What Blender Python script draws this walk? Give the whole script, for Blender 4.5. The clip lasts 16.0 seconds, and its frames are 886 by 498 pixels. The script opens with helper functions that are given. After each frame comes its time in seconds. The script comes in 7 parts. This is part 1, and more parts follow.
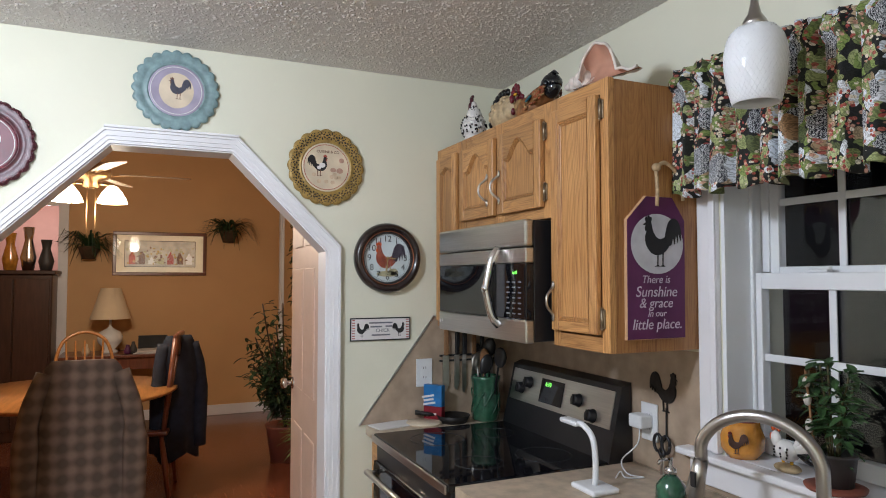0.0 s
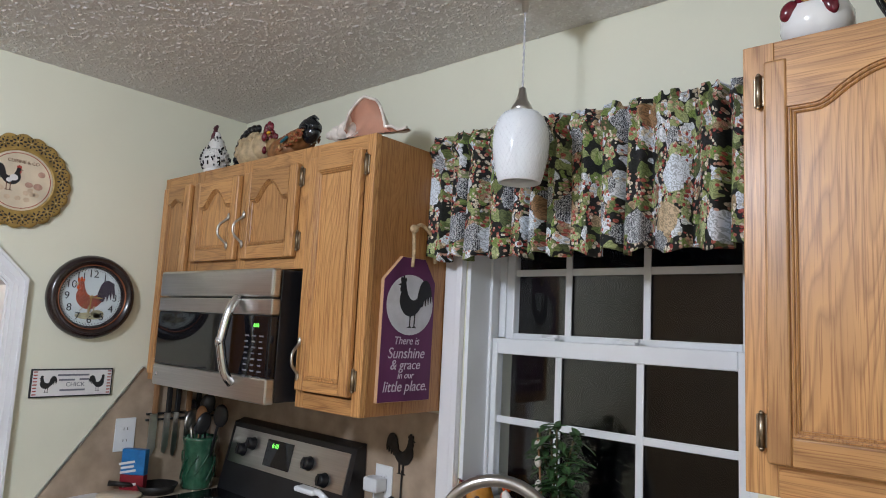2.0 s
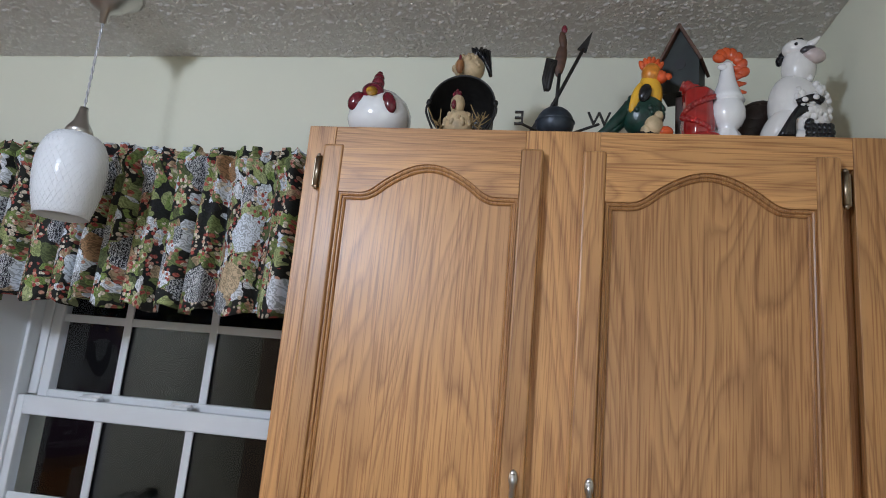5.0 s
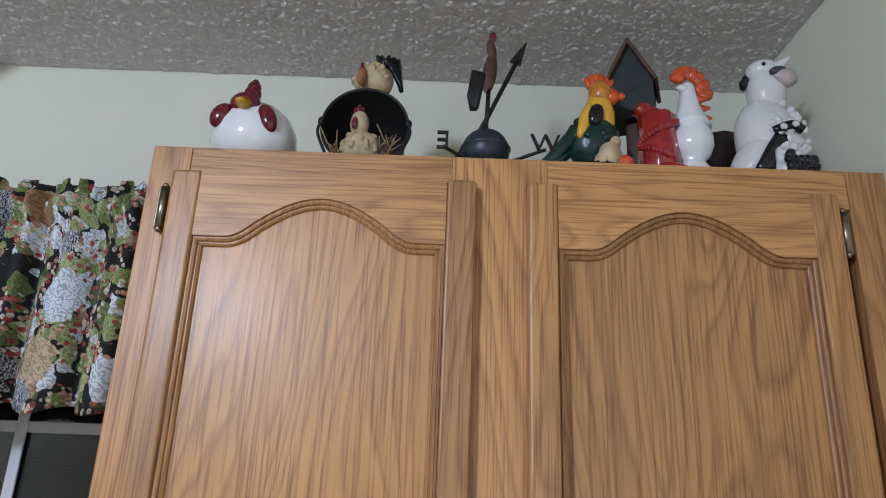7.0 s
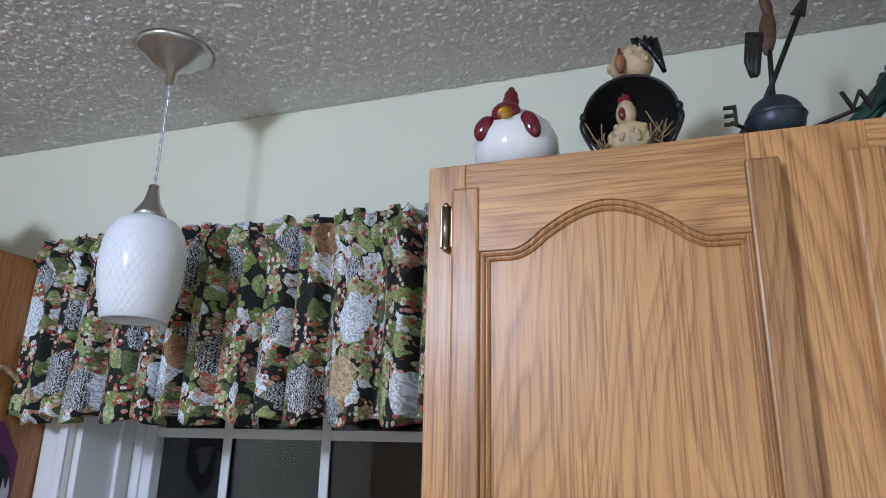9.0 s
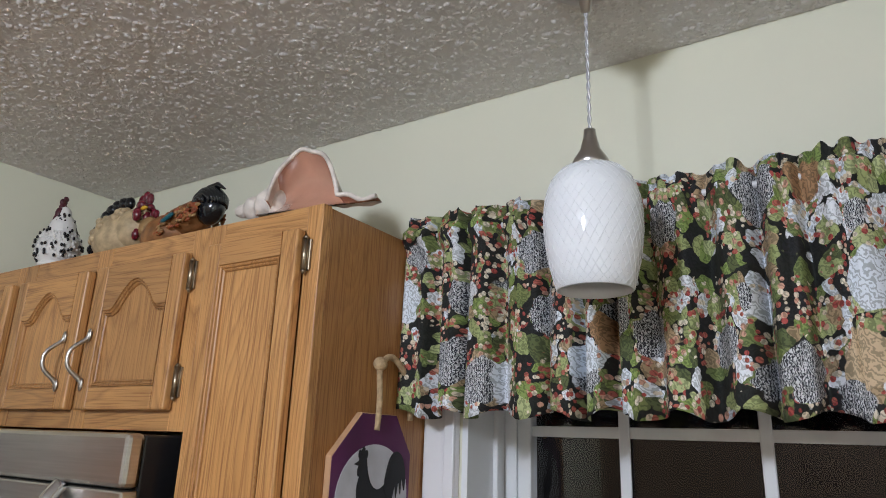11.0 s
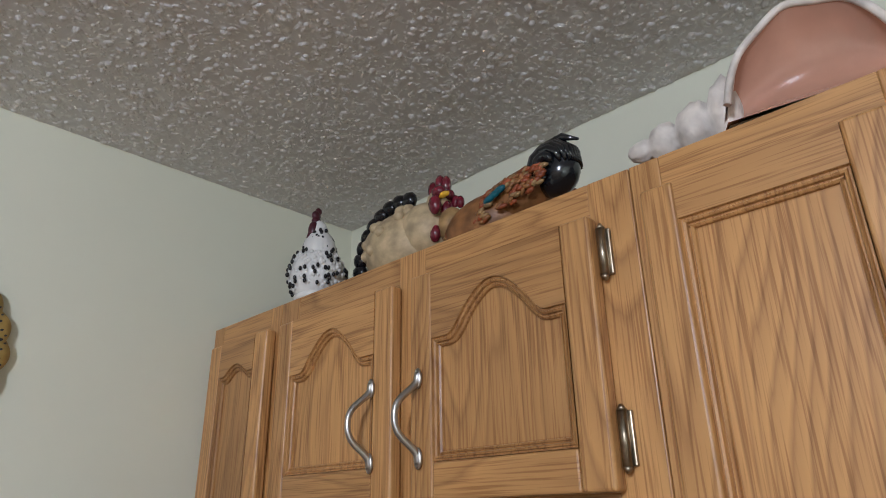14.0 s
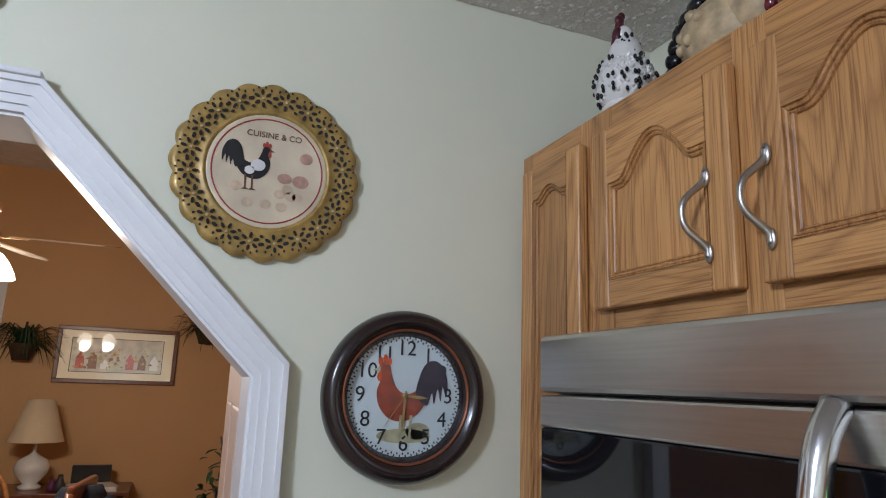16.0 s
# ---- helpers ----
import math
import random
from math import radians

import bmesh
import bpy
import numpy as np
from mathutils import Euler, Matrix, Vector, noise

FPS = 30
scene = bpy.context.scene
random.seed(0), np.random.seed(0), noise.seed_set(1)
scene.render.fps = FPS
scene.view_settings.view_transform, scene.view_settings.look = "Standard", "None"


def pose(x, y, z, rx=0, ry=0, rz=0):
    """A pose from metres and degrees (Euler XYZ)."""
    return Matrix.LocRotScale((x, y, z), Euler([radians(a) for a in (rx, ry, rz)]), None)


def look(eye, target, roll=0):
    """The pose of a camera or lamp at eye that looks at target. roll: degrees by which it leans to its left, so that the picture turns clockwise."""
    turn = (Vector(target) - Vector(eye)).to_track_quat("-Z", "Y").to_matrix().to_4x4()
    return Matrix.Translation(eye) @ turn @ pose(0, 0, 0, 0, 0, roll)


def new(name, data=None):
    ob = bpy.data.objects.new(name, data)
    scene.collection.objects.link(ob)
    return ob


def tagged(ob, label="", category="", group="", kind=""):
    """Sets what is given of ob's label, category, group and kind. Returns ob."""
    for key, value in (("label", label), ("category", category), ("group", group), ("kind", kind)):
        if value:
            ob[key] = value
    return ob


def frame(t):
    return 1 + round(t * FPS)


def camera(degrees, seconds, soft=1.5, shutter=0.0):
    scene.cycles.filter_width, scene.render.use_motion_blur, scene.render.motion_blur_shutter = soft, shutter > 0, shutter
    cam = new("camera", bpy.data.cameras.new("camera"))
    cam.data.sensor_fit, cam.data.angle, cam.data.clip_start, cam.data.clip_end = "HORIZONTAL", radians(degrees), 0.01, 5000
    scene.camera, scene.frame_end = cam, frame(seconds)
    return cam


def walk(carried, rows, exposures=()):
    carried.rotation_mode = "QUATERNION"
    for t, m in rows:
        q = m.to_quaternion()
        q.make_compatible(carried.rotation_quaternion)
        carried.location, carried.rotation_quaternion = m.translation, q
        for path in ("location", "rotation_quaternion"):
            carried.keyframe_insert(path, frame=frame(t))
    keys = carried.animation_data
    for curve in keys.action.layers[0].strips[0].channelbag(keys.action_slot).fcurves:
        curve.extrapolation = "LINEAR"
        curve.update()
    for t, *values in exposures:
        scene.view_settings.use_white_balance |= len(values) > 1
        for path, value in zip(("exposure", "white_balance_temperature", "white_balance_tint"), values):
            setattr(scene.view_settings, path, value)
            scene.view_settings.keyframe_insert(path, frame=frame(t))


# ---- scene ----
cam = camera(68.0, 16.0, soft=1.0)
PATH = [
    (0, (2.6, -1.447, 1.585), (0.772, -0.639, 1.674), 0.0),
    (0.5, (2.482, -1.472, 1.607), (0.789, -0.415, 1.733), 0.0),
    (1, (2.455, -1.512, 1.622), (0.868, -0.303, 1.773), 1.0),
    (1.5, (2.446, -1.514, 1.612), (0.993, -0.154, 1.813), 2.2),
    (2, (2.439, -1.493, 1.621), (1.136, 0.006, 1.86), 2.8),
    (2.5, (2.46, -1.457, 1.64), (1.397, 0.222, 1.871), 3.4),
    (3, (2.486, -1.394, 1.69), (1.627, 0.402, 1.881), 3.8),
    (3.5, (2.513, -1.393, 1.676), (1.807, 0.463, 1.913), 3.9),
    (4, (2.524, -1.381, 1.683), (1.997, 0.527, 1.965), 3.6),
    (4.5, (2.532, -1.371, 1.692), (2.164, 0.555, 2.088), 5.0),
    (5, (2.54, -1.355, 1.701), (2.197, 0.57, 2.119), 5.2),
    (5.2, (2.493, -1.245, 1.715), (2.218, 0.685, 2.161), 4.1),
    (7.3, (2.466, -1.083, 1.768), (2.462, 0.815, 2.397), 2.3),
    (7.5, (2.456, -1.093, 1.769), (2.429, 0.803, 2.407), 2.1),
    (8, (2.425, -1.126, 1.787), (2.272, 0.777, 2.382), 2.4),
    (8.5, (2.414, -1.095, 1.757), (1.996, 0.745, 2.419), 2.5),
    (9, (2.374, -1.078, 1.791), (1.763, 0.743, 2.35), 1.1),
    (9.5, (2.343, -0.982, 1.791), (1.432, 0.704, 2.362), 3.5),
    (9.7, (2.325, -0.991, 1.775), (1.285, 0.616, 2.356), 3.7),
    (11.8, (1.579, -1.069, 1.769), (0.519, 0.533, 2.324), 0.6),
    (12, (1.533, -1.049, 1.771), (0.424, 0.523, 2.317), 0.6),
    (12.5, (1.393, -1.026, 1.786), (0.35, 0.582, 2.359), 0.0),
    (13, (1.257, -1.025, 1.812), (0.261, 0.607, 2.399), -2.2),
    (13.5, (1.199, -0.963, 1.796), (0.036, 0.534, 2.436), -0.9),
    (14, (1.185, -0.916, 1.788), (-0.094, 0.423, 2.546), -1.1),
    (14.5, (1.166, -0.897, 1.784), (-0.206, 0.371, 2.499), -1.0),
    (15, (1.154, -0.899, 1.764), (-0.45, 0.096, 2.425), 0.3),
    (15.5, (1.119, -0.919, 1.749), (-0.588, -0.062, 2.34), 0.2),
    (16, (1.101, -0.928, 1.686), (-0.718, -0.204, 2.097), 2.0),
]
walk(cam, [(t, look(eye, target, roll)) for t, eye, target, roll in PATH], [(0, 0.0, 5750, 10), (2, -0.05, 5750, 10), (4, -0.36, 5500, 10), (5, -0.26, 5500, 10), (8, -0.25, 5150, 10), (9, -0.08, 5150, 10), (12, -0.1, 6000, 10), (13.5, -0.24, 5700, 10), (14.5, -0.2, 5500, 10), (16, -0.22, 5300, 10)])

# ---- light ----
world = bpy.data.worlds.new("night")
scene.world = world
world.use_nodes = True
world.node_tree.nodes["Background"].inputs["Color"].default_value = (0.010, 0.012, 0.02, 1)
world.node_tree.nodes["Background"].inputs["Strength"].default_value = 0.3


def lamp(name, kind, place, energy, color, size, target=None):
    data = bpy.data.lights.new(name, kind)
    data.energy, data.color = energy, color
    if kind == "AREA":
        data.shape, data.size = "DISK", size
    else:
        data.shadow_soft_size = size
    ob = new(name, data)
    ob.matrix_world = look(place, target) if target else pose(*place)
    return ob


lamp("kitchen_light_main", "POINT", (1.55, -2.20, 2.32), 86, (0.96, 0.97, 1.0), 0.12)
lamp("kitchen_light_side", "POINT", (2.80, -2.45, 1.62), 6, (0.97, 0.97, 1.0), 0.08)
lamp("fan_bulb_a", "POINT", (-2.25, -1.96, 2.03), 36, (1.0, 0.80, 0.56), 0.06)
lamp("fan_bulb_b", "POINT", (-2.25, -1.70, 2.03), 36, (1.0, 0.80, 0.56), 0.06)

# ---- materials ----


def material(name, color, rough=0.5, metal=0.0, var=0.12, scale=9.0, bump=0.0, bump_scale=60.0, coat=0.0, stretch=(1, 1, 1), dark=None):
    m = bpy.data.materials.new(name)
    m.use_nodes = True
    nt = m.node_tree
    b = nt.nodes["Principled BSDF"]
    b.inputs["Roughness"].default_value, b.inputs["Metallic"].default_value = rough, metal
    b.inputs["Coat Weight"].default_value = coat
    b.inputs["Coat Roughness"].default_value = 0.12
    tc = nt.nodes.new("ShaderNodeTexCoord")
    mp = nt.nodes.new("ShaderNodeMapping")
    mp.inputs["Scale"].default_value = stretch
    nt.links.new(tc.outputs["Object"], mp.inputs["Vector"])
    n1 = nt.nodes.new("ShaderNodeTexNoise")
    n1.inputs["Scale"].default_value, n1.inputs["Detail"].default_value = scale, 5
    nt.links.new(mp.outputs["Vector"], n1.inputs["Vector"])
    ramp = nt.nodes.new("ShaderNodeValToRGB")
    ramp.color_ramp.elements[0].position, ramp.color_ramp.elements[1].position = 0.3, 0.7
    d = dark or tuple(c * (1 - var) for c in color)
    l = tuple(min(1, c * (1 + var * 0.6)) for c in color)
    ramp.color_ramp.elements[0].color, ramp.color_ramp.elements[1].color = (*d, 1), (*l, 1)
    nt.links.new(n1.outputs["Fac"], ramp.inputs["Fac"])
    nt.links.new(ramp.outputs["Color"], b.inputs["Base Color"])
    if bump:
        n2 = nt.nodes.new("ShaderNodeTexNoise")
        n2.inputs["Scale"].default_value, n2.inputs["Detail"].default_value = bump_scale, 3
        nt.links.new(mp.outputs["Vector"], n2.inputs["Vector"])
        bp = nt.nodes.new("ShaderNodeBump")
        bp.inputs["Strength"].default_value, bp.inputs["Distance"].default_value = min(1, bump * 4), bump * 0.02
        nt.links.new(n2.outputs["Fac"], bp.inputs["Height"])
        nt.links.new(bp.outputs["Normal"], b.inputs["Normal"])
    return m


def oak(name, axis, light=(0.55, 0.297, 0.104), dark=(0.30, 0.135, 0.041)):
    m = bpy.data.materials.new(name)
    m.use_nodes = True
    nt = m.node_tree
    L = nt.links.new
    b = nt.nodes["Principled BSDF"]
    b.inputs["Roughness"].default_value = 0.44
    b.inputs["Coat Weight"].default_value, b.inputs["Coat Roughness"].default_value = 0.18, 0.28
    tc = nt.nodes.new("ShaderNodeTexCoord")
    info = nt.nodes.new("ShaderNodeObjectInfo")
    off = nt.nodes.new("ShaderNodeVectorMath")
    off.operation = "SCALE"
    comb = nt.nodes.new("ShaderNodeCombineXYZ")
    for k in range(3):
        L(info.outputs["Random"], comb.inputs[k])
    L(comb.outputs[0], off.inputs[0])
    off.inputs["Scale"].default_value = 7.3
    add = nt.nodes.new("ShaderNodeVectorMath")
    L(tc.outputs["Object"], add.inputs[0])
    L(off.outputs[0], add.inputs[1])

    def mapped(across, along):
        mp = nt.nodes.new("ShaderNodeMapping")
        s = [across] * 3
        s[axis] = along
        mp.inputs["Scale"].default_value = s
        L(add.outputs[0], mp.inputs["Vector"])
        return mp.outputs[0]

    # growth rings cut lengthwise: contour lines of a slow field
    slow = nt.nodes.new("ShaderNodeTexNoise")
    slow.inputs["Scale"].default_value, slow.inputs["Detail"].default_value, slow.inputs["Distortion"].default_value = 1.0, 1.5, 0.3
    L(mapped(6.5, 1.1), slow.inputs["Vector"])
    mul = nt.nodes.new("ShaderNodeMath")
    mul.operation = "MULTIPLY"
    mul.inputs[1].default_value = 25.0
    L(slow.outputs["Fac"], mul.inputs[0])
    fine = nt.nodes.new("ShaderNodeTexNoise")
    fine.inputs["Scale"].default_value, fine.inputs["Detail"].default_value = 1.0, 3
    L(mapped(90, 5), fine.inputs["Vector"])
    mul2 = nt.nodes.new("ShaderNodeMath")
    mul2.operation = "MULTIPLY_ADD"
    mul2.inputs[1].default_value = 0.55
    L(fine.outputs["Fac"], mul2.inputs[0])
    L(mul.outputs[0], mul2.inputs[2])
    frac = nt.nodes.new("ShaderNodeMath")
    frac.operation = "FRACT"
    L(mul2.outputs[0], frac.inputs[0])
    ramp = nt.nodes.new("ShaderNodeValToRGB")
    e = ramp.color_ramp.elements
    e[0].position, e[0].color = 0.0, (*[0.52 * d + 0.48 * l for d, l in zip(dark, light)], 1)
    e[1].position, e[1].color = 0.22, (*[1.06 * l for l in light], 1)
    e2 = e.new(0.80)
    e2.color = (*[0.8 * l + 0.2 * d for d, l in zip(dark, light)], 1)
    e3 = e.new(0.97)
    e3.color = (*[0.40 * l + 0.60 * d for d, l in zip(dark, light)], 1)
    L(frac.outputs[0], ramp.inputs["Fac"])
    pores = nt.nodes.new("ShaderNodeTexNoise")
    pores.inputs["Scale"].default_value, pores.inputs["Detail"].default_value = 1.0, 2
    L(mapped(400, 9), pores.inputs["Vector"])
    pr = nt.nodes.new("ShaderNodeValToRGB")
    pr.color_ramp.elements[0].position, pr.color_ramp.elements[0].color = 0.36, (0.66, 0.57, 0.49, 1)
    pr.color_ramp.elements[1].position, pr.color_ramp.elements[1].color = 0.50, (1, 1, 1, 1)
    L(pores.outputs["Fac"], pr.inputs["Fac"])
    tone = nt.nodes.new("ShaderNodeTexNoise")
    tone.inputs["Scale"].default_value = 1.0
    L(mapped(3.0, 0.9), tone.inputs["Vector"])
    tr = nt.nodes.new("ShaderNodeValToRGB")
    tr.color_ramp.elements[0].position, tr.color_ramp.elements[0].color = 0.3, (0.84, 0.82, 0.80, 1)
    tr.color_ramp.elements[1].position, tr.color_ramp.elements[1].color = 0.7, (1.08, 1.08, 1.08, 1)
    L(tone.outputs["Fac"], tr.inputs["Fac"])
    own = nt.nodes.new("ShaderNodeValToRGB")
    own.color_ramp.elements[0].color, own.color_ramp.elements[1].color = (0.80, 0.78, 0.76, 1), (1.10, 1.10, 1.10, 1)
    L(info.outputs["Random"], own.inputs["Fac"])
    last = ramp.outputs["Color"]
    for other in (pr, tr, own):
        mix = nt.nodes.new("ShaderNodeMix")
        mix.data_type, mix.blend_type = "RGBA", "MULTIPLY"
        mix.inputs["Factor"].default_value = 1.0
        L(last, mix.inputs[6])
        L(other.outputs["Color"], mix.inputs[7])
        last = mix.outputs[2]
    L(last, b.inputs["Base Color"])
    bp = nt.nodes.new("ShaderNodeBump")
    bp.inputs["Strength"].default_value, bp.inputs["Distance"].default_value = 0.25, 0.0006
    L(pores.outputs["Fac"], bp.inputs["Height"])
    L(bp.outputs["Normal"], b.inputs["Normal"])
    return m


OAK_V, OAK_H = oak("honey_oak_upright", 2), oak("honey_oak_level", 0)
# same oak, darkened to carry the shade of the moulding's steps
OAK_MOULD_SHADED = oak("oak_moulding_shaded", 2, (0.47, 0.245, 0.082), (0.28, 0.120, 0.036))
OAK_SIDE = oak("oak_veneer_side", 2, (0.47, 0.235, 0.075), (0.40, 0.19, 0.058))
PAINT = material("cream_wall_paint", (0.729, 0.725, 0.589), 0.62, var=0.035, scale=2.5, bump=0.02, bump_scale=140)
ORANGE = material("orange_wall_paint", (0.60, 0.36, 0.155), 0.6, var=0.05, scale=2, bump=0.02, bump_scale=120)
PINK = material("pink_wall_paint", (0.62, 0.42, 0.38), 0.6, var=0.05)
TRIM = material("white_trim_paint", (0.78, 0.78, 0.80), 0.35, var=0.03, scale=5)
VINYL = material("white_vinyl", (0.76, 0.78, 0.80), 0.3, var=0.03, scale=6)
STEEL = material("brushed_steel", (0.58, 0.57, 0.55), 0.30, 1.0, var=0.10, scale=5, bump=0.03, bump_scale=70, stretch=(1, 1, 40))
NICKEL = material("brushed_nickel", (0.50, 0.48, 0.46), 0.28, 1.0, var=0.08, scale=30)
CHROME = material("polished_steel", (0.66, 0.66, 0.68), 0.16, 1.0, var=0.05)
BRONZE = material("dark_antique_brass", (0.34, 0.28, 0.20), 0.35, 1.0, var=0.3, scale=60)
BLACK = material("black_plastic", (0.012, 0.012, 0.014), 0.32, var=0.2)
GLOSSBLACK = material("black_glass", (0.006, 0.006, 0.008), 0.04, var=0.1)
COUNTER = material("tan_laminate", (0.47, 0.38, 0.28), 0.4, var=0.28, scale=26)
SPLASH = material("marbled_tan_laminate", (0.40, 0.31, 0.225), 0.42, var=0.26, scale=13)
FLOORTILE = material("kitchen_vinyl_floor", (0.35, 0.27, 0.19), 0.4, var=0.2)
CHERRY = material("cherry_floor_wood", (0.20, 0.062, 0.028), 0.25, var=0.35, scale=4, stretch=(1, 12, 1), coat=0.3)
CHERRY2 = material("red_brown_wood", (0.17, 0.055, 0.025), 0.3, var=0.3, scale=6, stretch=(8, 8, 1), coat=0.2)
TABLEWOOD = material("orange_oak_wood", (0.42, 0.18, 0.05), 0.28, var=0.25, scale=5, stretch=(1, 9, 9), coat=0.3)
DARKWOOD = material("dark_stained_wood", (0.05, 0.022, 0.014), 0.35, var=0.3, scale=6, stretch=(9, 9, 1))
WHITEGLAZE = material("white_glazed_ceramic", (0.80, 0.80, 0.80), 0.12, var=0.04, coat=0.5)
LEAF = material("green_leaf", (0.045, 0.10, 0.03), 0.45, var=0.5, scale=30)
LEAFDARK = material("dark_green_leaf", (0.02, 0.045, 0.014), 0.45, var=0.5, scale=30)
SOIL = material("potting_soil", (0.03, 0.02, 0.014), 0.95, var=0.4, scale=120)


def flat(name, color, rough=0.5, **k):
    return material(name, color, rough, var=k.pop("var", 0.1), **k)


REDGLAZE = flat("dark_red_glaze", (0.14, 0.010, 0.022), 0.18, var=0.35, scale=60, coat=0.4)
YELLOW = flat("yellow_glaze", (0.75, 0.42, 0.03), 0.2)
ORANGERED = flat("orange_red_glaze", (0.62, 0.09, 0.015), 0.2, var=0.35, scale=50, coat=0.4)
DARKIRON = flat("dark_cast_metal", (0.022, 0.02, 0.018), 0.5, metal=0.4, var=0.4, scale=50, bump=0.06, bump_scale=90)
RUST = flat("rusty_brown_metal", (0.085, 0.04, 0.022), 0.6, var=0.4, scale=70, bump=0.05)
CREAMRESIN = flat("cream_resin_feathers", (0.50, 0.38, 0.22), 0.55, var=0.35, scale=45, bump=0.08, bump_scale=110)
BROWNRESIN = flat("brown_resin_feathers", (0.27, 0.115, 0.035), 0.5, var=0.5, scale=40, bump=0.08, bump_scale=110)
BLACKRESIN = flat("glossy_black_feathers", (0.008, 0.008, 0.010), 0.22, var=0.3, scale=40, bump=0.06, bump_scale=70)
GREENRESIN = flat("dark_green_feathers", (0.012, 0.045, 0.032), 0.3, var=0.6, scale=55, bump=0.08, bump_scale=130)
SLATEBLUE = flat("slate_blue_metal", (0.035, 0.045, 0.06), 0.4, metal=0.3, var=0.4, scale=40)
WHITERESIN = flat("white_feather_ceramic", (0.74, 0.72, 0.69), 0.25, var=0.1, bump=0.10, bump_scale=55)
TEALRESIN = flat("teal_feather", (0.01, 0.11, 0.15), 0.3, var=0.4)
MAROON = flat("maroon_paint", (0.075, 0.012, 0.02), 0.4, var=0.4, scale=50)
SHELLOUT = flat("chalky_shell", (0.70, 0.63, 0.56), 0.6, var=0.38, scale=28, bump=0.16, bump_scale=60)
SHELLIN = flat("pink_shell_lip", (0.50, 0.27, 0.185), 0.2, var=0.25, scale=9, coat=0.4)
GREENGLAZE = flat("green_glaze", (0.028, 0.10, 0.055), 0.16, var=0.4, scale=35, bump=0.05, bump_scale=60, coat=0.5)
ROPE = flat("natural_rope", (0.50, 0.36, 0.20), 0.8, var=0.3, scale=90, bump=0.2, bump_scale=220)
PURPLE = flat("purple_distressed_board", (0.105, 0.018, 0.085), 0.55, var=0.35, scale=10, stretch=(1, 1, 0.25))
PALE = flat("pale_printed_paper", (0.72, 0.70, 0.69), 0.5, var=0.05)
CREAMPRINT = flat("cream_printed_disc", (0.66, 0.56, 0.41), 0.4, var=0.16, scale=16)
INK = flat("black_ink", (0.012, 0.012, 0.014), 0.5)
REDINK = flat("red_print", (0.36, 0.05, 0.035), 0.5, var=0.3, scale=60)
BROWNINK = flat("brown_print", (0.16, 0.07, 0.04), 0.5, var=0.3, scale=60)
GRASSINK = flat("olive_print", (0.42, 0.38, 0.22), 0.5, var=0.4, scale=60)
GOLDRIM = flat("aged_gold_rim", (0.40, 0.265, 0.075), 0.42, metal=0.25, var=0.35, scale=45, bump=0.05, bump_scale=120)
BLUERIM = flat("blue_green_rim", (0.21, 0.31, 0.32), 0.4, var=0.3, scale=40, bump=0.05)
LILAC = flat("lilac_print", (0.36, 0.32, 0.42), 0.45, var=0.15, scale=20)
COPPER = flat("copper_ring", (0.32, 0.12, 0.06), 0.3, metal=0.8)
BOXBLUE = flat("blue_box_card", (0.02, 0.16, 0.42), 0.4, var=0.3, scale=30)
BOXRED = flat("red_box_card", (0.22, 0.01, 0.02), 0.4, var=0.3)
MUSTARD = flat("mustard_glaze", (0.55, 0.24, 0.03), 0.2, var=0.35, scale=25, coat=0.4)
TERRA = flat("terracotta", (0.20, 0.055, 0.03), 0.6, var=0.2)
POTDARK = flat("dark_grey_pot", (0.045, 0.04, 0.04), 0.5)
SHADE = flat("cream_lamp_shade", (0.72, 0.60, 0.42), 0.8, var=0.05)
NAVY = flat("navy_cloth", (0.010, 0.013, 0.025), 0.9, var=0.4, scale=20, bump=0.1, bump_scale=200)
MAT_PRINT = flat("cream_mat_board", (0.66, 0.57, 0.42), 0.6, var=0.04)


def emitter(name, color, strength):
    m = bpy.data.materials.new(name)
    m.use_nodes = True
    b = m.node_tree.nodes["Principled BSDF"]
    b.inputs["Base Color"].default_value = (*color, 1)
    b.inputs["Emission Color"].default_value = (*color, 1)
    b.inputs["Emission Strength"].default_value = strength
    return m


GLOBE = emitter("lit_frosted_glass", (1.0, 0.80, 0.55), 9.0)
GREENLED = emitter("green_display", (0.25, 1.0, 0.1), 1.6)

GLASS = bpy.data.materials.new("window_glass")
GLASS.use_nodes = True
gb = GLASS.node_tree.nodes["Principled BSDF"]
gb.inputs["Base Color"].default_value, gb.inputs["Roughness"].default_value = (1, 1, 1, 1), 0.0
gb.inputs["Transmission Weight"].default_value, gb.inputs["IOR"].default_value = 1.0, 1.45
CLEAR = GLASS

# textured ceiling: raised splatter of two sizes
CEIL = bpy.data.materials.new("splatter_ceiling")
CEIL.use_nodes = True
nt = CEIL.node_tree
cb = nt.nodes["Principled BSDF"]
cb.inputs["Roughness"].default_value = 0.6
tc = nt.nodes.new("ShaderNodeTexCoord")
wob = nt.nodes.new("ShaderNodeTexNoise")
wob.inputs["Scale"].default_value, wob.inputs["Detail"].default_value = 70.0, 2.0
nt.links.new(tc.outputs["Object"], wob.inputs["Vector"])
wadd = nt.nodes.new("ShaderNodeVectorMath")
wadd.operation = "MULTIPLY_ADD"
wadd.inputs[1].default_value = (0.016, 0.016, 0.016)
nt.links.new(wob.outputs["Color"], wadd.inputs[0])
nt.links.new(tc.outputs["Object"], wadd.inputs[2])
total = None
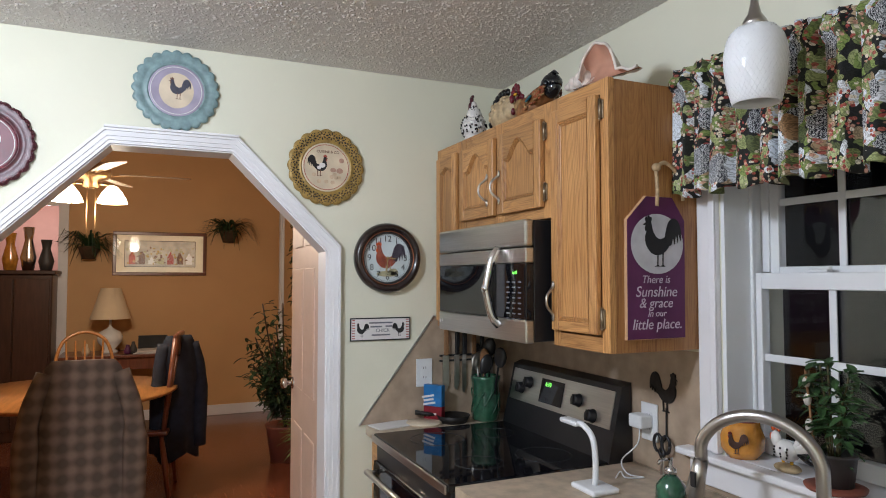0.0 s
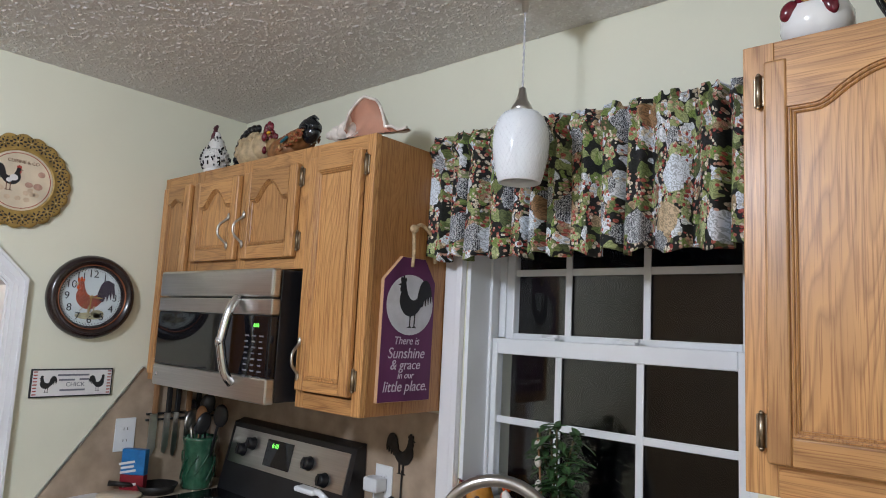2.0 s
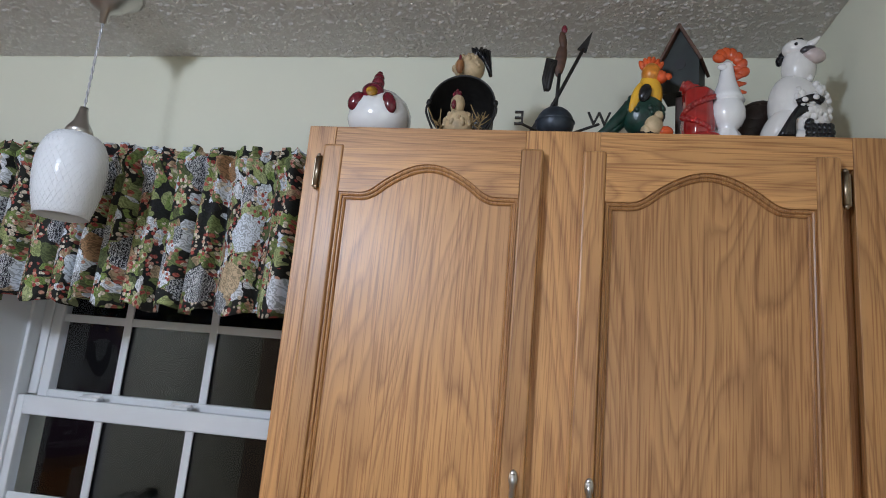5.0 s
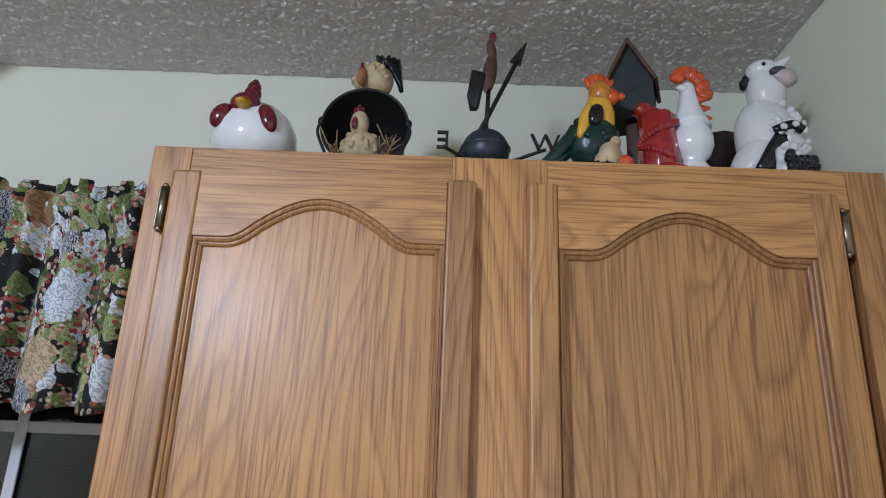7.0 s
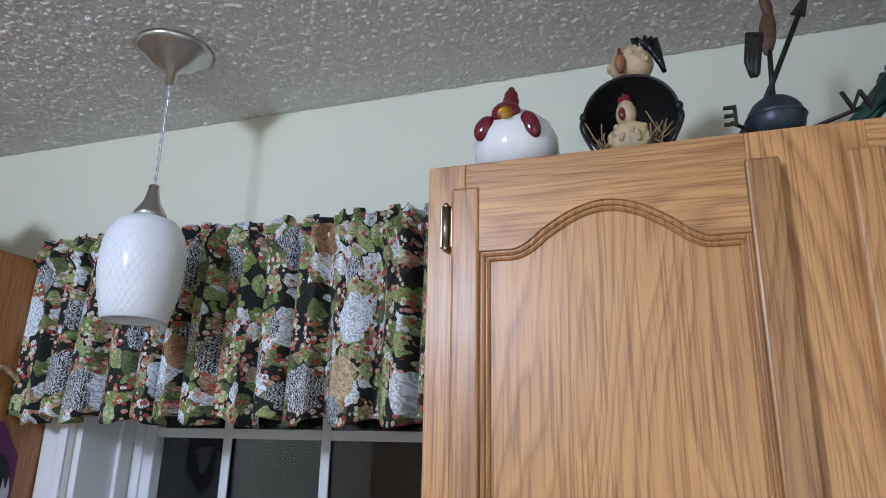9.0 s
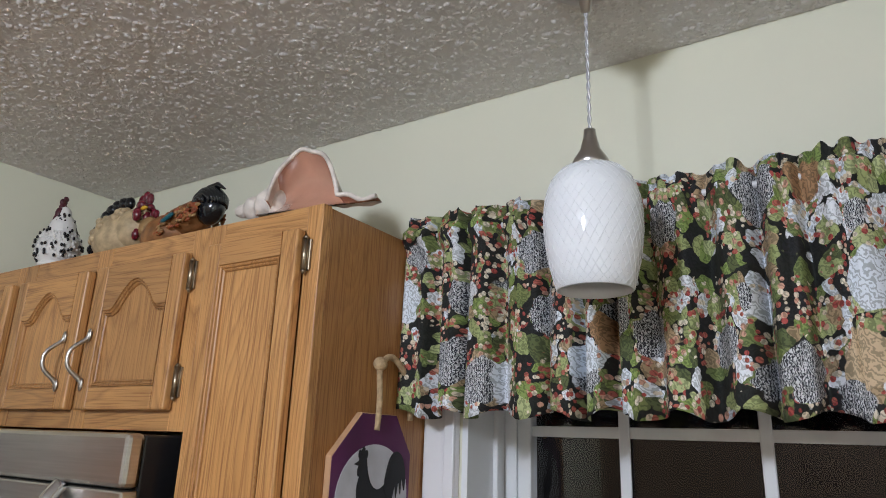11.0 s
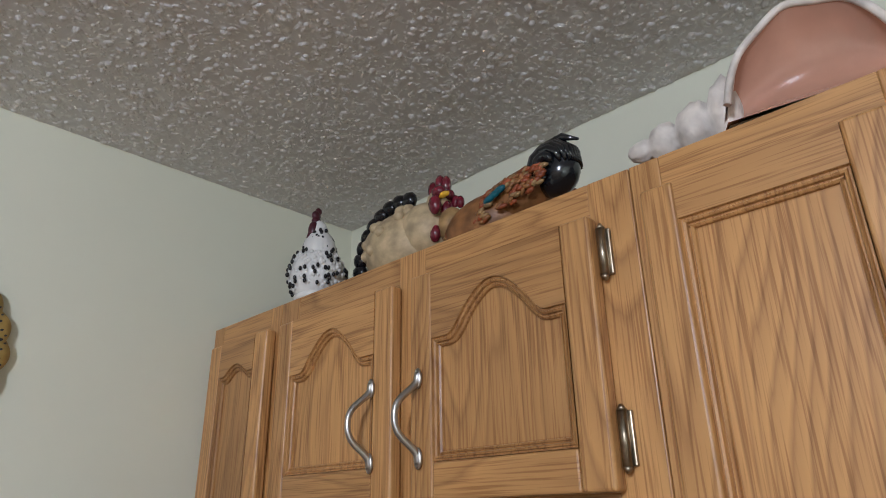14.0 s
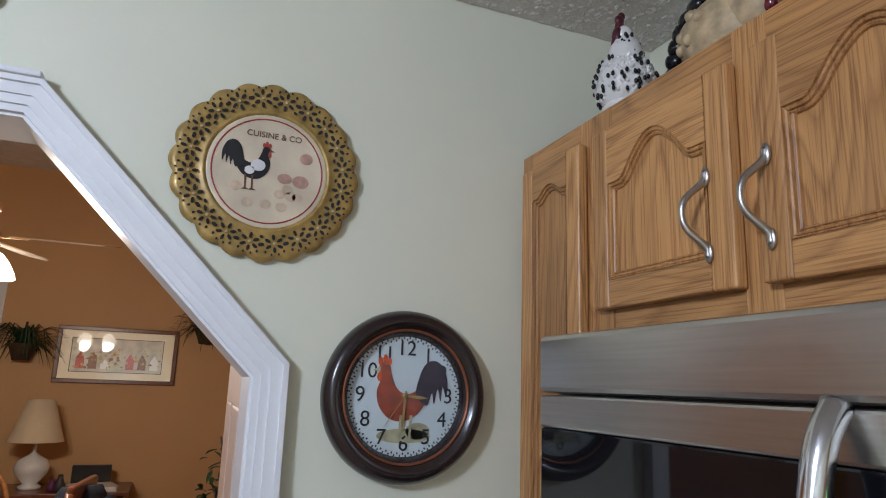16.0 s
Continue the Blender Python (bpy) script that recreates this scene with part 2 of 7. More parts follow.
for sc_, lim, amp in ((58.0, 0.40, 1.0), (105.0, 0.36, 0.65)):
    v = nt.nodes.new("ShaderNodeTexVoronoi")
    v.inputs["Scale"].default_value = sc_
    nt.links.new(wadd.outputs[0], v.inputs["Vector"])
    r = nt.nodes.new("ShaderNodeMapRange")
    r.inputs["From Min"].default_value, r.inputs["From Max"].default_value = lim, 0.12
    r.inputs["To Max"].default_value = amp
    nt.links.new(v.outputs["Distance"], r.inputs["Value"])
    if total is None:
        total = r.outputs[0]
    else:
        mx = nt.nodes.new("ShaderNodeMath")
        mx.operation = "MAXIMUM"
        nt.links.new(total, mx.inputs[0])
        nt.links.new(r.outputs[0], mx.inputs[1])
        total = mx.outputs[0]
# specks paler, gaps greyer: light on the relief put into the base colour
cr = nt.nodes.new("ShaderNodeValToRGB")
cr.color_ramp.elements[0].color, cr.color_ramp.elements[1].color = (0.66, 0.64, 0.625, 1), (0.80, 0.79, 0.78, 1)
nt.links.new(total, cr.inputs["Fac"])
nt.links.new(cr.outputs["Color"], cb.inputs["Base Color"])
bp = nt.nodes.new("ShaderNodeBump")
bp.inputs["Strength"].default_value, bp.inputs["Distance"].default_value = 0.8, 0.0018
nt.links.new(total, bp.inputs["Height"])
nt.links.new(bp.outputs["Normal"], cb.inputs["Normal"])

# printed cotton: leaves, berries and speckled shapes on black
PRINT = bpy.data.materials.new("printed_cotton")
PRINT.use_nodes = True
nt = PRINT.node_tree
L = nt.links.new
pb = nt.nodes["Principled BSDF"]
pb.inputs["Roughness"].default_value = 0.85
uvn = nt.nodes.new("ShaderNodeUVMap")


def vnoise(scale, detail=2):
    n = nt.nodes.new("ShaderNodeTexNoise")
    n.inputs["Scale"].default_value, n.inputs["Detail"].default_value = scale, detail
    L(uvn.outputs["UV"], n.inputs["Vector"])
    return n


warp = nt.nodes.new("ShaderNodeVectorMath")
warp.operation = "MULTIPLY_ADD"
wn = vnoise(26)
L(wn.outputs["Color"], warp.inputs[0])
warp.inputs[1].default_value = (0.055, 0.055, 0)
L(uvn.outputs["UV"], warp.inputs[2])


def cells(scale, limit, soft, vector):
    v = nt.nodes.new("ShaderNodeTexVoronoi")
    v.inputs["Scale"].default_value = scale
    L(vector, v.inputs["Vector"])
    r = nt.nodes.new("ShaderNodeMapRange")
    r.inputs["From Min"].default_value, r.inputs["From Max"].default_value = limit + soft, limit
    L(v.outputs["Distance"], r.inputs["Value"])
    s = nt.nodes.new("ShaderNodeSeparateColor")
    L(v.outputs["Color"], s.inputs[0])
    return v, r.outputs[0], s


def palette(value, colors):
    r = nt.nodes.new("ShaderNodeValToRGB")
    r.color_ramp.interpolation = "CONSTANT"
    els = r.color_ramp.elements
    els[0].color = (*colors[0], 1)
    els[1].position, els[1].color = 1 / len(colors), (*colors[1], 1)
    for k, c in enumerate(colors[2:], 2):
        els.new(k / len(colors)).color = (*c, 1)
    L(value, r.inputs["Fac"])
    return r.outputs["Color"]


def over(under, top, mask):
    mix = nt.nodes.new("ShaderNodeMix")
    mix.data_type = "RGBA"
    L(mask, mix.inputs["Factor"])
    L(under, mix.inputs[6])
    L(top, mix.inputs[7])
    return mix.outputs[2]


_, lm, ls = cells(35, 0.62, 0.03, warp.outputs[0])
leafcol = palette(ls.outputs[0], [(0.17, 0.20, 0.065), (0.29, 0.33, 0.13), (0.09, 0.11, 0.04), (0.38, 0.42, 0.20), (0.68, 0.70, 0.74), (0.012, 0.012, 0.014), (0.20, 0.27, 0.07), (0.62, 0.66, 0.72), (0.36, 0.26, 0.15), (0.30, 0.34, 0.14), (0.15, 0.19, 0.06)])
base = nt.nodes.new("ShaderNodeRGB")
base.outputs[0].default_value = (0.010, 0.011, 0.009, 1)
col = over(base.outputs[0], leafcol, lm)
_, bm_, bs = cells(92, 0.42, 0.05, uvn.outputs["UV"])
berry = palette(bs.outputs[1], [(0.38, 0.10, 0.07), (0.60, 0.52, 0.40), (0.52, 0.29, 0.21), (0.66, 0.60, 0.48), (0.34, 0.06, 0.05)])
bn = vnoise(11)
bgate = nt.nodes.new("ShaderNodeMath")
bgate.operation = "GREATER_THAN"
bgate.inputs[1].default_value = 0.44
L(bn.outputs["Fac"], bgate.inputs[0])
bmul = nt.nodes.new("ShaderNodeMath")
bmul.operation = "MULTIPLY"
L(bgate.outputs[0], bmul.inputs[0])
L(bm_, bmul.inputs[1])
col = over(col, berry, bmul.outputs[0])
_, hm, hs = cells(9.5, 0.38, 0.02, warp.outputs[0])
wv = nt.nodes.new("ShaderNodeTexWave")
wv.inputs["Scale"].default_value, wv.inputs["Distortion"].default_value, wv.inputs["Detail Scale"].default_value = 75, 9, 3
L(uvn.outputs["UV"], wv.inputs["Vector"])
spk = nt.nodes.new("ShaderNodeValToRGB")
spk.color_ramp.elements[0].position, spk.color_ramp.elements[0].color = 0.42, (0.03, 0.032, 0.045, 1)
spk.color_ramp.elements[1].position, spk.color_ramp.elements[1].color = 0.55, (0.55, 0.56, 0.58, 1)
L(wv.outputs["Fac"], spk.inputs["Fac"])
plain = palette(hs.outputs[1], [(0.66, 0.70, 0.76), (0.62, 0.66, 0.72), (0.58, 0.60, 0.64), (0.34, 0.20, 0.10), (0.64, 0.66, 0.70), (0.50, 0.38, 0.24)])
pick = nt.nodes.new("ShaderNodeMath")
pick.operation = "GREATER_THAN"
pick.inputs[1].default_value = 0.62
L(hs.outputs[2], pick.inputs[0])
hen = over(plain, spk.outputs["Color"], pick.outputs[0])
hgate = nt.nodes.new("ShaderNodeMath")
hgate.operation = "GREATER_THAN"
hgate.inputs[1].default_value = 0.26
L(hs.outputs[0], hgate.inputs[0])
hmul = nt.nodes.new("ShaderNodeMath")
hmul.operation = "MULTIPLY"
L(hgate.outputs[0], hmul.inputs[0])
L(hm, hmul.inputs[1])
col = over(col, hen, hmul.outputs[0])
vein = nt.nodes.new("ShaderNodeTexWave")
vein.bands_direction = "DIAGONAL"
vein.inputs["Scale"].default_value, vein.inputs["Distortion"].default_value, vein.inputs["Detail Scale"].default_value = 38, 14, 2
L(uvn.outputs["UV"], vein.inputs["Vector"])
vr = nt.nodes.new("ShaderNodeValToRGB")
vr.color_ramp.elements[0].position, vr.color_ramp.elements[0].color = 0.25, (0.55, 0.57, 0.55, 1)
vr.color_ramp.elements[1].position, vr.color_ramp.elements[1].color = 0.6, (1.15, 1.15, 1.15, 1)
L(vein.outputs["Fac"], vr.inputs["Fac"])
vm = nt.nodes.new("ShaderNodeMix")
vm.data_type, vm.blend_type = "RGBA", "MULTIPLY"
vm.inputs["Factor"].default_value = 0.85
L(col, vm.inputs[6])
L(vr.outputs["Color"], vm.inputs[7])
col = vm.outputs[2]
L(col, pb.inputs["Base Color"])
wb = nt.nodes.new("ShaderNodeBump")
wb.inputs["Strength"].default_value, wb.inputs["Distance"].default_value = 0.3, 0.0015
L(vnoise(160, 2).outputs["Fac"], wb.inputs["Height"])
L(wb.outputs["Normal"], pb.inputs["Normal"])

# plaid wool
PLAID = bpy.data.materials.new("brown_plaid_wool")
PLAID.use_nodes = True
nt = PLAID.node_tree
L = nt.links.new
tc = nt.nodes.new("ShaderNodeTexCoord")
w1, w2 = nt.nodes.new("ShaderNodeTexWave"), nt.nodes.new("ShaderNodeTexWave")
w1.bands_direction, w2.bands_direction = "Y", "Z"
for w in (w1, w2):
    w.inputs["Scale"].default_value, w.inputs["Distortion"].default_value, w.inputs["Detail Scale"].default_value = 4.4, 0.8, 3
    L(tc.outputs["Object"], w.inputs["Vector"])
ad = nt.nodes.new("ShaderNodeMath")
L(w1.outputs["Fac"], ad.inputs[0])
L(w2.outputs["Fac"], ad.inputs[1])
pr = nt.nodes.new("ShaderNodeValToRGB")
pr.color_ramp.elements[0].position, pr.color_ramp.elements[0].color = 0.3, (0.075, 0.053, 0.038, 1)
pr.color_ramp.elements[1].position, pr.color_ramp.elements[1].color = 1.0, (0.17, 0.12, 0.085, 1)
hv = nt.nodes.new("ShaderNodeMath")
hv.operation = "MULTIPLY"
hv.inputs[1].default_value = 0.55
L(ad.outputs[0], hv.inputs[0])
L(hv.outputs[0], pr.inputs["Fac"])
L(pr.outputs["Color"], nt.nodes["Principled BSDF"].inputs["Base Color"])
nt.nodes["Principled BSDF"].inputs["Roughness"].default_value = 0.95

# ---- mesh helpers ----


def box(bm, x0, x1, y0, y1, z0, z1, bevel=0.0, mi=0, m=None, seg=2):
    vs = [bm.verts.new((x, y, z)) for x in (x0, x1) for y in (y0, y1) for z in (z0, z1)]
    fs = [bm.faces.new([vs[k] for k in q]) for q in ((0, 1, 3, 2), (4, 6, 7, 5), (0, 4, 5, 1), (2, 3, 7, 6), (0, 2, 6, 4), (1, 5, 7, 3))]
    for f in fs:
        f.material_index = mi
    if m:
        bmesh.ops.transform(bm, matrix=m, verts=vs)
    if bevel:
        es = list({e for f in fs for e in f.edges})
        bmesh.ops.bevel(bm, geom=es, offset=bevel, segments=seg, affect="EDGES", profile=0.5, material=mi)


def blob(bm, c, r, rot=(0, 0, 0), mi=0, seg=14, smooth=True):
    """An ellipsoid of seg by two thirds of seg faces."""
    rows = max(6, seg * 2 // 3)
    m = Matrix.LocRotScale(c, Euler([radians(a) for a in rot]), r if hasattr(r, "__len__") else (r, r, r))
    rings = [[bm.verts.new(m @ Vector((math.sin(math.pi * j / rows) * math.cos(2 * math.pi * k / seg), math.sin(math.pi * j / rows) * math.sin(2 * math.pi * k / seg), math.cos(math.pi * j / rows)))) for k in range(seg)] for j in range(1, rows)]
    top, low = bm.verts.new(m @ Vector((0, 0, 1))), bm.verts.new(m @ Vector((0, 0, -1)))
    made = []
    for k in range(seg):
        n = (k + 1) % seg
        made.append(bm.faces.new((top, rings[0][k], rings[0][n])))
        made.append(bm.faces.new((low, rings[-1][n], rings[-1][k])))
        for a, b in zip(rings, rings[1:]):
            made.append(bm.faces.new((a[k], b[k], b[n], a[n])))
    for f in made:
        f.material_index, f.smooth = mi, smooth


def tube(bm, pts, radius, seg=8, mi=0, caps=True):
    pts = [Vector(p) for p in pts]
    rs = radius if hasattr(radius, "__len__") else [radius] * len(pts)
    rings, up = [], None
    for k, p in enumerate(pts):
        d = (pts[min(k + 1, len(pts) - 1)] - pts[max(k - 1, 0)]).normalized()
        if up is None:
            up = Vector((0, 0, 1)) if abs(d.z) < 0.9 else Vector((1, 0, 0))
        a = d.cross(up).normalized()
        up = a.cross(d).normalized()
        rings.append([bm.verts.new(p + rs[k] * (math.cos(2 * math.pi * j / seg) * a + math.sin(2 * math.pi * j / seg) * up)) for j in range(seg)])
    for r0, r1 in zip(rings, rings[1:]):
        for j in range(seg):
            f = bm.faces.new((r0[j], r0[(j + 1) % seg], r1[(j + 1) % seg], r1[j]))
            f.material_index, f.smooth = mi, True
    if caps:
        for r in (rings[0][::-1], rings[-1]):
            bm.faces.new(r).material_index = mi


def arc_points(pts, n=6):
    """A smooth line through the points."""
    p = [Vector(q) for q in pts]
    p = [2 * p[0] - p[1]] + p + [2 * p[-1] - p[-2]]
    out = []
    for k in range(1, len(p) - 2):
        for j in range(n):
            t = j / n
            out.append(0.5 * (2 * p[k] + (p[k + 1] - p[k - 1]) * t + (2 * p[k - 1] - 5 * p[k] + 4 * p[k + 1] - p[k + 2]) * t * t + (3 * p[k] - p[k - 1] - 3 * p[k + 1] + p[k + 2]) * t ** 3))
    return out + [p[-2]]


def lathe(bm, prof, seg=32, mi=0, m=None, wave=None, close=False):
    """Turn (radius, height) pairs about z; wave(angle, k) scales the radius."""
    rings, made = [], []
    for k, (r, z) in enumerate(prof):
        ring = []
        for j in range(seg):
            a = 2 * math.pi * j / seg
            rr = r * (wave(a, k) if wave else 1)
            ring.append(bm.verts.new((rr * math.cos(a), rr * math.sin(a), z)))
        rings.append(ring)
        made += ring
    for k, (r0, r1) in enumerate(zip(rings, rings[1:])):
        for j in range(seg):
            f = bm.faces.new((r0[j], r0[(j + 1) % seg], r1[(j + 1) % seg], r1[j]))
            f.material_index, f.smooth = (mi[k] if hasattr(mi, "__len__") else mi), True
    if close:
        bm.faces.new(rings[0][::-1]).material_index = mi[0] if hasattr(mi, "__len__") else mi
        bm.faces.new(rings[-1]).material_index = mi[-1] if hasattr(mi, "__len__") else mi
    if m:
        bmesh.ops.transform(bm, matrix=m, verts=made)


def prism(bm, outline, depth, m, mi=0):
    """A flat shape of (u, v) points, depth thick towards +w, placed by m."""
    lo = [bm.verts.new(m @ Vector((u, v, 0))) for u, v in outline]
    hi = [bm.verts.new(m @ Vector((u, v, depth))) for u, v in outline]
    n = len(lo)
    fs = [bm.faces.new(hi), bm.faces.new(lo[::-1])] + [bm.faces.new((lo[j], lo[(j + 1) % n], hi[(j + 1) % n], hi[j])) for j in range(n)]
    for f in fs:
        f.material_index = mi


def oval(u, v, a, b, turn=0, n=20):
    c, s = math.cos(radians(turn)), math.sin(radians(turn))
    return [(u + a * math.cos(t) * c - b * math.sin(t) * s, v + a * math.cos(t) * s + b * math.sin(t) * c) for t in (2 * math.pi * k / n for k in range(n))]


def thing(name, place, label, category, group="", kind=""):
    ob = new(name)
    ob.location = place
    ob.empty_display_size = 0.05
    return tagged(ob, label, category, group, kind)


def base_of(ob):
    p = Vector(ob.location)
    while ob.parent:
        ob = ob.parent
        p += Vector(ob.location)
    return p


def part(name, bm, mats, parent=None, label="", kind=""):
    """Link a bmesh, built in world places, as one mesh under a thing or part."""
    me = bpy.data.meshes.new(name)
    bmesh.ops.recalc_face_normals(bm, faces=bm.faces)
    if parent:
        bm.transform(Matrix.Translation(-base_of(parent)))
    bm.to_mesh(me)
    bm.free()
    for mt in (mats if isinstance(mats, (list, tuple)) else [mats]):
        me.materials.append(mt)
    ob = new(name, me)
    if parent:
        ob.parent = parent
    return tagged(ob, label, kind=kind)


def solo(name, bm, mats, label, category, group="", kind="", place=None):
    """A thing that is one mesh."""
    p = Vector(place) if place else Vector((0, 0, 0))
    bm.transform(Matrix.Translation(-p))
    ob = part(name, bm, mats)
    ob.location = p
    return tagged(ob, label, category, group, kind)


def boxes(name, mats, parent, *dims, bevel=0.002, label=""):
    bm = bmesh.new()
    for d in dims:
        box(bm, *d, bevel=bevel)
    return part(name, bm, mats, parent, label)


def text(words, size, m, mat, parent, name="lettering", depth=0.0005):
    cu = bpy.data.curves.new(name, "FONT")
    cu.body, cu.size, cu.extrude, cu.align_x, cu.align_y = words, size, depth, "CENTER", "CENTER"
    tmp = new(name, cu)
    bpy.context.view_layer.update()
    me = bpy.data.meshes.new_from_object(tmp.evaluated_get(bpy.context.evaluated_depsgraph_get()))
    bpy.data.objects.remove(tmp)
    bm = bmesh.new()
    bm.from_mesh(me)
    bm.transform(m)
    return part(name, bm, mat, parent)


def facing_x(x, y, z):
    """Plane on the wall that faces +x: u runs to its right (+y), v up, w out."""
    return Matrix(((0, 0, 1, x), (1, 0, 0, y), (0, 1, 0, z), (0, 0, 0, 1)))


def facing_y(x, y, z):
    """Plane that faces -y: u runs +x, v up, w out of it."""
    return Matrix(((1, 0, 0, x), (0, 0, -1, y), (0, 1, 0, z), (0, 0, 0, 1)))


def rooster_print(bm, m, s, mi=0, comb=1, flip=1, depth=0.0006, leg=2, tail=None):
    """A rooster's outline in flat overlapping shapes, about s high."""
    tail = mi if tail is None else tail

    def put(o, k, lift):
        prism(bm, [(flip * u * s, v * s) for u, v in o][::flip], depth + lift * 0.00015, m, k)
    def arc(pts, n=5):
        out = []
        c = len(pts)
        for k in range(c):
            p0, p1, p2, p3 = (Vector(pts[(k + q) % c]) for q in (-1, 0, 1, 2))
            for q in range(n):
                t = q / n
                v = 0.5 * (2 * p1 + (p2 - p0) * t + (2 * p0 - 5 * p1 + 4 * p2 - p3) * t * t + (3 * p1 - p0 - 3 * p2 + p3) * t ** 3)
                out.append((v.x, v.y))
        return out
    put(arc([(-0.295, 0.37), (-0.23, 0.43), (-0.165, 0.38), (-0.135, 0.26), (-0.07, 0.13), (0.04, 0.07), (0.15, 0.11), (0.25, 0.20), (0.30, 0.06), (0.24, -0.08), (0.12, -0.19), (-0.02, -0.23), (-0.17, -0.19), (-0.28, -0.06), (-0.31, 0.09), (-0.27, 0.24)])[::-1], mi, 0)
    put([(-0.28, 0.37), (-0.37, 0.33), (-0.28, 0.31)], leg, 3)
    for du, dv, a, b in ((-0.28, 0.43, 0.028, 0.05), (-0.225, 0.455, 0.028, 0.055), (-0.175, 0.43, 0.026, 0.045), (-0.285, 0.26, 0.028, 0.055)):
        put(oval(du, dv, a, b, 0, 10), comb, 3)
    # plume of sickle feathers arching up and over
    put(arc([(0.16, 0.06), (0.19, 0.26), (0.26, 0.41), (0.37, 0.46), (0.48, 0.39), (0.54, 0.22), (0.53, 0.04), (0.48, 0.17), (0.46, 0.0), (0.42, 0.14), (0.38, -0.03), (0.35, 0.09), (0.29, -0.05)])[::-1], tail, 4)
    for du in (-0.03, 0.09):
        put([(du, -0.16), (du + 0.035, -0.16), (du + 0.02, -0.42), (du - 0.005, -0.42)], leg, 1)
        put([(du - 0.07, -0.44), (du + 0.07, -0.44), (du + 0.015, -0.40)], leg, 2)

# ---- structure ----
F, C, R = 0.075, 2.446, 3.03      # floor, ceiling, the wall at the far end of the cabinets
BACK = -3.9
DINE, DCEIL = -5.2, 3.4           # far wall and ceiling of the dining room
AY0, AY1, AZ0, AZ1 = -1.96, -0.808, 1.693, 2.065   # arch: opening and the rise of its cut corners
AC0, AC1 = -1.593, -1.175

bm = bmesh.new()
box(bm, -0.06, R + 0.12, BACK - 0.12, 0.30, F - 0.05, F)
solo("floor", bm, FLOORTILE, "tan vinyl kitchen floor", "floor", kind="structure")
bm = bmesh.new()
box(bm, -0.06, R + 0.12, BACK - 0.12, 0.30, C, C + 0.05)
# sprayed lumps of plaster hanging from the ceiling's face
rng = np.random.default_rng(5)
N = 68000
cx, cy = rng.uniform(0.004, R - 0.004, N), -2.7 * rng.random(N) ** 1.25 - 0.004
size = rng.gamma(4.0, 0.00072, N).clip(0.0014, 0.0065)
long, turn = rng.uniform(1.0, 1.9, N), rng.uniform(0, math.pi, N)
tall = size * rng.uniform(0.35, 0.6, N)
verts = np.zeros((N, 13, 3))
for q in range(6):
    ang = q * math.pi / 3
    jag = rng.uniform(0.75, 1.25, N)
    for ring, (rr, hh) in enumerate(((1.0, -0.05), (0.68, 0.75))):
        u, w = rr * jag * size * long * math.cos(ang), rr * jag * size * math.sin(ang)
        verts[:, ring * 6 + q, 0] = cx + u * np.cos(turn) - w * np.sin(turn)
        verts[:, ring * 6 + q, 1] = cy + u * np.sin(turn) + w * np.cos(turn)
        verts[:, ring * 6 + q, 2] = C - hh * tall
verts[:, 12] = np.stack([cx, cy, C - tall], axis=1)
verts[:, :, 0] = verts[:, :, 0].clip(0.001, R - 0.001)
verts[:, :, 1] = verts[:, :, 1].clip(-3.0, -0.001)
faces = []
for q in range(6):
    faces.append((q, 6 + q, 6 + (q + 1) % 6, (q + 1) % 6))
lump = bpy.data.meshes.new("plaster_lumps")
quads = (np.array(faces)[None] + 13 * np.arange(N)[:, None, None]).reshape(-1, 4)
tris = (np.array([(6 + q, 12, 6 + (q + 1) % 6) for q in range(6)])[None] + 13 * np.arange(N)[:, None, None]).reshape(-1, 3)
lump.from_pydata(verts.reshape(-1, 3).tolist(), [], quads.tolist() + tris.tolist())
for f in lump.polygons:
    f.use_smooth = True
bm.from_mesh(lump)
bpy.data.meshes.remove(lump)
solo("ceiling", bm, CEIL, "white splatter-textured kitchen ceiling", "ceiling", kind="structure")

# window wall, with the window's opening
WX0, WX1, WZ0, WZ1 = 1.243, 2.03, 1.083, 2.05
bm = bmesh.new()
box(bm, -0.12, WX0, 0, 0.24, F, C)
box(bm, WX1, R + 0.12, 0, 0.24, F, C)
box(bm, WX0, WX1, 0, 0.24, F, WZ0)
box(bm, WX0, WX1, 0, 0.24, WZ1, C)
solo("wall_window", bm, PAINT, "cream painted wall around the kitchen window", "wall", kind="structure")
bm = bmesh.new()
box(bm, R, R + 0.12, BACK, 0, F, C)
solo("wall_end", bm, PAINT, "cream painted end wall", "wall", kind="structure")
# unseen wall, coloured tan so the window panes reflect darker and browner
bm = bmesh.new()
box(bm, -0.12, R + 0.12, BACK - 0.12, BACK, F, C)
solo("wall_back", bm, flat("tan_reflected_wall", (0.34, 0.25, 0.17), 0.6, var=0.08, scale=6), "unseen back wall, tan to darken the window reflections", "wall", kind="structure")

# arch wall: two skins, so that each room has its own paint
arch = [(AY0, F), (AY0, AZ0), (AC0, AZ1), (AC1, AZ1), (AY1, AZ0), (AY1, F)]


def arch_skin(x0, x1, y0, y1, top):
    bm = bmesh.new()
    quads = [((y0, F), (AY0, F), (AY0, AZ0), (y0, AZ0)), ((y0, AZ0), (AY0, AZ0), (AC0, AZ1), (AC0, top), (y0, top)),
             ((AC0, AZ1), (AC1, AZ1), (AC1, top), (AC0, top)), ((AC1, AZ1), (AY1, AZ0), (y1, AZ0), (y1, top), (AC1, top)), ((AY1, F), (y1, F), (y1, AZ0), (AY1, AZ0))]
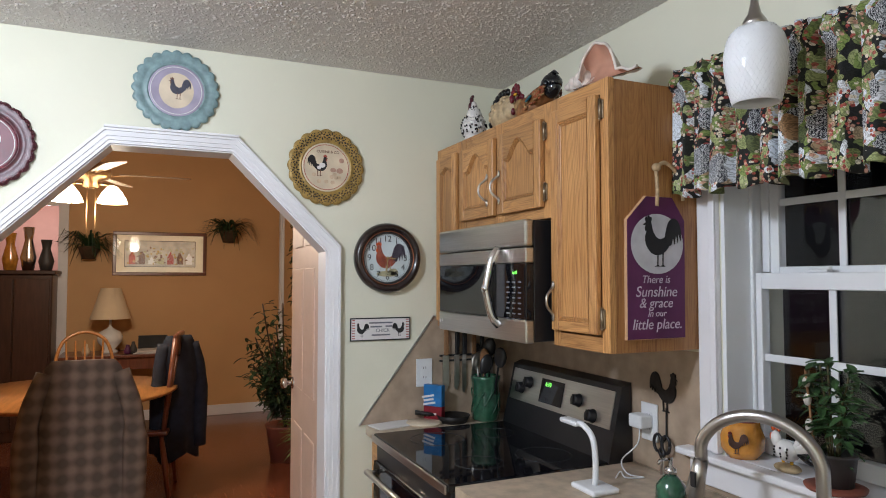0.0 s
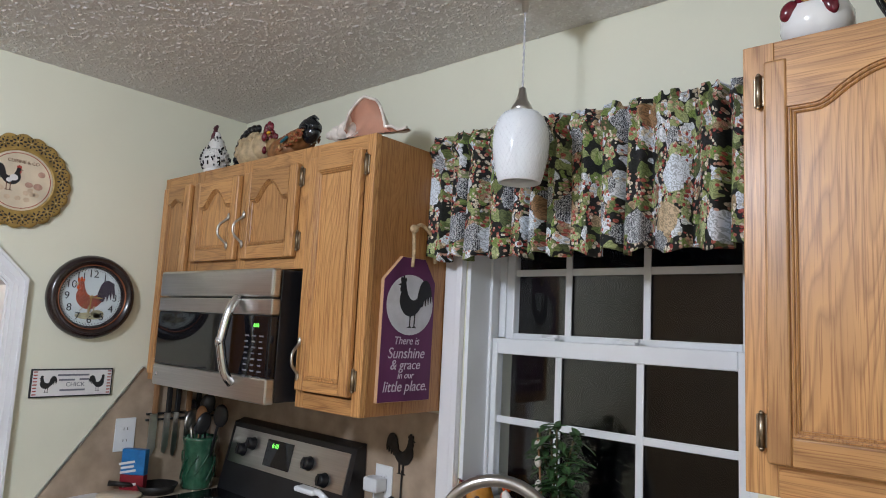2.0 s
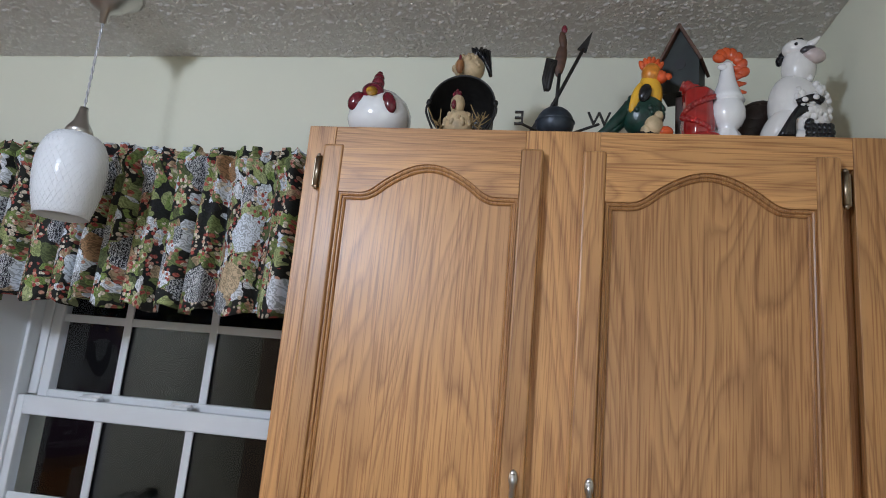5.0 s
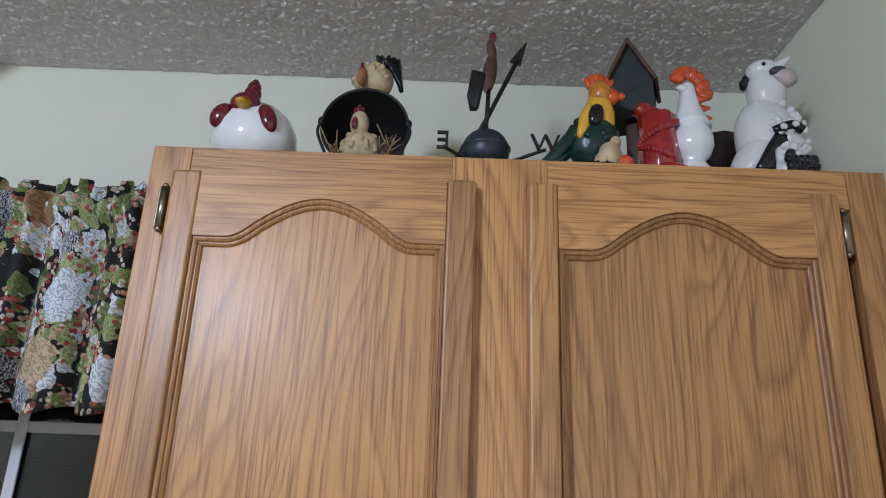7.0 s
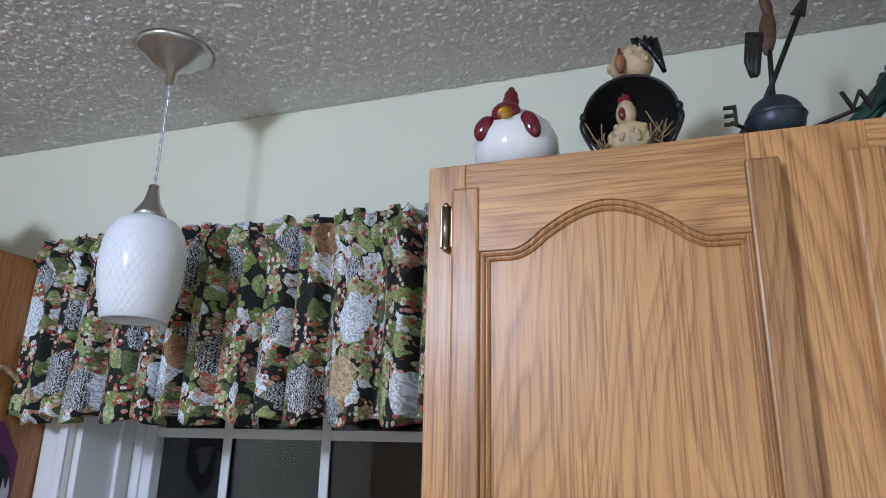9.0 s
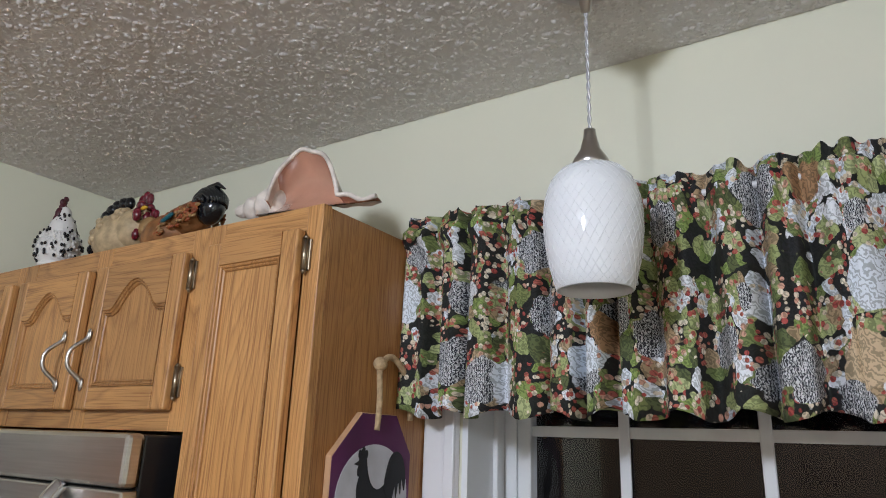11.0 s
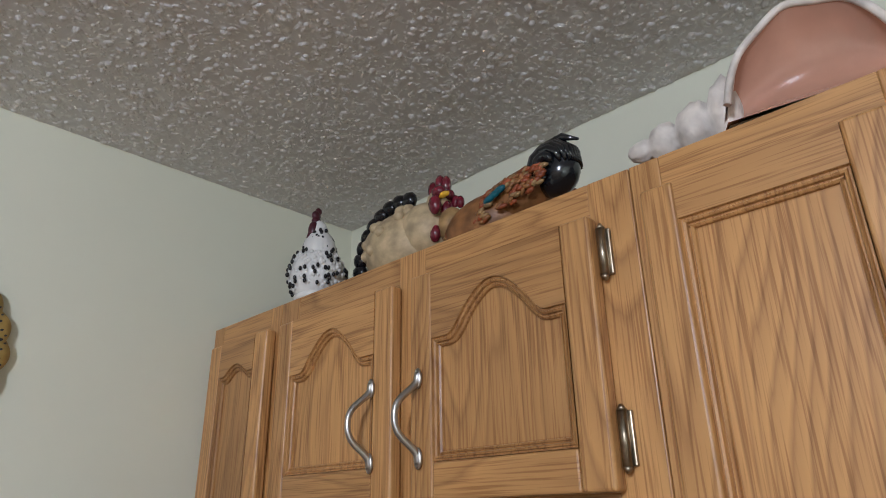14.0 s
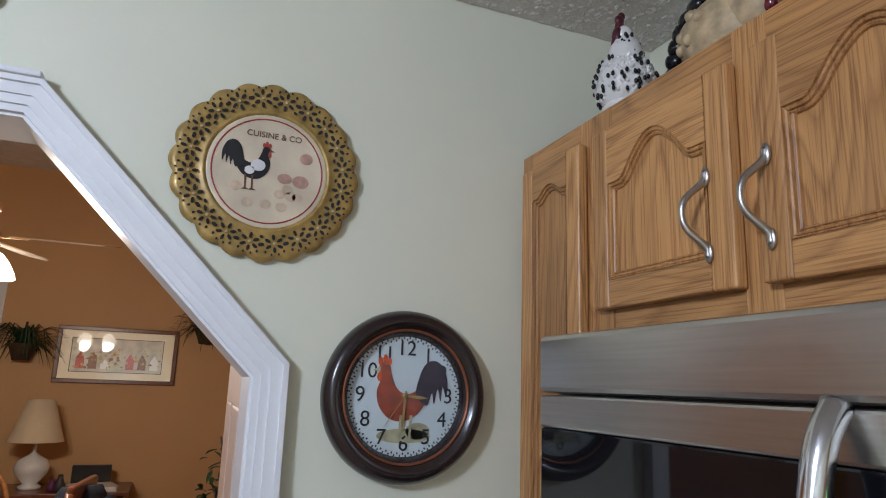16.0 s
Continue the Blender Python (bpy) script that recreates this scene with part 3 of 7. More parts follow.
    for q in quads:
        prism(bm, [(y, z) for y, z in q], x1 - x0, facing_x(x0, 0, 0))
    return bm


solo("wall_arch", arch_skin(-0.06, 0.0, BACK, 0.0, C), PAINT, "cream painted wall with an angled archway", "wall", kind="structure")
solo("wall_arch_dining", arch_skin(-0.12, -0.0605, BACK, 0.24, DCEIL), ORANGE, "orange painted dining side of the arch wall", "wall", kind="structure")


def run_along(bm, pts, sections, close=False):
    """Sweep straight mitred strips along (y, z) points on the arch wall; sections: (inner offset, outer offset, x0, x1)."""
    for a, b, x0, x1 in sections:
        def off(d):
            out = []
            for k, p in enumerate(pts):
                p = Vector(p)
                ns = []
                for q0, q1 in ((k - 1, k), (k, k + 1)):
                    if q0 >= 0 and q1 < len(pts):
                        e = (Vector(pts[q1]) - Vector(pts[q0])).normalized()
                        ns.append(Vector((-e.y, e.x)))
                n = sum(ns, Vector((0, 0))).normalized()
                out.append(p + n * d / max(0.3, n.dot(ns[0])))
            return out
        lo, hi = off(a), off(b)
        for k in range(len(pts) - 1):
            prism(bm, [lo[k], lo[k + 1], hi[k + 1], hi[k]], x1 - x0, facing_x(x0, 0, 0))


bm = bmesh.new()
run_along(bm, arch, [(0.0, 0.011, 0.0005, 0.012), (0.011, 0.025, 0.0005, 0.017), (0.025, 0.043, 0.0005, 0.021), (0.043, 0.052, 0.0005, 0.027)])
arch_trim = solo("trim_arch", bm, TRIM, "white moulded casing round the archway", "trim", kind="structure")
bm = bmesh.new()
run_along(bm, arch, [(-0.005, 0.0, -0.125, 0.003)])
solo("trim_arch_jamb", bm, TRIM, "white jamb lining the archway", "trim", kind="structure")
bm = bmesh.new()
box(bm, 0.0005, 0.034, AC0 - 0.02, AC1 + 0.02, AZ1 + 0.052, AZ1 + 0.062, bevel=0.003)
solo("trim_arch_cap", bm, TRIM, "white cap moulding over the archway", "trim", kind="structure")

# backsplash laminate on both walls
bm = bmesh.new()
box(bm, 0.006, WX0 - 0.074, -0.006, -0.0005, 0.99, 1.372)
box(bm, WX0 - 0.074, R, -0.006, -0.0005, 0.99, 1.06)
solo("backsplash_range", bm, SPLASH, "marbled tan laminate splashback behind the range", "splashback", kind="structure")
bm = bmesh.new()
prism(bm, [(-0.665, 0.99), (-0.0065, 0.99), (-0.0065, 1.42), (-0.340, 1.42)], 0.006, facing_x(0.0005, 0, 0))
solo("backsplash_side", bm, SPLASH, "marbled tan laminate splashback cut on a slant", "splashback", kind="structure")
bm = bmesh.new()
prism(bm, [(-0.672, 0.99), (-0.665, 0.99), (-0.337, 1.424), (-0.344, 1.428)], 0.008, facing_x(0.0005, 0, 0))
solo("trim_splashback", bm, STEEL, "thin bright edge strip on the slanted splashback", "trim", kind="structure")

# ---- dining room shell ----
bm = bmesh.new()
box(bm, DINE - 0.1, -0.061, -4.4, 0.2, F - 0.06, F - 0.012)
dfloor = solo("floor_dining", bm, CHERRY, "dark cherry wood dining floor", "floor", kind="structure")
bm = bmesh.new()
box(bm, DINE - 0.1, -0.12, -4.4, 0.2, DCEIL, DCEIL + 0.05)
solo("ceiling_dining", bm, flat("warm_white_ceiling", (0.7, 0.66, 0.6), 0.8), "high warm white dining ceiling", "ceiling", kind="structure")
bm = bmesh.new()
box(bm, DINE - 0.1, DINE, -2.33, -0.10, F - 0.012, DCEIL)
box(bm, DINE - 0.1, DINE, -3.35, -2.33, 2.34, DCEIL)
box(bm, DINE - 0.1, DINE, -4.4, -3.35, F - 0.012, DCEIL)
solo("wall_dining_far", bm, ORANGE, "orange painted dining wall with a doorway", "wall", kind="structure")
bm = bmesh.new()
box(bm, DINE - 0.1, -0.1205, -0.10, 0.0, F - 0.012, DCEIL)
solo("wall_dining_side", bm, ORANGE, "orange painted dining side wall", "wall", kind="structure")
bm = bmesh.new()
box(bm, DINE - 0.1, -0.12, -4.5, -4.4, F - 0.012, DCEIL)
solo("wall_dining_near", bm, ORANGE, "orange painted dining wall", "wall", kind="structure")
bm = bmesh.new()
box(bm, DINE - 1.6, DINE - 1.5, -4.0, -1.5, F, 2.6)
box(bm, DINE - 1.5, DINE - 0.1, -1.6, -1.5, F, 2.6)
box(bm, DINE - 1.5, DINE - 0.1, -4.0, -3.9, F, 2.6)
box(bm, DINE - 1.6, DINE - 0.1, -4.0, -1.5, 2.6, 2.65)
box(bm, DINE - 1.6, DINE - 0.1, -4.0, -1.5, F - 0.05, F)
solo("wall_room_beyond", bm, PINK, "pink painted room beyond the doorway", "wall", kind="structure")
# added fill lamp, no visible source, to brighten the pink room
lamp("room_beyond_fill", "POINT", (DINE - 0.8, -2.6, 2.2), 14, (1.0, 0.75, 0.62), 0.1)
bm = bmesh.new()
box(bm, DINE, DINE + 0.02, -2.34, -2.25, F, 2.42, bevel=0.004)
box(bm, DINE, DINE + 0.02, -3.43, -3.34, F, 2.42, bevel=0.004)
box(bm, DINE, DINE + 0.02, -3.34, -2.34, 2.33, 2.42, bevel=0.004)
solo("trim_doorway", bm, TRIM, "white casing round the dining room doorway", "trim", kind="structure")
bm = bmesh.new()
box(bm, DINE, DINE + 0.018, -2.25, -0.101, F - 0.012, F + 0.10, bevel=0.004)
box(bm, DINE + 0.42, -0.13, -0.118, -0.1005, F - 0.012, F + 0.10, bevel=0.004)
solo("baseboard", bm, TRIM, "white painted baseboard of the dining room", "baseboard", kind="structure")
bm = bmesh.new()
box(bm, DINE + 0.22, DINE + 0.32, -0.135, -0.1005, F - 0.012, 2.42, bevel=0.006)
box(bm, DINE + 0.335, DINE + 0.37, -0.125, -0.1005, F - 0.012, 2.40, bevel=0.006)
solo("trim_side_door", bm, TRIM, "white door casing on the dining side wall", "trim", kind="structure")

# ---- window ----
SX0, SX1, RZ = WX0 + 0.013, 1.986, 1.582
SY = 0.105   # room-side face of the lower sash
win = thing("window_1", (1.6, 0.1, WZ0), "white vinyl double-hung window with dividing bars", "window", kind="structure")
bm = bmesh.new()
box(bm, WX0 - 0.073, WX0 - 0.004, -0.018, -0.0005, WZ0 + 0.02, WZ1 + 0.09, bevel=0.004)
box(bm, WX0 - 0.026, WX0 - 0.004, -0.024, -0.018, WZ0 + 0.02, WZ1 + 0.004, bevel=0.003)
box(bm, WX0 - 0.004, WX1, -0.018, -0.0005, WZ1, WZ1 + 0.09, bevel=0.004)
part("casing", bm, TRIM, win)
bm = bmesh.new()
box(bm, WX0, WX0 + 0.012, -0.0005, SY + 0.05, WZ0, WZ1)
box(bm, WX1 - 0.012, WX1, -0.0005, SY + 0.05, WZ0, WZ1)
box(bm, WX0, WX1, -0.0005, SY + 0.05, WZ1 - 0.012, WZ1)
box(bm, WX0 + 0.012, WX0 + 0.038, SY + 0.035, SY + 0.075, RZ + 0.02, WZ1 - 0.012, bevel=0.003)
box(bm, WX0 + 0.012, WX0 + 0.022, SY - 0.012, SY - 0.001, WZ0, WZ1 - 0.012, bevel=0.003)
box(bm, WX1 - 0.043, WX1 - 0.012, SY - 0.012, SY + 0.075, WZ0, WZ1 - 0.012, bevel=0.003)
part("jamb", bm, VINYL, win)
bm = bmesh.new()
box(bm, WX0 - 0.135, 2.09, -0.055, -0.0005, WZ0 - 0.002, WZ0 + 0.018, bevel=0.006)
box(bm, WX0 + 0.001, WX1, -0.0005, SY + 0.09, WZ0 - 0.001, WZ0 + 0.018, bevel=0.002)
part("window_sill", bm, TRIM, win)
bm = bmesh.new()
box(bm, WX0 - 0.11, 2.09, -0.022, -0.0005, WZ0 - 0.075, WZ0 - 0.003, bevel=0.004)
part("apron", bm, TRIM, win)


def sash(x0, x1, z0, z1, y0, y1, stile, bottom, top, bars_x, bars_z):
    bm = bmesh.new()
    box(bm, x0, x0 + stile, y0, y1, z0, z1, bevel=0.003)
    box(bm, x1 - stile, x1, y0, y1, z0, z1, bevel=0.003)
    box(bm, x0 + stile, x1 - stile, y0, y1, z0, z0 + bottom, bevel=0.003)
    box(bm, x0 + stile, x1 - stile, y0, y1, z1 - top, z1, bevel=0.003)
    s = part("window_frame", bm, VINYL, win)
    ym = (y0 + y1) / 2
    for k, x in enumerate(bars_x):
        bm = bmesh.new()
        box(bm, x - 0.010, x + 0.010, ym - 0.009, ym - 0.003, z0 + bottom - 0.002, z1 - top + 0.002, bevel=0.002)
        part("muntin", bm, VINYL, s)
    for z in bars_z:
        bm = bmesh.new()
        box(bm, x0 + stile - 0.002, x1 - stile + 0.002, ym - 0.0075, ym - 0.0035, z - 0.010, z + 0.010, bevel=0.0015)
        part("muntin", bm, VINYL, s)
    xs = [x0 + stile] + list(bars_x) + [x1 - stile]
    zs = [z0 + bottom] + list(bars_z) + [z1 - top]
    for xa, xb in zip(xs, xs[1:]):
        for za, zb in zip(zs, zs[1:]):
            bm = bmesh.new()
            box(bm, xa - 0.001, xb + 0.001, ym, ym + 0.004, za - 0.001, zb + 0.001)
            p = part("pane", bm, GLASS, s)
            p.visible_shadow = False
    return s


lower = sash(SX0, SX1, WZ0 + 0.02, RZ + 0.018, SY, SY + 0.034, 0.026, 0.045, 0.045, (1.485, 1.722), (1.366,))
upper = sash(SX0 + 0.026, SX1 + 0.002, RZ + 0.005, WZ1 - 0.013, SY + 0.038, SY + 0.070, 0.028, 0.03, 0.03, (1.490, 1.722), (1.796,))
for x in (1.46, 1.695):
    bm = bmesh.new()
    box(bm, x - 0.04, x + 0.015, SY + 0.004, SY + 0.03, RZ + 0.018, RZ + 0.026, bevel=0.003)
    tube(bm, [(x - 0.03, SY + 0.015, RZ + 0.028), (x + 0.025, SY + 0.005, RZ + 0.030)], 0.005, 8)
    part("sash_lock", bm, VINYL, lower)
bm = bmesh.new()
box(bm, -40, 40, 30, 30.2, -10, 25)
solo("backdrop", bm, flat("night_garden", (0.010, 0.011, 0.012), 0.9), "dark night outside the window", "backdrop", kind="structure")

# ---- upper cabinets ----
FY = -0.325                       # face of the cabinets; doors lie in front of it


def door(parent, x0, x1, z0, z1, arched=True, stile=0.048, rail=0.055, top=0.095, rise=0.055, y=FY):
    """A framed door with a shaped, sunk panel, hung on the cabinet's face."""
    yb, yf = y - 0.002, y - 0.021
    w = x1 - x0
    stile = min(stile, w * 0.24)
    a0, a1 = x0 + stile, x1 - stile
    zb, zs = z0 + rail, z1 - top
    n = 40
    curve = []
    for k in range(n + 1):
        u = k / n
        d = min(u, 1 - u)
        t = max(0.0, min(1.0, (d - 0.13) / 0.37))
        lift = 0.34 * (t / 0.28) ** 1.7 if t < 0.28 else 0.34 + 0.66 * math.sin((t - 0.28) / 0.72 * math.pi / 2) ** 0.95
        curve.append((a0 + u * (a1 - a0), zs + rise * (lift if arched else 0)))
    ring = [(a0, zb)] + curve + [(a1, zb)]
    mid = Vector((0, 0))

    def inset(d):
        out, m = [], len(ring)
        for k in range(m):
            p, q, r = (Vector(ring[(k + j) % m]) for j in (-1, 0, 1))
            e0, e1 = (q - p).normalized(), (r - q).normalized()
            n0, n1 = Vector((e0.y, -e0.x)), Vector((e1.y, -e1.x))
            nn = (n0 + n1).normalized()
            out.append(q + nn * d / max(0.55, nn.dot(n0)))
        return out
    bm = bmesh.new()
    steps = ((0.0, 0.0002), (0.0010, 0.0034), (0.0026, 0.0034), (0.0036, 0.0015), (0.0058, 0.0026), (0.0068, 0.0060), (0.0082, 0.0060), (0.0090, 0.0044), (0.0112, 0.0062), (0.0118, 0.0095), (0.0130, 0.0095))
    rings = [[bm.verts.new((q.x, yf + 0.0006 + dep, q.y)) for q in inset(d)] for d, dep in steps]
    for r0, r1 in zip(rings, rings[1:]):
        for k in range(len(r0)):
            bm.faces.new((r0[k], r0[(k + 1) % len(r0)], r1[(k + 1) % len(r0)], r1[k])).material_index = 1
    bm.faces.new(rings[-1])
    leaf = part("door", bm, [OAK_V, OAK_MOULD_SHADED], parent)
    for xa, xb in ((x0, a0), (a1, x1)):
        bm = bmesh.new()
        box(bm, xa, xb, yf, yb, z0, z1, bevel=0.004, seg=3)
        part("stile", bm, OAK_V, leaf)
    bm = bmesh.new()
    box(bm, a0, a1, yf + 0.0004, yb, z0, zb, bevel=0.003)
    part("bottom_rail", bm, OAK_H, leaf)
    bm = bmesh.new()
    prism(bm, curve + [(a1, z1 - 0.001), (a0, z1 - 0.001)], 0.0185, facing_y(0, yb, 0))
    part("top_rail", bm, OAK_H, leaf)
    return leaf


def pull(parent, x, z0, z1, y, lean=0):
    """A bowed bar handle with flattened ends."""
    bm = bmesh.new()
    zm, h = (z0 + z1) / 2, (z1 - z0) / 2
    pts = [(x, y - 0.002, zm + h * 0.97), (x + lean * 0.2, y - 0.006, zm + h * 0.72), (x + lean, y - 0.026, zm + h * 0.35), (x + lean * 1.2, y - 0.031, zm), (x + lean, y - 0.026, zm - h * 0.35), (x + lean * 0.2, y - 0.006, zm - h * 0.72), (x, y - 0.002, zm - h * 0.97)]
    line = arc_points(pts, 5)
    tube(bm, line, [0.0040 + 0.0010 * abs(2 * k / (len(line) - 1) - 1) for k in range(len(line))], 10)
    for s in (1, -1):
        blob(bm, (x, y - 0.0035, zm + s * h * 0.86), (0.0068, 0.0035, 0.013), seg=12)
    return part("handle", bm, NICKEL, parent, "brushed nickel bow handle")


def hinge(parent, x, z, y, mat=None, h=0.052):
    bm = bmesh.new()
    box(bm, x - 0.009, x + 0.009, y - 0.005, y, z - h / 2, z + h / 2, bevel=0.0015)
    tube(bm, [(x, y - 0.007, z - h / 2), (x, y - 0.007, z + h / 2)], 0.0052, 10)
    tube(bm, [(x, y - 0.007, z + h / 2), (x, y - 0.007, z + h / 2 + 0.006)], [0.0056, 0.002], 10)
    tube(bm, [(x, y - 0.007, z - h / 2 - 0.006), (x, y - 0.007, z - h / 2)], [0.002, 0.0056], 10)
    return part("hinge", bm, mat or BRONZE, parent, "antique brass hinge")


def cabinet(name, x0, x1, z0, z1, label, splits=(), rails=0.042, sides=0.034, group="oak wall cabinets"):
    c = thing(name, ((x0 + x1) / 2, -0.16, z0), label, "cabinet", group)
    bm = bmesh.new()
    box(bm, x0, x1, FY + 0.020, -0.007, z0, z1 - 0.003, bevel=0.0015)
    part("body", bm, OAK_SIDE, c)
    edges = [(x0, x0 + sides), (x1 - sides, x1)] + [(a, b) for a, b in splits]
    for a, b in edges:
        bm = bmesh.new()
        box(bm, a, b, FY, FY + 0.0195, z0, z1, bevel=0.0015)
        part("face_stile", bm, OAK_V, c)
    cuts = sorted(edges)
    for (a, b), (a2, b2) in zip(cuts, cuts[1:]):
        for za, zb in ((z0, z0 + rails), (z1 - rails, z1)):
            bm = bmesh.new()
            box(bm, b, a2, FY + 0.0006, FY + 0.0195, za, zb, bevel=0.001)
            part("face_rail", bm, OAK_H, c)
    return c


TOP, LOW = 2.134, 1.382
narrow = cabinet("wall_cabinet", 0.004, 0.236, LOW, TOP, "narrow honey oak wall cabinet in the corner")
d = door(narrow, 0.036, 0.226, LOW + 0.025, TOP - 0.045, stile=0.038, top=0.062, rise=0.018)
for z in (1.48, 2.03):
    hinge(narrow, 0.032, z, FY)
over = cabinet("wall_cabinet", 0.237, 0.898, 1.772, TOP, "honey oak cabinet over the microwave with two doors", splits=((0.535, 0.586),), sides=0.052, rails=0.044)
d = door(over, 0.264, 0.542, 1.807, 2.087, stile=0.038, rail=0.042, top=0.090, rise=0.056)
pull(d, 0.506, 1.846, 1.957, FY - 0.021, -0.010)
d = door(over, 0.578, 0.855, 1.807, 2.087, stile=0.038, rail=0.042, top=0.090, rise=0.056)
pull(d, 0.596, 1.846, 1.957, FY - 0.021, -0.010)
for z in (1.855, 2.046):
    hinge(over, 0.861, z, FY)
    hinge(over, 0.259, z, FY)
tall = cabinet("wall_cabinet", 0.899, 1.168, LOW, TOP, "tall honey oak wall cabinet beside the window")
d = door(tall, 0.916, 1.136, LOW + 0.049, 2.091, arched=False, stile=0.036, rail=0.030, top=0.041)
for z in (1.474, 2.049):
    hinge(tall, 1.142, z, FY)
pull(d, 0.931, 1.462, 1.572, FY - 0.021, 0.006)
right = cabinet("wall_cabinet", 2.100, 3.026, LOW, TOP, "wide honey oak wall cabinet with two arched doors", splits=((2.480, 2.600),), rails=0.052, sides=0.050)
d = door(right, 2.138, 2.510, 1.434, 2.094, stile=0.036, rail=0.045, top=0.084, rise=0.052)
pull(d, 2.494, 1.474, 1.593, FY - 0.021, 0.0)
d = door(right, 2.573, 2.951, 1.434, 2.094, stile=0.036, rail=0.045, top=0.084, rise=0.052)
pull(d, 2.602, 1.474, 1.593, FY - 0.021, 0.0)
for z in (1.482, 2.048):
    hinge(right, 2.127, z, FY)
    hinge(right, 2.961, z, FY)

# ---- kitchen: range side ----
CT = 0.99
bm = bmesh.new()
box(bm, 0.004, 0.180, -0.645, -0.009, CT - 0.04, CT, bevel=0.006)
solo("worktop_corner", bm, COUNTER, "narrow tan laminate worktop beside the range", "worktop", kind="structure")
bm = bmesh.new()
for d in ((0.872, 1.25, -0.645, -0.009), (2.0, R - 0.003, -0.645, -0.009), (1.25, 2.0, -0.645, -0.56), (1.25, 2.0, -0.24, -0.009)):
    box(bm, *d, CT - 0.04, CT)
solo("worktop_window", bm, COUNTER, "tan laminate worktop under the window", "worktop", kind="structure")
bm = bmesh.new()
box(bm, 1.25, 2.0, -0.56, -0.24, CT - 0.20, CT - 0.19)
for d in ((1.25, 1.26, -0.56, -0.24), (1.99, 2.0, -0.56, -0.24), (1.26, 1.99, -0.56, -0.55), (1.26, 1.99, -0.25, -0.24)):
    box(bm, *d, CT - 0.19, CT + 0.003)
solo("sink", bm, STEEL, "stainless steel sink set in the worktop", "sink", place=(1.62, -0.4, CT - 0.2))


def base_unit(x0, x1, label):
    c = thing("base_cabinet", ((x0 + x1) / 2, -0.3, F), label, "cabinet", "oak base cabinets")
    boxes("body", OAK_SIDE, c, (x0, x1, -0.60, -0.012, F + 0.09, CT - 0.205 if x0 > 1.2 and x1 < 2.1 else CT - 0.041))
    boxes("plinth", DARKWOOD, c, (x0, x1, -0.54, -0.03, F, F + 0.089))
    for z0, z1, nm in ((F + 0.11, CT - 0.23, "door"), (CT - 0.21, CT - 0.06, "drawer_front")):
        boxes(nm, OAK_V if nm == "door" else OAK_H, c, (x0 + 0.015, x1 - 0.015, -0.622, -0.601, z0, z1), bevel=0.004)


base_unit(0.006, 0.180, "narrow oak base cabinet beside the range")
base_unit(0.876, 1.24, "oak base cabinet under the worktop")
base_unit(1.25, 2.00, "oak base cabinet under the sink")
base_unit(2.01, 2.58, "oak base cabinet under the worktop")
base_unit(2.59, 3.15, "oak base cabinet under the worktop")

rng = thing("range", (0.525, -0.33, F), "black and stainless electric range with a glass cooktop", "range")
SX = (0.186, 0.866)
boxes("body", BLACK, rng, (SX[0], SX[1], -0.655, -0.012, F + 0.02, CT - 0.02), bevel=0.004)
boxes("cooktop", GLOSSBLACK, rng, (SX[0] - 0.003, SX[1] + 0.003, -0.668, -0.10, CT - 0.019, CT + 0.006), bevel=0.005)
boxes("cooktop_edge", STEEL, rng, (SX[0], SX[1], -0.676, -0.669, CT - 0.022, CT + 0.003), bevel=0.002)
boxes("oven_door", GLOSSBLACK, rng, (SX[0] + 0.01, SX[1] - 0.01, -0.672, -0.656, F + 0.20, CT - 0.09), bevel=0.004)
bm = bmesh.new()
tube(bm, [(SX[0] + 0.05, -0.71, CT - 0.12), (SX[1] - 0.05, -0.71, CT - 0.12)], 0.011, 12)
for x in (SX[0] + 0.06, SX[1] - 0.06):
    tube(bm, [(x, -0.674, CT - 0.12), (x, -0.71, CT - 0.12)], 0.008, 10)
part("oven_handle", bm, STEEL, rng)
for k, (x, y, r) in enumerate(((0.36, -0.48, 0.10), (0.70, -0.48, 0.08), (0.36, -0.24, 0.075), (0.70, -0.24, 0.095))):
    bm = bmesh.new()
    lathe(bm, [(r, CT + 0.0062), (r, CT + 0.0068), (r - 0.003, CT + 0.0068), (r - 0.003, CT + 0.0062)], 40)
    bm.transform(Matrix.Translation((x, y, 0)))
    part("burner_ring", bm, flat("grey_burner_print", (0.05, 0.05, 0.055), 0.2) if k == 0 else bpy.data.materials["grey_burner_print"], rng)
tilt = [(-0.105, CT + 0.004), (-0.085, CT + 0.09), (-0.050, CT + 0.242), (-0.012, CT + 0.255), (-0.009, CT - 0.02), (-0.105, CT - 0.02)]
bm = bmesh.new()
prism(bm, [(-y, z) for y, z in tilt], SX[1] - SX[0] + 0.012, Matrix(((0, 0, 1, SX[0] - 0.006), (-1, 0, 0, 0), (0, 1, 0, 0), (0, 0, 0, 1))))
part("backguard", bm, BLACK, rng)


def slope(x, t, lift=0.0):
    """A place on the sloped control panel; t from 0 low to 1 high."""
    return Vector((x, -0.085 + 0.035 * t - lift * 0.97, CT + 0.09 + 0.152 * t + lift * 0.23))


def on_panel(x, t, lift=0.001):
    a = math.atan2(0.035, 0.152)
    p = slope(x, t, lift)
    return Matrix.Translation(p) @ Matrix.Rotation(-a, 4, "X") @ facing_y(0, 0, 0)


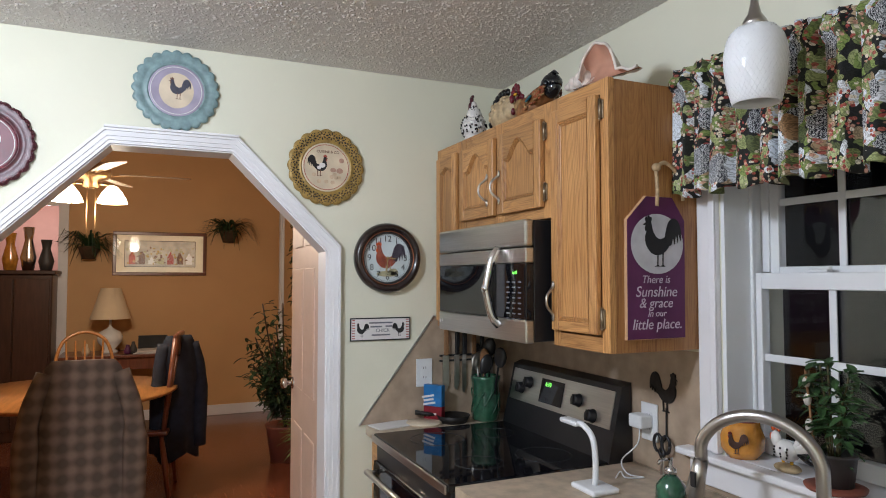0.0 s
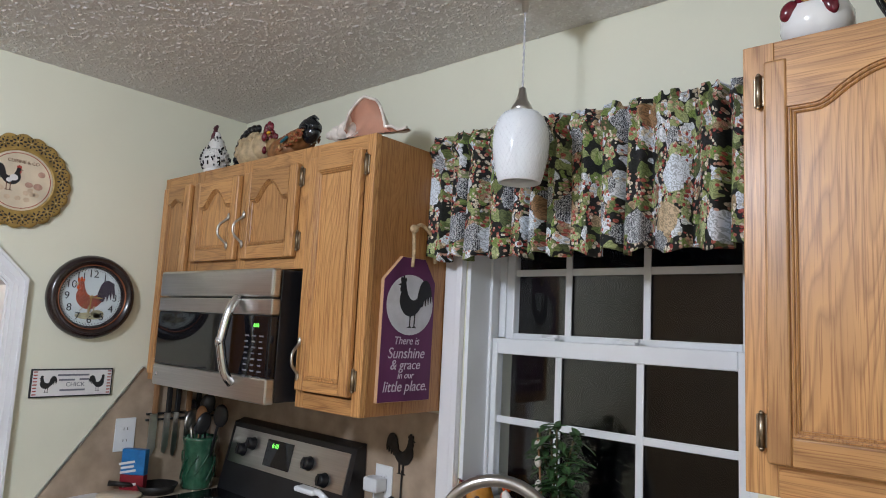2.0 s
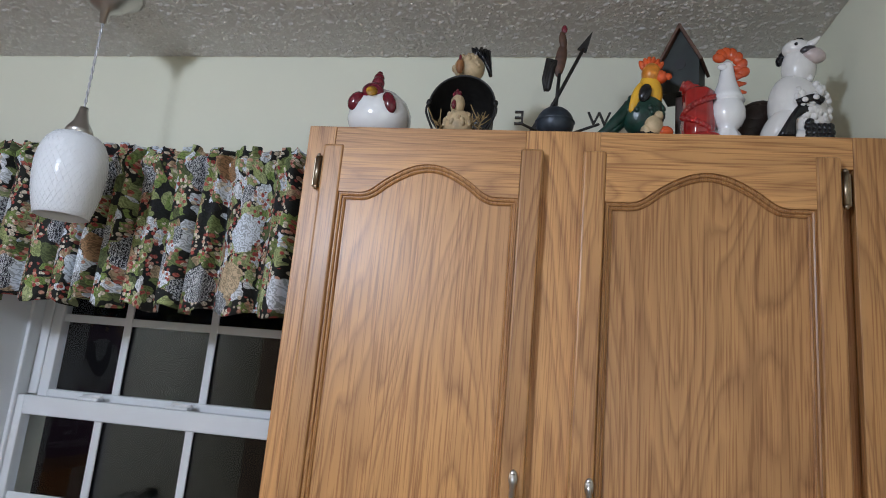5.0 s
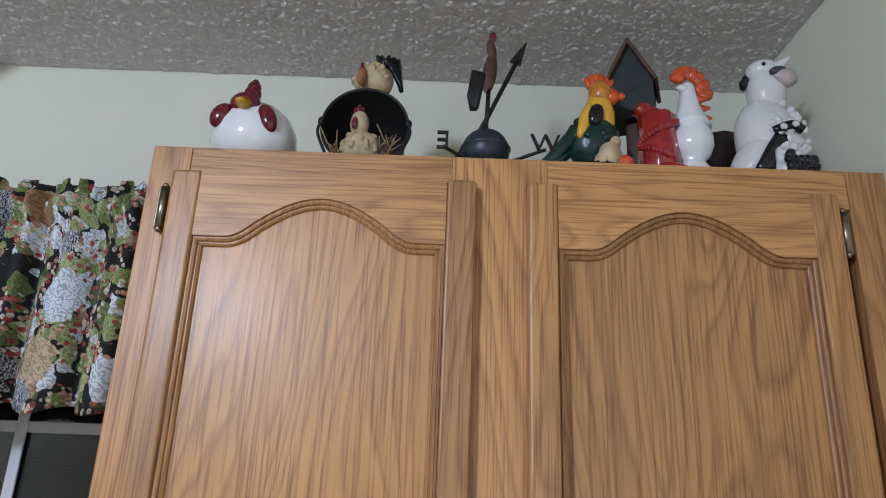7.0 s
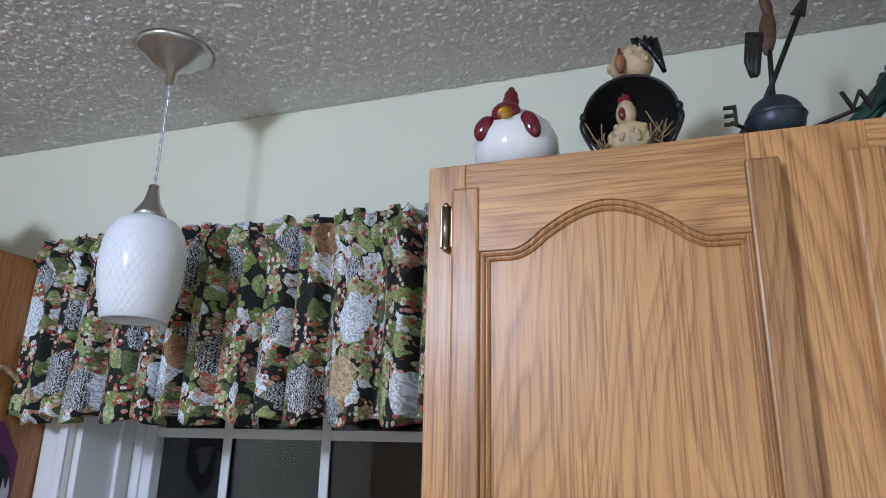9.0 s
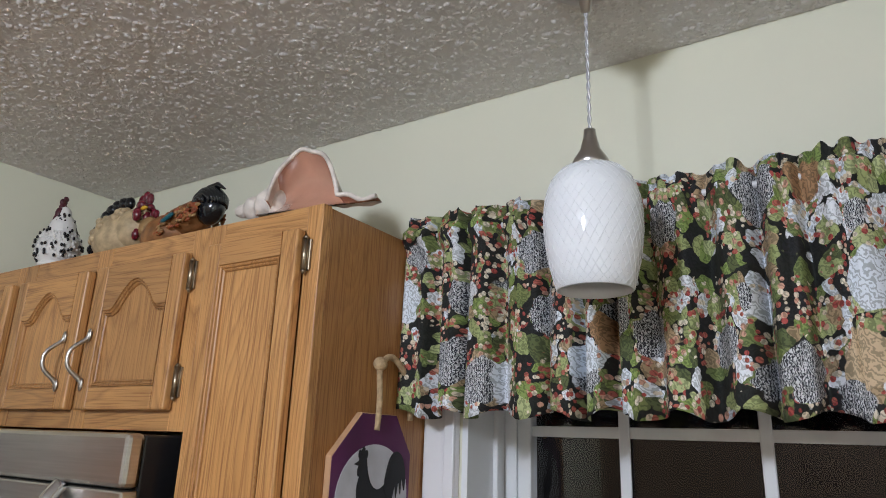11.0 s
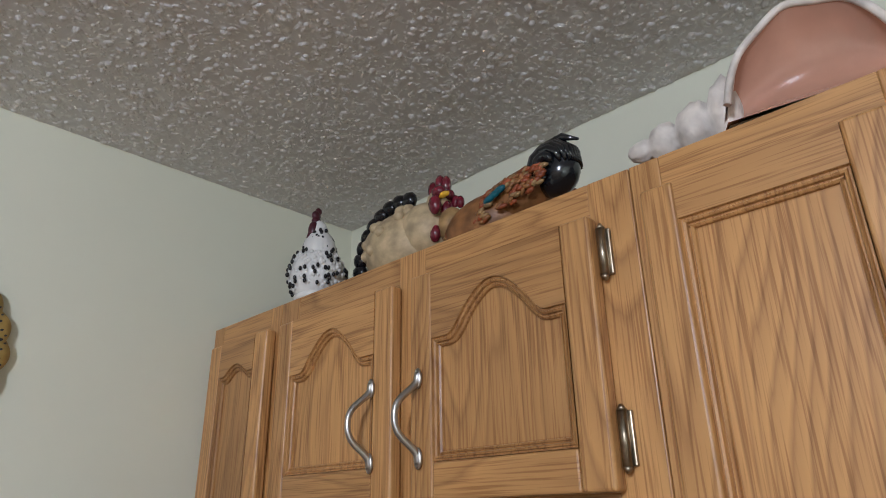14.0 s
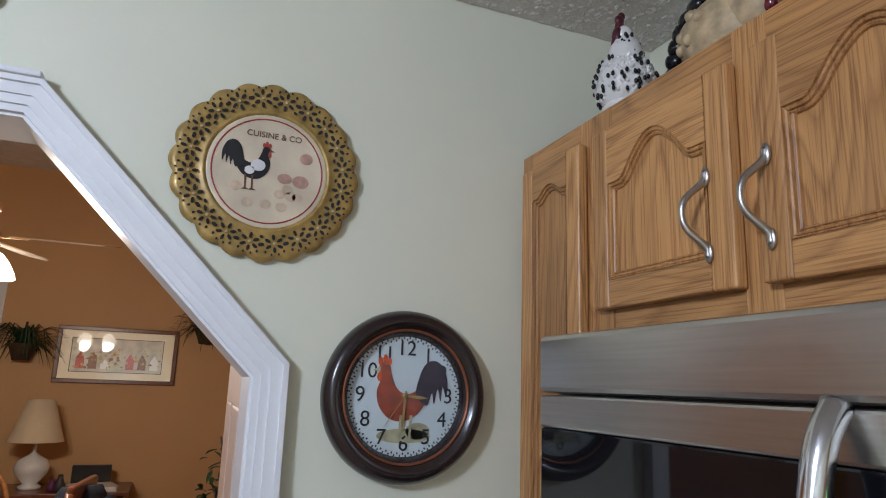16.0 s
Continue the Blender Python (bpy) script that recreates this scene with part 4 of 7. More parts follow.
bm = bmesh.new()
prism(bm, [(-0.325, -0.058), (0.325, -0.058), (0.325, 0.066), (-0.325, 0.066)], 0.003, on_panel(0.526, 0.46, 0.001))
part("control_panel", bm, STEEL, rng)
bm = bmesh.new()
prism(bm, [(-0.075, -0.045), (0.075, -0.045), (0.075, 0.045), (-0.075, 0.045)], 0.002, on_panel(0.495, 0.5, 0.0045))
disp = part("display", bm, GLOSSBLACK, rng)
text("6:10", 0.022, on_panel(0.47, 0.66, 0.0075), GREENLED, disp, "clock_digits")
for x, t in ((0.285, 0.42), (0.335, 0.60), (0.665, 0.50), (0.755, 0.26)):
    bm = bmesh.new()
    lathe(bm, [(0.001, 0.024), (0.016, 0.024), (0.019, 0.021), (0.021, 0.004), (0.024, 0.0), (0.001, 0.0)], 24, m=on_panel(x, t, 0.0045))
    box(bm, -0.004, 0.004, -0.018, 0.018, 0.022, 0.030, bevel=0.0015, m=on_panel(x, t, 0.0045))
    part("knob", bm, BLACK, rng)

# microwave
MX0, MX1, MZ0, MZ1, MY = 0.206, 0.868, 1.385, 1.768, -0.405
mw = thing("microwave", (0.55, -0.2, MZ0), "stainless over-range microwave with a dark glass door", "microwave")
boxes("body", BLACK, mw, (MX0 + 0.004, MX1 - 0.004, MY + 0.03, -0.008, MZ0 + 0.004, MZ1 - 0.002), bevel=0.004)
boxes("vent_panel", STEEL, mw, (MX0, MX1, MY - 0.002, MY + 0.03, MZ1 - 0.085, MZ1), bevel=0.008)
boxes("door_top", STEEL, mw, (MX0, MX1, MY, MY + 0.03, MZ1 - 0.135, MZ1 - 0.088), bevel=0.004)
boxes("door_glass", GLOSSBLACK, mw, (MX0, MX1 - 0.003, MY + 0.002, MY + 0.03, MZ0 + 0.072, MZ1 - 0.1355), bevel=0.003)
boxes("door_bottom", STEEL, mw, (MX0, MX1, MY - 0.001, MY + 0.03, MZ0, MZ0 + 0.0715), bevel=0.005)
boxes("badge", CHROME, mw, (MX0 + 0.022, MX0 + 0.036, MY - 0.003, MY - 0.0005, MZ0 + 0.03, MZ0 + 0.044), bevel=0.001)
bm = bmesh.new()
hx = 0.702
line = arc_points([(hx, MY - 0.004, MZ1 - 0.085), (hx, MY - 0.030, MZ1 - 0.125), (hx - 0.002, MY - 0.050, MZ1 - 0.215), (hx - 0.002, MY - 0.050, MZ0 + 0.165), (hx, MY - 0.030, MZ0 + 0.080), (hx, MY - 0.004, MZ0 + 0.045)], 7)
tube(bm, line, 0.0135, 14)
part("handle", bm, CHROME, mw, "curved satin metal handle")
bm = bmesh.new()
box(bm, 0.728, 0.858, MY + 0.0005, MY + 0.0022, MZ0 + 0.080, MZ1 - 0.145, bevel=0.0005)
keys = part("key_panel", bm, GLOSSBLACK, mw)
text("6:10", 0.016, facing_y(0.80, MY + 0.0002, MZ1 - 0.165), GREENLED, keys, "clock_digits")
GREYPRINT = flat("grey_key_print", (0.13, 0.13, 0.14), 0.5)
for r in range(9):
    bm = bmesh.new()
    for cx in range(3):
        x, z = 0.757 + 0.036 * cx, MZ1 - 0.195 - 0.0165 * r
        box(bm, x - 0.010, x + 0.010 - 0.004 * (r % 2), MY - 0.0001, MY + 0.0006, z - 0.0022, z + 0.0022)
    part("key_print", bm, GREYPRINT, keys, kind="stuff")

# ---- things on the worktop ----
bm = bmesh.new()
lathe(bm, [(0.002, 0), (0.052, 0), (0.057, 0.006), (0.059, 0.05), (0.056, 0.12), (0.058, 0.155), (0.0625, 0.175), (0.063, 0.185), (0.058, 0.186), (0.052, 0.17), (0.052, 0.03), (0.002, 0.02)], 36)
bm.transform(Matrix.Translation((0.112, -0.15, CT)))
ck_ = thing("utensil_crock", (0.112, -0.15, CT), "green glazed stoneware crock holding kitchen utensils", "crock")
part("crock_body", bm, GREENGLAZE, ck_)
bm = bmesh.new()
for a in range(9):
    t = a * 0.7
    tube(bm, [(0.112 + 0.0595 * math.cos(t + s * 0.12), -0.15 + 0.0595 * math.sin(t + s * 0.12), CT + 0.03 + 0.012 * s + 0.01 * (a % 3)) for s in range(8)], 0.0025, 6)
part("vine_relief", bm, GREENGLAZE, ck_, kind="stuff")
WOODSPOON = flat("worn_wooden_spoon", (0.27, 0.14, 0.06), 0.7)
for k, (dx, dy, lean, h, m) in enumerate(((-0.02, 0.01, -0.06, 0.30, BLACK), (0.01, -0.02, 0.02, 0.29, WOODSPOON), (0.025, 0.015, 0.07, 0.30, BLACK), (-0.005, 0.02, 0.0, 0.33, BLACK), (0.0, -0.025, 0.05, 0.27, BLACK), (-0.028, -0.01, -0.03, 0.27, STEEL))):
    bm = bmesh.new()
    x, y = 0.112 + dx, -0.15 + dy
    tube(bm, [(x, y, CT + 0.022), (x + lean * 0.75, y, CT + h * 0.7), (x + lean, y, CT + h - 0.05)], 0.005, 8)
    blob(bm, (x + lean * 1.1, y, CT + h - 0.03), (0.028, 0.009, 0.042), (0, 8 * k - 15, 20 * k), seg=12)
    solo("cooking_utensil", bm, m, ("black nylon", "wooden", "black nylon", "black nylon", "black nylon", "steel")[k] + " cooking utensil standing in the crock", "utensil", "utensils in the crock", place=(x, y, CT + 0.022))
pk = thing("food_packet", (0.05, -0.36, CT), "small blue and red cardboard packet on the worktop", "packet")
M = Matrix.Translation((0.05, -0.36, CT)) @ Matrix.Rotation(radians(35), 4, "Z")
for nm, z0, z1, mt in (("lower_half", 0, 0.062, BOXRED), ("upper_half", 0.0625, 0.150, BOXBLUE)):
    bm = bmesh.new()
    box(bm, -0.044, 0.044, -0.014, 0.014, z0, z1, bevel=0.002, m=M)
    part(nm, bm, mt, pk)
bm = bmesh.new()
for z, w in ((0.105, 0.06), (0.09, 0.05), (0.075, 0.06), (0.028, 0.05)):
    box(bm, -w / 2, w / 2, -0.0150, -0.0142, z - 0.004, z + 0.004, m=M @ Matrix.Rotation(radians(-12), 4, "Y"))
part("print_bars", bm, PALE, pk, kind="stuff")
bm = bmesh.new()
lathe(bm, [(0.002, 0), (0.07, 0), (0.074, 0.006), (0.07, 0.010), (0.002, 0.010)], 30)
bm.transform(Matrix.Translation((0.085, -0.42, CT)))
solo("trivet", bm, CREAMPRINT, "round cream patterned trivet on the worktop", "trivet", place=(0.085, -0.42, CT))
bm = bmesh.new()
box(bm, -0.05, 0.05, -0.09, 0.09, 0, 0.006, bevel=0.002, m=Matrix.Translation((0.062, -0.545, CT)) @ Matrix.Rotation(radians(12), 4, "Z"))
solo("notepad", bm, PALE, "white notepad lying on the worktop", "paper", place=(0.062, -0.545, CT))
bm = bmesh.new()
lathe(bm, [(0.002, 0.0), (0.055, 0.0), (0.07, 0.03), (0.066, 0.03), (0.052, 0.004), (0.002, 0.004)], 28)
tube(bm, [(0.0, 0.066, 0.026), (0.0, 0.16, 0.036)], [0.007, 0.010], 8)
bm.transform(Matrix.Translation((0.10, -0.295, CT)) @ Matrix.Rotation(radians(150), 4, "Z"))
solo("small_skillet", bm, DARKIRON, "small black iron skillet behind the packet", "skillet", place=(0.10, -0.295, CT))


def outlet(x=None, y=None, z=1.15, label=""):
    m = facing_x(0.0068, y, z) if x is None else facing_y(x, -0.0068, z)
    p = m.translation
    o = thing("wall_outlet", p, label, "outlet", "wall outlets")
    bm = bmesh.new()
    box(bm, -0.036, 0.036, -0.058, 0.058, 0, 0.006, bevel=0.002, m=m)
    plate = part("cover_plate", bm, VINYL, o)
    for v in (-0.02, 0.02):
        bm = bmesh.new()
        prism(bm, oval(0, v, 0.017, 0.014, n=16), 0.0075, m)
        s = part("socket", bm, VINYL, plate)
        # thin black bars on the face, painting the shade inside the slots
        bm = bmesh.new()
        for u in (-0.006, 0.006):
            box(bm, u - 0.001, u + 0.001, v - 0.004, v + 0.005, 0.0075, 0.0079, m=m)
        part("slot_bar", bm, INK, plate, kind="stuff")
    return o


outlet(y=-0.389, z=1.187, label="white duplex outlet on the tan splashback")
outlet(x=0.955, z=1.135, label="white duplex outlet with a charger plugged in")
ch = thing("phone_charger", (0.945, -0.015, 1.14), "white plug-in charger with its cable in the outlet", "charger")
boxes("charger_body", VINYL, ch, (0.915, 0.975, -0.062, -0.0155, 1.118, 1.160), bevel=0.006)
bm = bmesh.new()
tube(bm, arc_points([(0.950, -0.045, 1.119), (0.955, -0.06, 1.07), (0.93, -0.10, 1.02), (0.98, -0.12, CT + 0.004), (1.03, -0.10, CT + 0.004), (1.01, -0.15, CT + 0.004), (0.96, -0.13, CT + 0.006), (1.0, -0.18, CT + 0.004)], 6), 0.0022, 6)
part("cable", bm, VINYL, ch)

# knives on a rail
rail = thing("knife_rail", (0.0068, -0.22, 1.24), "black magnetic knife rail on the side wall", "rail")
boxes("bar", BLACK, rail, (0.0068, 0.016, -0.318, -0.03, 1.228, 1.236), (0.0068, 0.016, -0.318, -0.03, 1.250, 1.258), bevel=0.001)
HANDLE = [WOODSPOON, BLACK]
for k, (y, l, w, h) in enumerate(((-0.292, 0.155, 0.030, 0.11), (-0.240, 0.150, 0.024, 0.10), (-0.205, 0.165, 0.020, 0.11), (-0.160, 0.115, 0.018, 0.10), (-0.12, 0.10, 0.016, 0.09), (-0.075, 0.12, 0.022, 0.10))):
    kn = thing("kitchen_knife", (0.018, y, 1.255 - l), "steel kitchen knife hanging on the rail", "knife", "knives on the rail")
    bm = bmesh.new()
    prism(bm, [(-w / 2, 0), (w / 2, 0), (w / 2, -l * 0.8), (0, -l), (-w / 2, -l * 0.93)], 0.0016, facing_x(0.0165, y, 1.255))
    part("blade", bm, STEEL, kn)
    bm = bmesh.new()
    box(bm, 0.0162, 0.028, y - 0.010, y + 0.010, 1.2555, 1.2555 + h, bevel=0.004)
    part("handle", bm, HANDLE[k % 3 > 0], kn)

# rooster-shaped hook with shears
hk = thing("wall_hook", (1.035, -0.007, 1.16), "black rooster-shaped wall hook holding shears", "hook")
bm = bmesh.new()
rooster_print(bm, facing_y(1.030, -0.0075, 1.235), 0.13, 0, 0, -1, 0.004, 0)
tube(bm, [(1.03, -0.010, 1.19), (1.03, -0.012, 1.10), (1.03, -0.03, 1.085), (1.03, -0.035, 1.10)], 0.003, 8)
part("hook_plate", bm, DARKIRON, hk)
sc = thing("kitchen_shears", (1.03, -0.03, 1.0), "steel kitchen shears with black handles hanging from the hook", "shears")
for s in (-1, 1):
    bm = bmesh.new()
    ring = [(1.03 + s * 0.017 + 0.017 * math.cos(a), -0.030, 1.085 + 0.026 * math.sin(a)) for a in (2 * math.pi * k / 14 for k in range(15))]
    tube(bm, ring, 0.0048, 8)
    tube(bm, [(1.03 + s * 0.012, -0.030, 1.062), (1.03, -0.030, 1.045)], 0.006, 8)
    part("grip", bm, BLACK, sc)
    bm = bmesh.new()
    prism(bm, [(-0.006, 0.0), (0.006, 0.0), (0.002 - s * 0.010, -0.085), (-0.002 - s * 0.012, -0.085)], 0.002, facing_y(1.03, -0.029 + 0.0025 * s, 1.048))
    part("blade", bm, STEEL, sc)

# small white task lamp
tl = thing("task_lamp", (1.06, -0.30, CT), "small white gooseneck task lamp standing on the worktop", "lamp")
bm = bmesh.new()
box(bm, 1.005, 1.115, -0.345, -0.255, CT, CT + 0.016, bevel=0.007, seg=3)
part("base", bm, VINYL, tl)
bm = bmesh.new()
tube(bm, arc_points([(1.062, -0.30, CT + 0.014), (1.064, -0.30, CT + 0.09), (1.050, -0.30, CT + 0.145), (1.010, -0.30, CT + 0.170), (0.985, -0.30, CT + 0.172)], 6), 0.0085, 10)
part("neck", bm, VINYL, tl)
bm = bmesh.new()
box(bm, 0.910, 0.992, -0.318, -0.282, CT + 0.163, CT + 0.178, bevel=0.006, seg=3)
part("head", bm, VINYL, tl)

# tap and soap
tap = thing("faucet", (1.635, -0.14, CT), "brushed nickel pull-down kitchen faucet", "faucet")
bm = bmesh.new()
lathe(bm, [(0.001, 0), (0.030, 0), (0.030, 0.008), (0.022, 0.014), (0.019, 0.05), (0.019, 0.09), (0.001, 0.09)], 24)
bm.transform(Matrix.Translation((1.635, -0.14, CT)))
part("base", bm, NICKEL, tap)
bm = bmesh.new()
A, B = Vector((1.635, -0.14, CT)), Vector((1.405, -0.255, CT))
arch_line = [A + Vector((0, 0, 0.06)), A + Vector((0, 0, 0.17))]
for k in range(1, 12):
    a = math.pi * k / 12
    p = A.lerp(B, (1 - math.cos(a)) / 2)
    arch_line.append(Vector((p.x, p.y, CT + 0.175 + 0.110 * math.sin(a))))
arch_line.append(B + Vector((0.004, 0.002, 0.165)))
tube(bm, arc_points(arch_line, 3), 0.0145, 14)
part("spout", bm, NICKEL, tap)
bm = bmesh.new()
tube(bm, [B + Vector((0.004, 0.002, 0.168)), B + Vector((-0.004, -0.002, 0.13)), B + Vector((-0.012, -0.005, 0.085)), B + Vector((-0.013, -0.005, 0.078))], [0.0165, 0.0185, 0.0215, 0.018], 16)
part("spray_head", bm, NICKEL, tap)
bm = bmesh.new()
box(bm, -0.008, 0.008, -0.0235, -0.018, 0.105, 0.140, bevel=0.002, m=Matrix.Translation(B))
part("spray_button", bm, BLACK, tap)
sp = thing("soap_dispenser", (1.25, -0.20, CT), "green glazed soap dispenser with a metal pump", "soap dispenser")
bm = bmesh.new()
lathe(bm, [(0.001, 0), (0.032, 0), (0.040, 0.02), (0.038, 0.055), (0.022, 0.075), (0.015, 0.082), (0.001, 0.082)], 28)
bm.transform(Matrix.Translation((1.25, -0.20, CT)))
part("bottle", bm, GREENGLAZE, sp)
bm = bmesh.new()
lathe(bm, [(0.001, 0.0825), (0.015, 0.0825), (0.015, 0.10), (0.006, 0.104), (0.005, 0.128), (0.001, 0.128)], 18)
bm.transform(Matrix.Translation((1.25, -0.20, CT)))
tube(bm, [(1.25, -0.20, CT + 0.124), (1.25, -0.235, CT + 0.124), (1.25, -0.243, CT + 0.115)], 0.004, 8)
part("pump", bm, CHROME, sp)

# ---- window sill ----
SILL = WZ0 + 0.018
bm = bmesh.new()
lathe(bm, [(0.001, 0), (0.040, 0), (0.056, 0.025), (0.057, 0.055), (0.046, 0.085), (0.044, 0.098), (0.048, 0.104), (0.040, 0.104), (0.040, 0.09), (0.001, 0.088)], 32, mi=[0, 0, 0, 0, 0, 1, 1, 1, 1])
rooster_print(bm, Matrix.Rotation(0, 4, "Z") @ facing_y(0, -0.057, 0.045), 0.06, 2, 1, 1, 0.002, 2)
bm.transform(Matrix.Translation((1.275, 0.03, SILL)) @ Matrix.Rotation(radians(25), 4, "Z"))
solo("cookie_jar", bm, [MUSTARD, REDGLAZE, DARKWOOD], "mustard glazed jar with a rooster on the window sill", "jar", place=(1.275, 0.03, SILL))


def leaf(bm, c, length, width, yaw, pitch, mi=0, bend=0.3):
    """A pointed leaf of four faces, bent along its rib."""
    m = Matrix.Translation(c) @ Matrix.Rotation(yaw, 4, "Z") @ Matrix.Rotation(-pitch, 4, "Y")
    rows = []
    for s, w in ((0.0, 0.05), (0.35, 1.0), (0.7, 0.75), (1.0, 0.03)):
        z = -bend * length * s * s
        rows.append([bm.verts.new(m @ Vector((s * length, k * w * width / 2, z + abs(k) * width * 0.18))) for k in (-1, 0, 1)])
    for a, b in zip(rows, rows[1:]):
        for k in (0, 1):
            f = bm.faces.new((a[k], a[k + 1], b[k + 1], b[k]))
            f.material_index = mi


rnd = random.Random(5)
pt = thing("potted_plant", (1.565, -0.005, SILL), "small green coffee-leaf plant in a dark pot on the sill", "plant")
bm = bmesh.new()
lathe(bm, [(0.001, 0), (0.062, 0), (0.066, 0.008), (0.05, 0.010), (0.001, 0.010)], 26)
bm.transform(Matrix.Translation((1.565, -0.005, SILL)))
part("saucer", bm, TERRA, pt)
bm = bmesh.new()
lathe(bm, [(0.001, 0.0105), (0.038, 0.0105), (0.046, 0.075), (0.050, 0.078), (0.050, 0.085), (0.045, 0.085), (0.043, 0.07), (0.001, 0.07)], 26)
bm.transform(Matrix.Translation((1.565, -0.005, SILL)))
pot = part("pot", bm, POTDARK, pt)
bm = bmesh.new()
box(bm, 1.553, 1.578, -0.0535, -0.0500, SILL + 0.028, SILL + 0.05, bevel=0.0005)
part("price_label", bm, PALE, pot)
bm = bmesh.new()
stems = []
for k in range(7):
    a = rnd.uniform(0, 6.28)
    top = Vector((1.555 + 0.055 * math.cos(a), 0.0 + 0.030 * math.sin(a), SILL + rnd.uniform(0.20, 0.29)))
    stems.append(top)
    tube(bm, arc_points([(1.565 + 0.01 * math.cos(a), -0.005 + 0.01 * math.sin(a), SILL + 0.07), ((1.56 + top.x) / 2, top.y / 2, SILL + 0.17), tuple(top)], 4), 0.0022, 6)
part("stems", bm, flat("green_brown_stem", (0.07, 0.06, 0.02), 0.6), pt)
bm = bmesh.new()
for top in stems:
    for k in range(26):
        z = rnd.uniform(-0.15, 0.012)
        c = Vector((top.x + (1.56 - top.x) * min(1, -z * 4) + rnd.uniform(-0.012, 0.012), top.y * (1 + z * 3) + rnd.uniform(-0.01, 0.01), top.z + z))
        leaf(bm, c, rnd.uniform(0.030, 0.052), rnd.uniform(0.016, 0.024), rnd.uniform(0, 6.28), rnd.uniform(-0.4, 0.8))
part("leaves", bm, LEAF, pt, kind="stuff")
STAKEWHITE = flat("white_painted_wood", (0.6, 0.56, 0.5), 0.6, var=0.3, scale=60)
stake = thing("plant_stake", (1.525, -0.035, SILL + 0.07), "small white carved figure stake in the plant pot", "stake")
bm = bmesh.new()
tube(bm, [(1.536, -0.030, SILL + 0.071), (1.522, -0.040, SILL + 0.27)], 0.0028, 8)
part("stick", bm, WOODSPOON, stake)
for k, dz in enumerate((0.10, 0.14, 0.20, 0.24)):
    bm = bmesh.new()
    blob(bm, (1.534 - 0.05 * dz, -0.037, SILL + dz), (0.010, 0.007, 0.019 - 0.002 * k), seg=10)
    part("carving", bm, STAKEWHITE, stake)

bm = bmesh.new()
X, Y, Z = 1.425, 0.015, SILL
blob(bm, (X, Y, Z + 0.010), (0.036, 0.025, 0.012), mi=3)
blob(bm, (X - 0.002, Y, Z + 0.052), (0.034, 0.024, 0.026), (0, 12, 0), 0)
blob(bm, (X - 0.026, Y - 0.004, Z + 0.074), (0.014, 0.013, 0.024), (0, -18, 0), 0)
for dx, dz in ((-0.036, 0.104), (-0.028, 0.108), (-0.020, 0.104)):
    blob(bm, (X + dx, Y - 0.004, Z + dz), (0.006, 0.004, 0.009), mi=1, seg=8)
blob(bm, (X - 0.038, Y - 0.008, Z + 0.082), (0.005, 0.004, 0.010), mi=1, seg=8)
for k in range(5):
    blob(bm, (X + 0.030 + 0.006 * k, Y, Z + 0.075 - 0.008 * k), (0.010, 0.006, 0.026), (0, 30 + 20 * k, 0), 2 if k > 2 else 0, 8)
for k in range(12):
    blob(bm, (X - 0.02 + 0.018 * (k % 3), Y - 0.023 + 0.002 * (k % 2), Z + 0.040 + 0.007 * (k // 3)), (0.003, 0.002, 0.003), mi=2, seg=6)
for dx in (-0.012, 0.012):
    tube(bm, [(X + dx, Y, Z + 0.03), (X + dx, Y, Z + 0.012)], 0.004, 8, 4)
solo("sill_figurine", bm, [WHITERESIN, ORANGERED, BLACKRESIN, CREAMRESIN, YELLOW], "white speckled rooster figurine on the window sill", "figurine", place=(X, Y, SILL))

# ---- valance and pendant ----
VAL = thing("valance", (1.575, -0.09, 1.795), "gathered printed valance with leaves and hens", "valance")
bm = bmesh.new()
uvl = bm.loops.layers.uv.new("UVMap")
rnd = random.Random(11)
VX0, VX1, VZ0, VZ1 = 1.172, 2.092, 1.815, 2.174
n, rows = 330, 22
ph = [rnd.uniform(0, 6.28) for _ in range(8)]


def fold(u, v):
    """Depth of the cloth at u along the rod and v up from the hem."""
    w = u * 84 + 1.3 * math.sin(u * 9 + ph[0]) + 0.8 * math.sin(u * 23 + ph[1])
    big = (1 - 2 * (0.5 - 0.5 * math.sin(w)) ** 3) * (0.55 + 0.45 * math.sin(u * 13 + ph[2]) ** 2)
    small = math.sin(u * 210 + 2 * math.sin(u * 31 + ph[3]))
    top = max(0.0, (v - 0.80) / 0.20)
    d = 0.036 * (1 - 0.45 * v) * big + 0.004 * small * (0.3 + v) + 0.008 * top * math.sin(u * 330 + ph[4])
    return d


grid, arc = [], []
for j in range(rows + 1):
    v = j / rows
    row, run, last = [], 0.0, None
    for k in range(n + 1):
        u = k / n
        x = VX0 + (VX1 - VX0) * u + 0.004 * math.sin(u * 124 + ph[5]) * (1 - v)
        z = VZ0 + (VZ1 - VZ0) * v
        if j == rows:
            z += 0.010 * noise.noise((u * 60, 3.3, 0)) + 0.004 * math.sin(u * 330)
        if j == 0:
            z += 0.008 * math.sin(u * 62 + ph[6])
        y = -0.085 - fold(u, v) - (0.016 if 0.83 < v < 0.93 else 0.0)
        p = Vector((x, y, z))
        run += (p - last).length if last else 0
        last = p
        row.append((bm.verts.new(p), u * 1.55, v * 0.39))
    grid.append(row)
for r0, r1 in zip(grid, grid[1:]):
    for k in range(n):
        q = (r0[k], r0[k + 1], r1[k + 1], r1[k])
        f = bm.faces.new([a[0] for a in q])
        f.smooth = True
        for lp, a in zip(f.loops, q):
            lp[uvl].uv = (a[1], a[2])
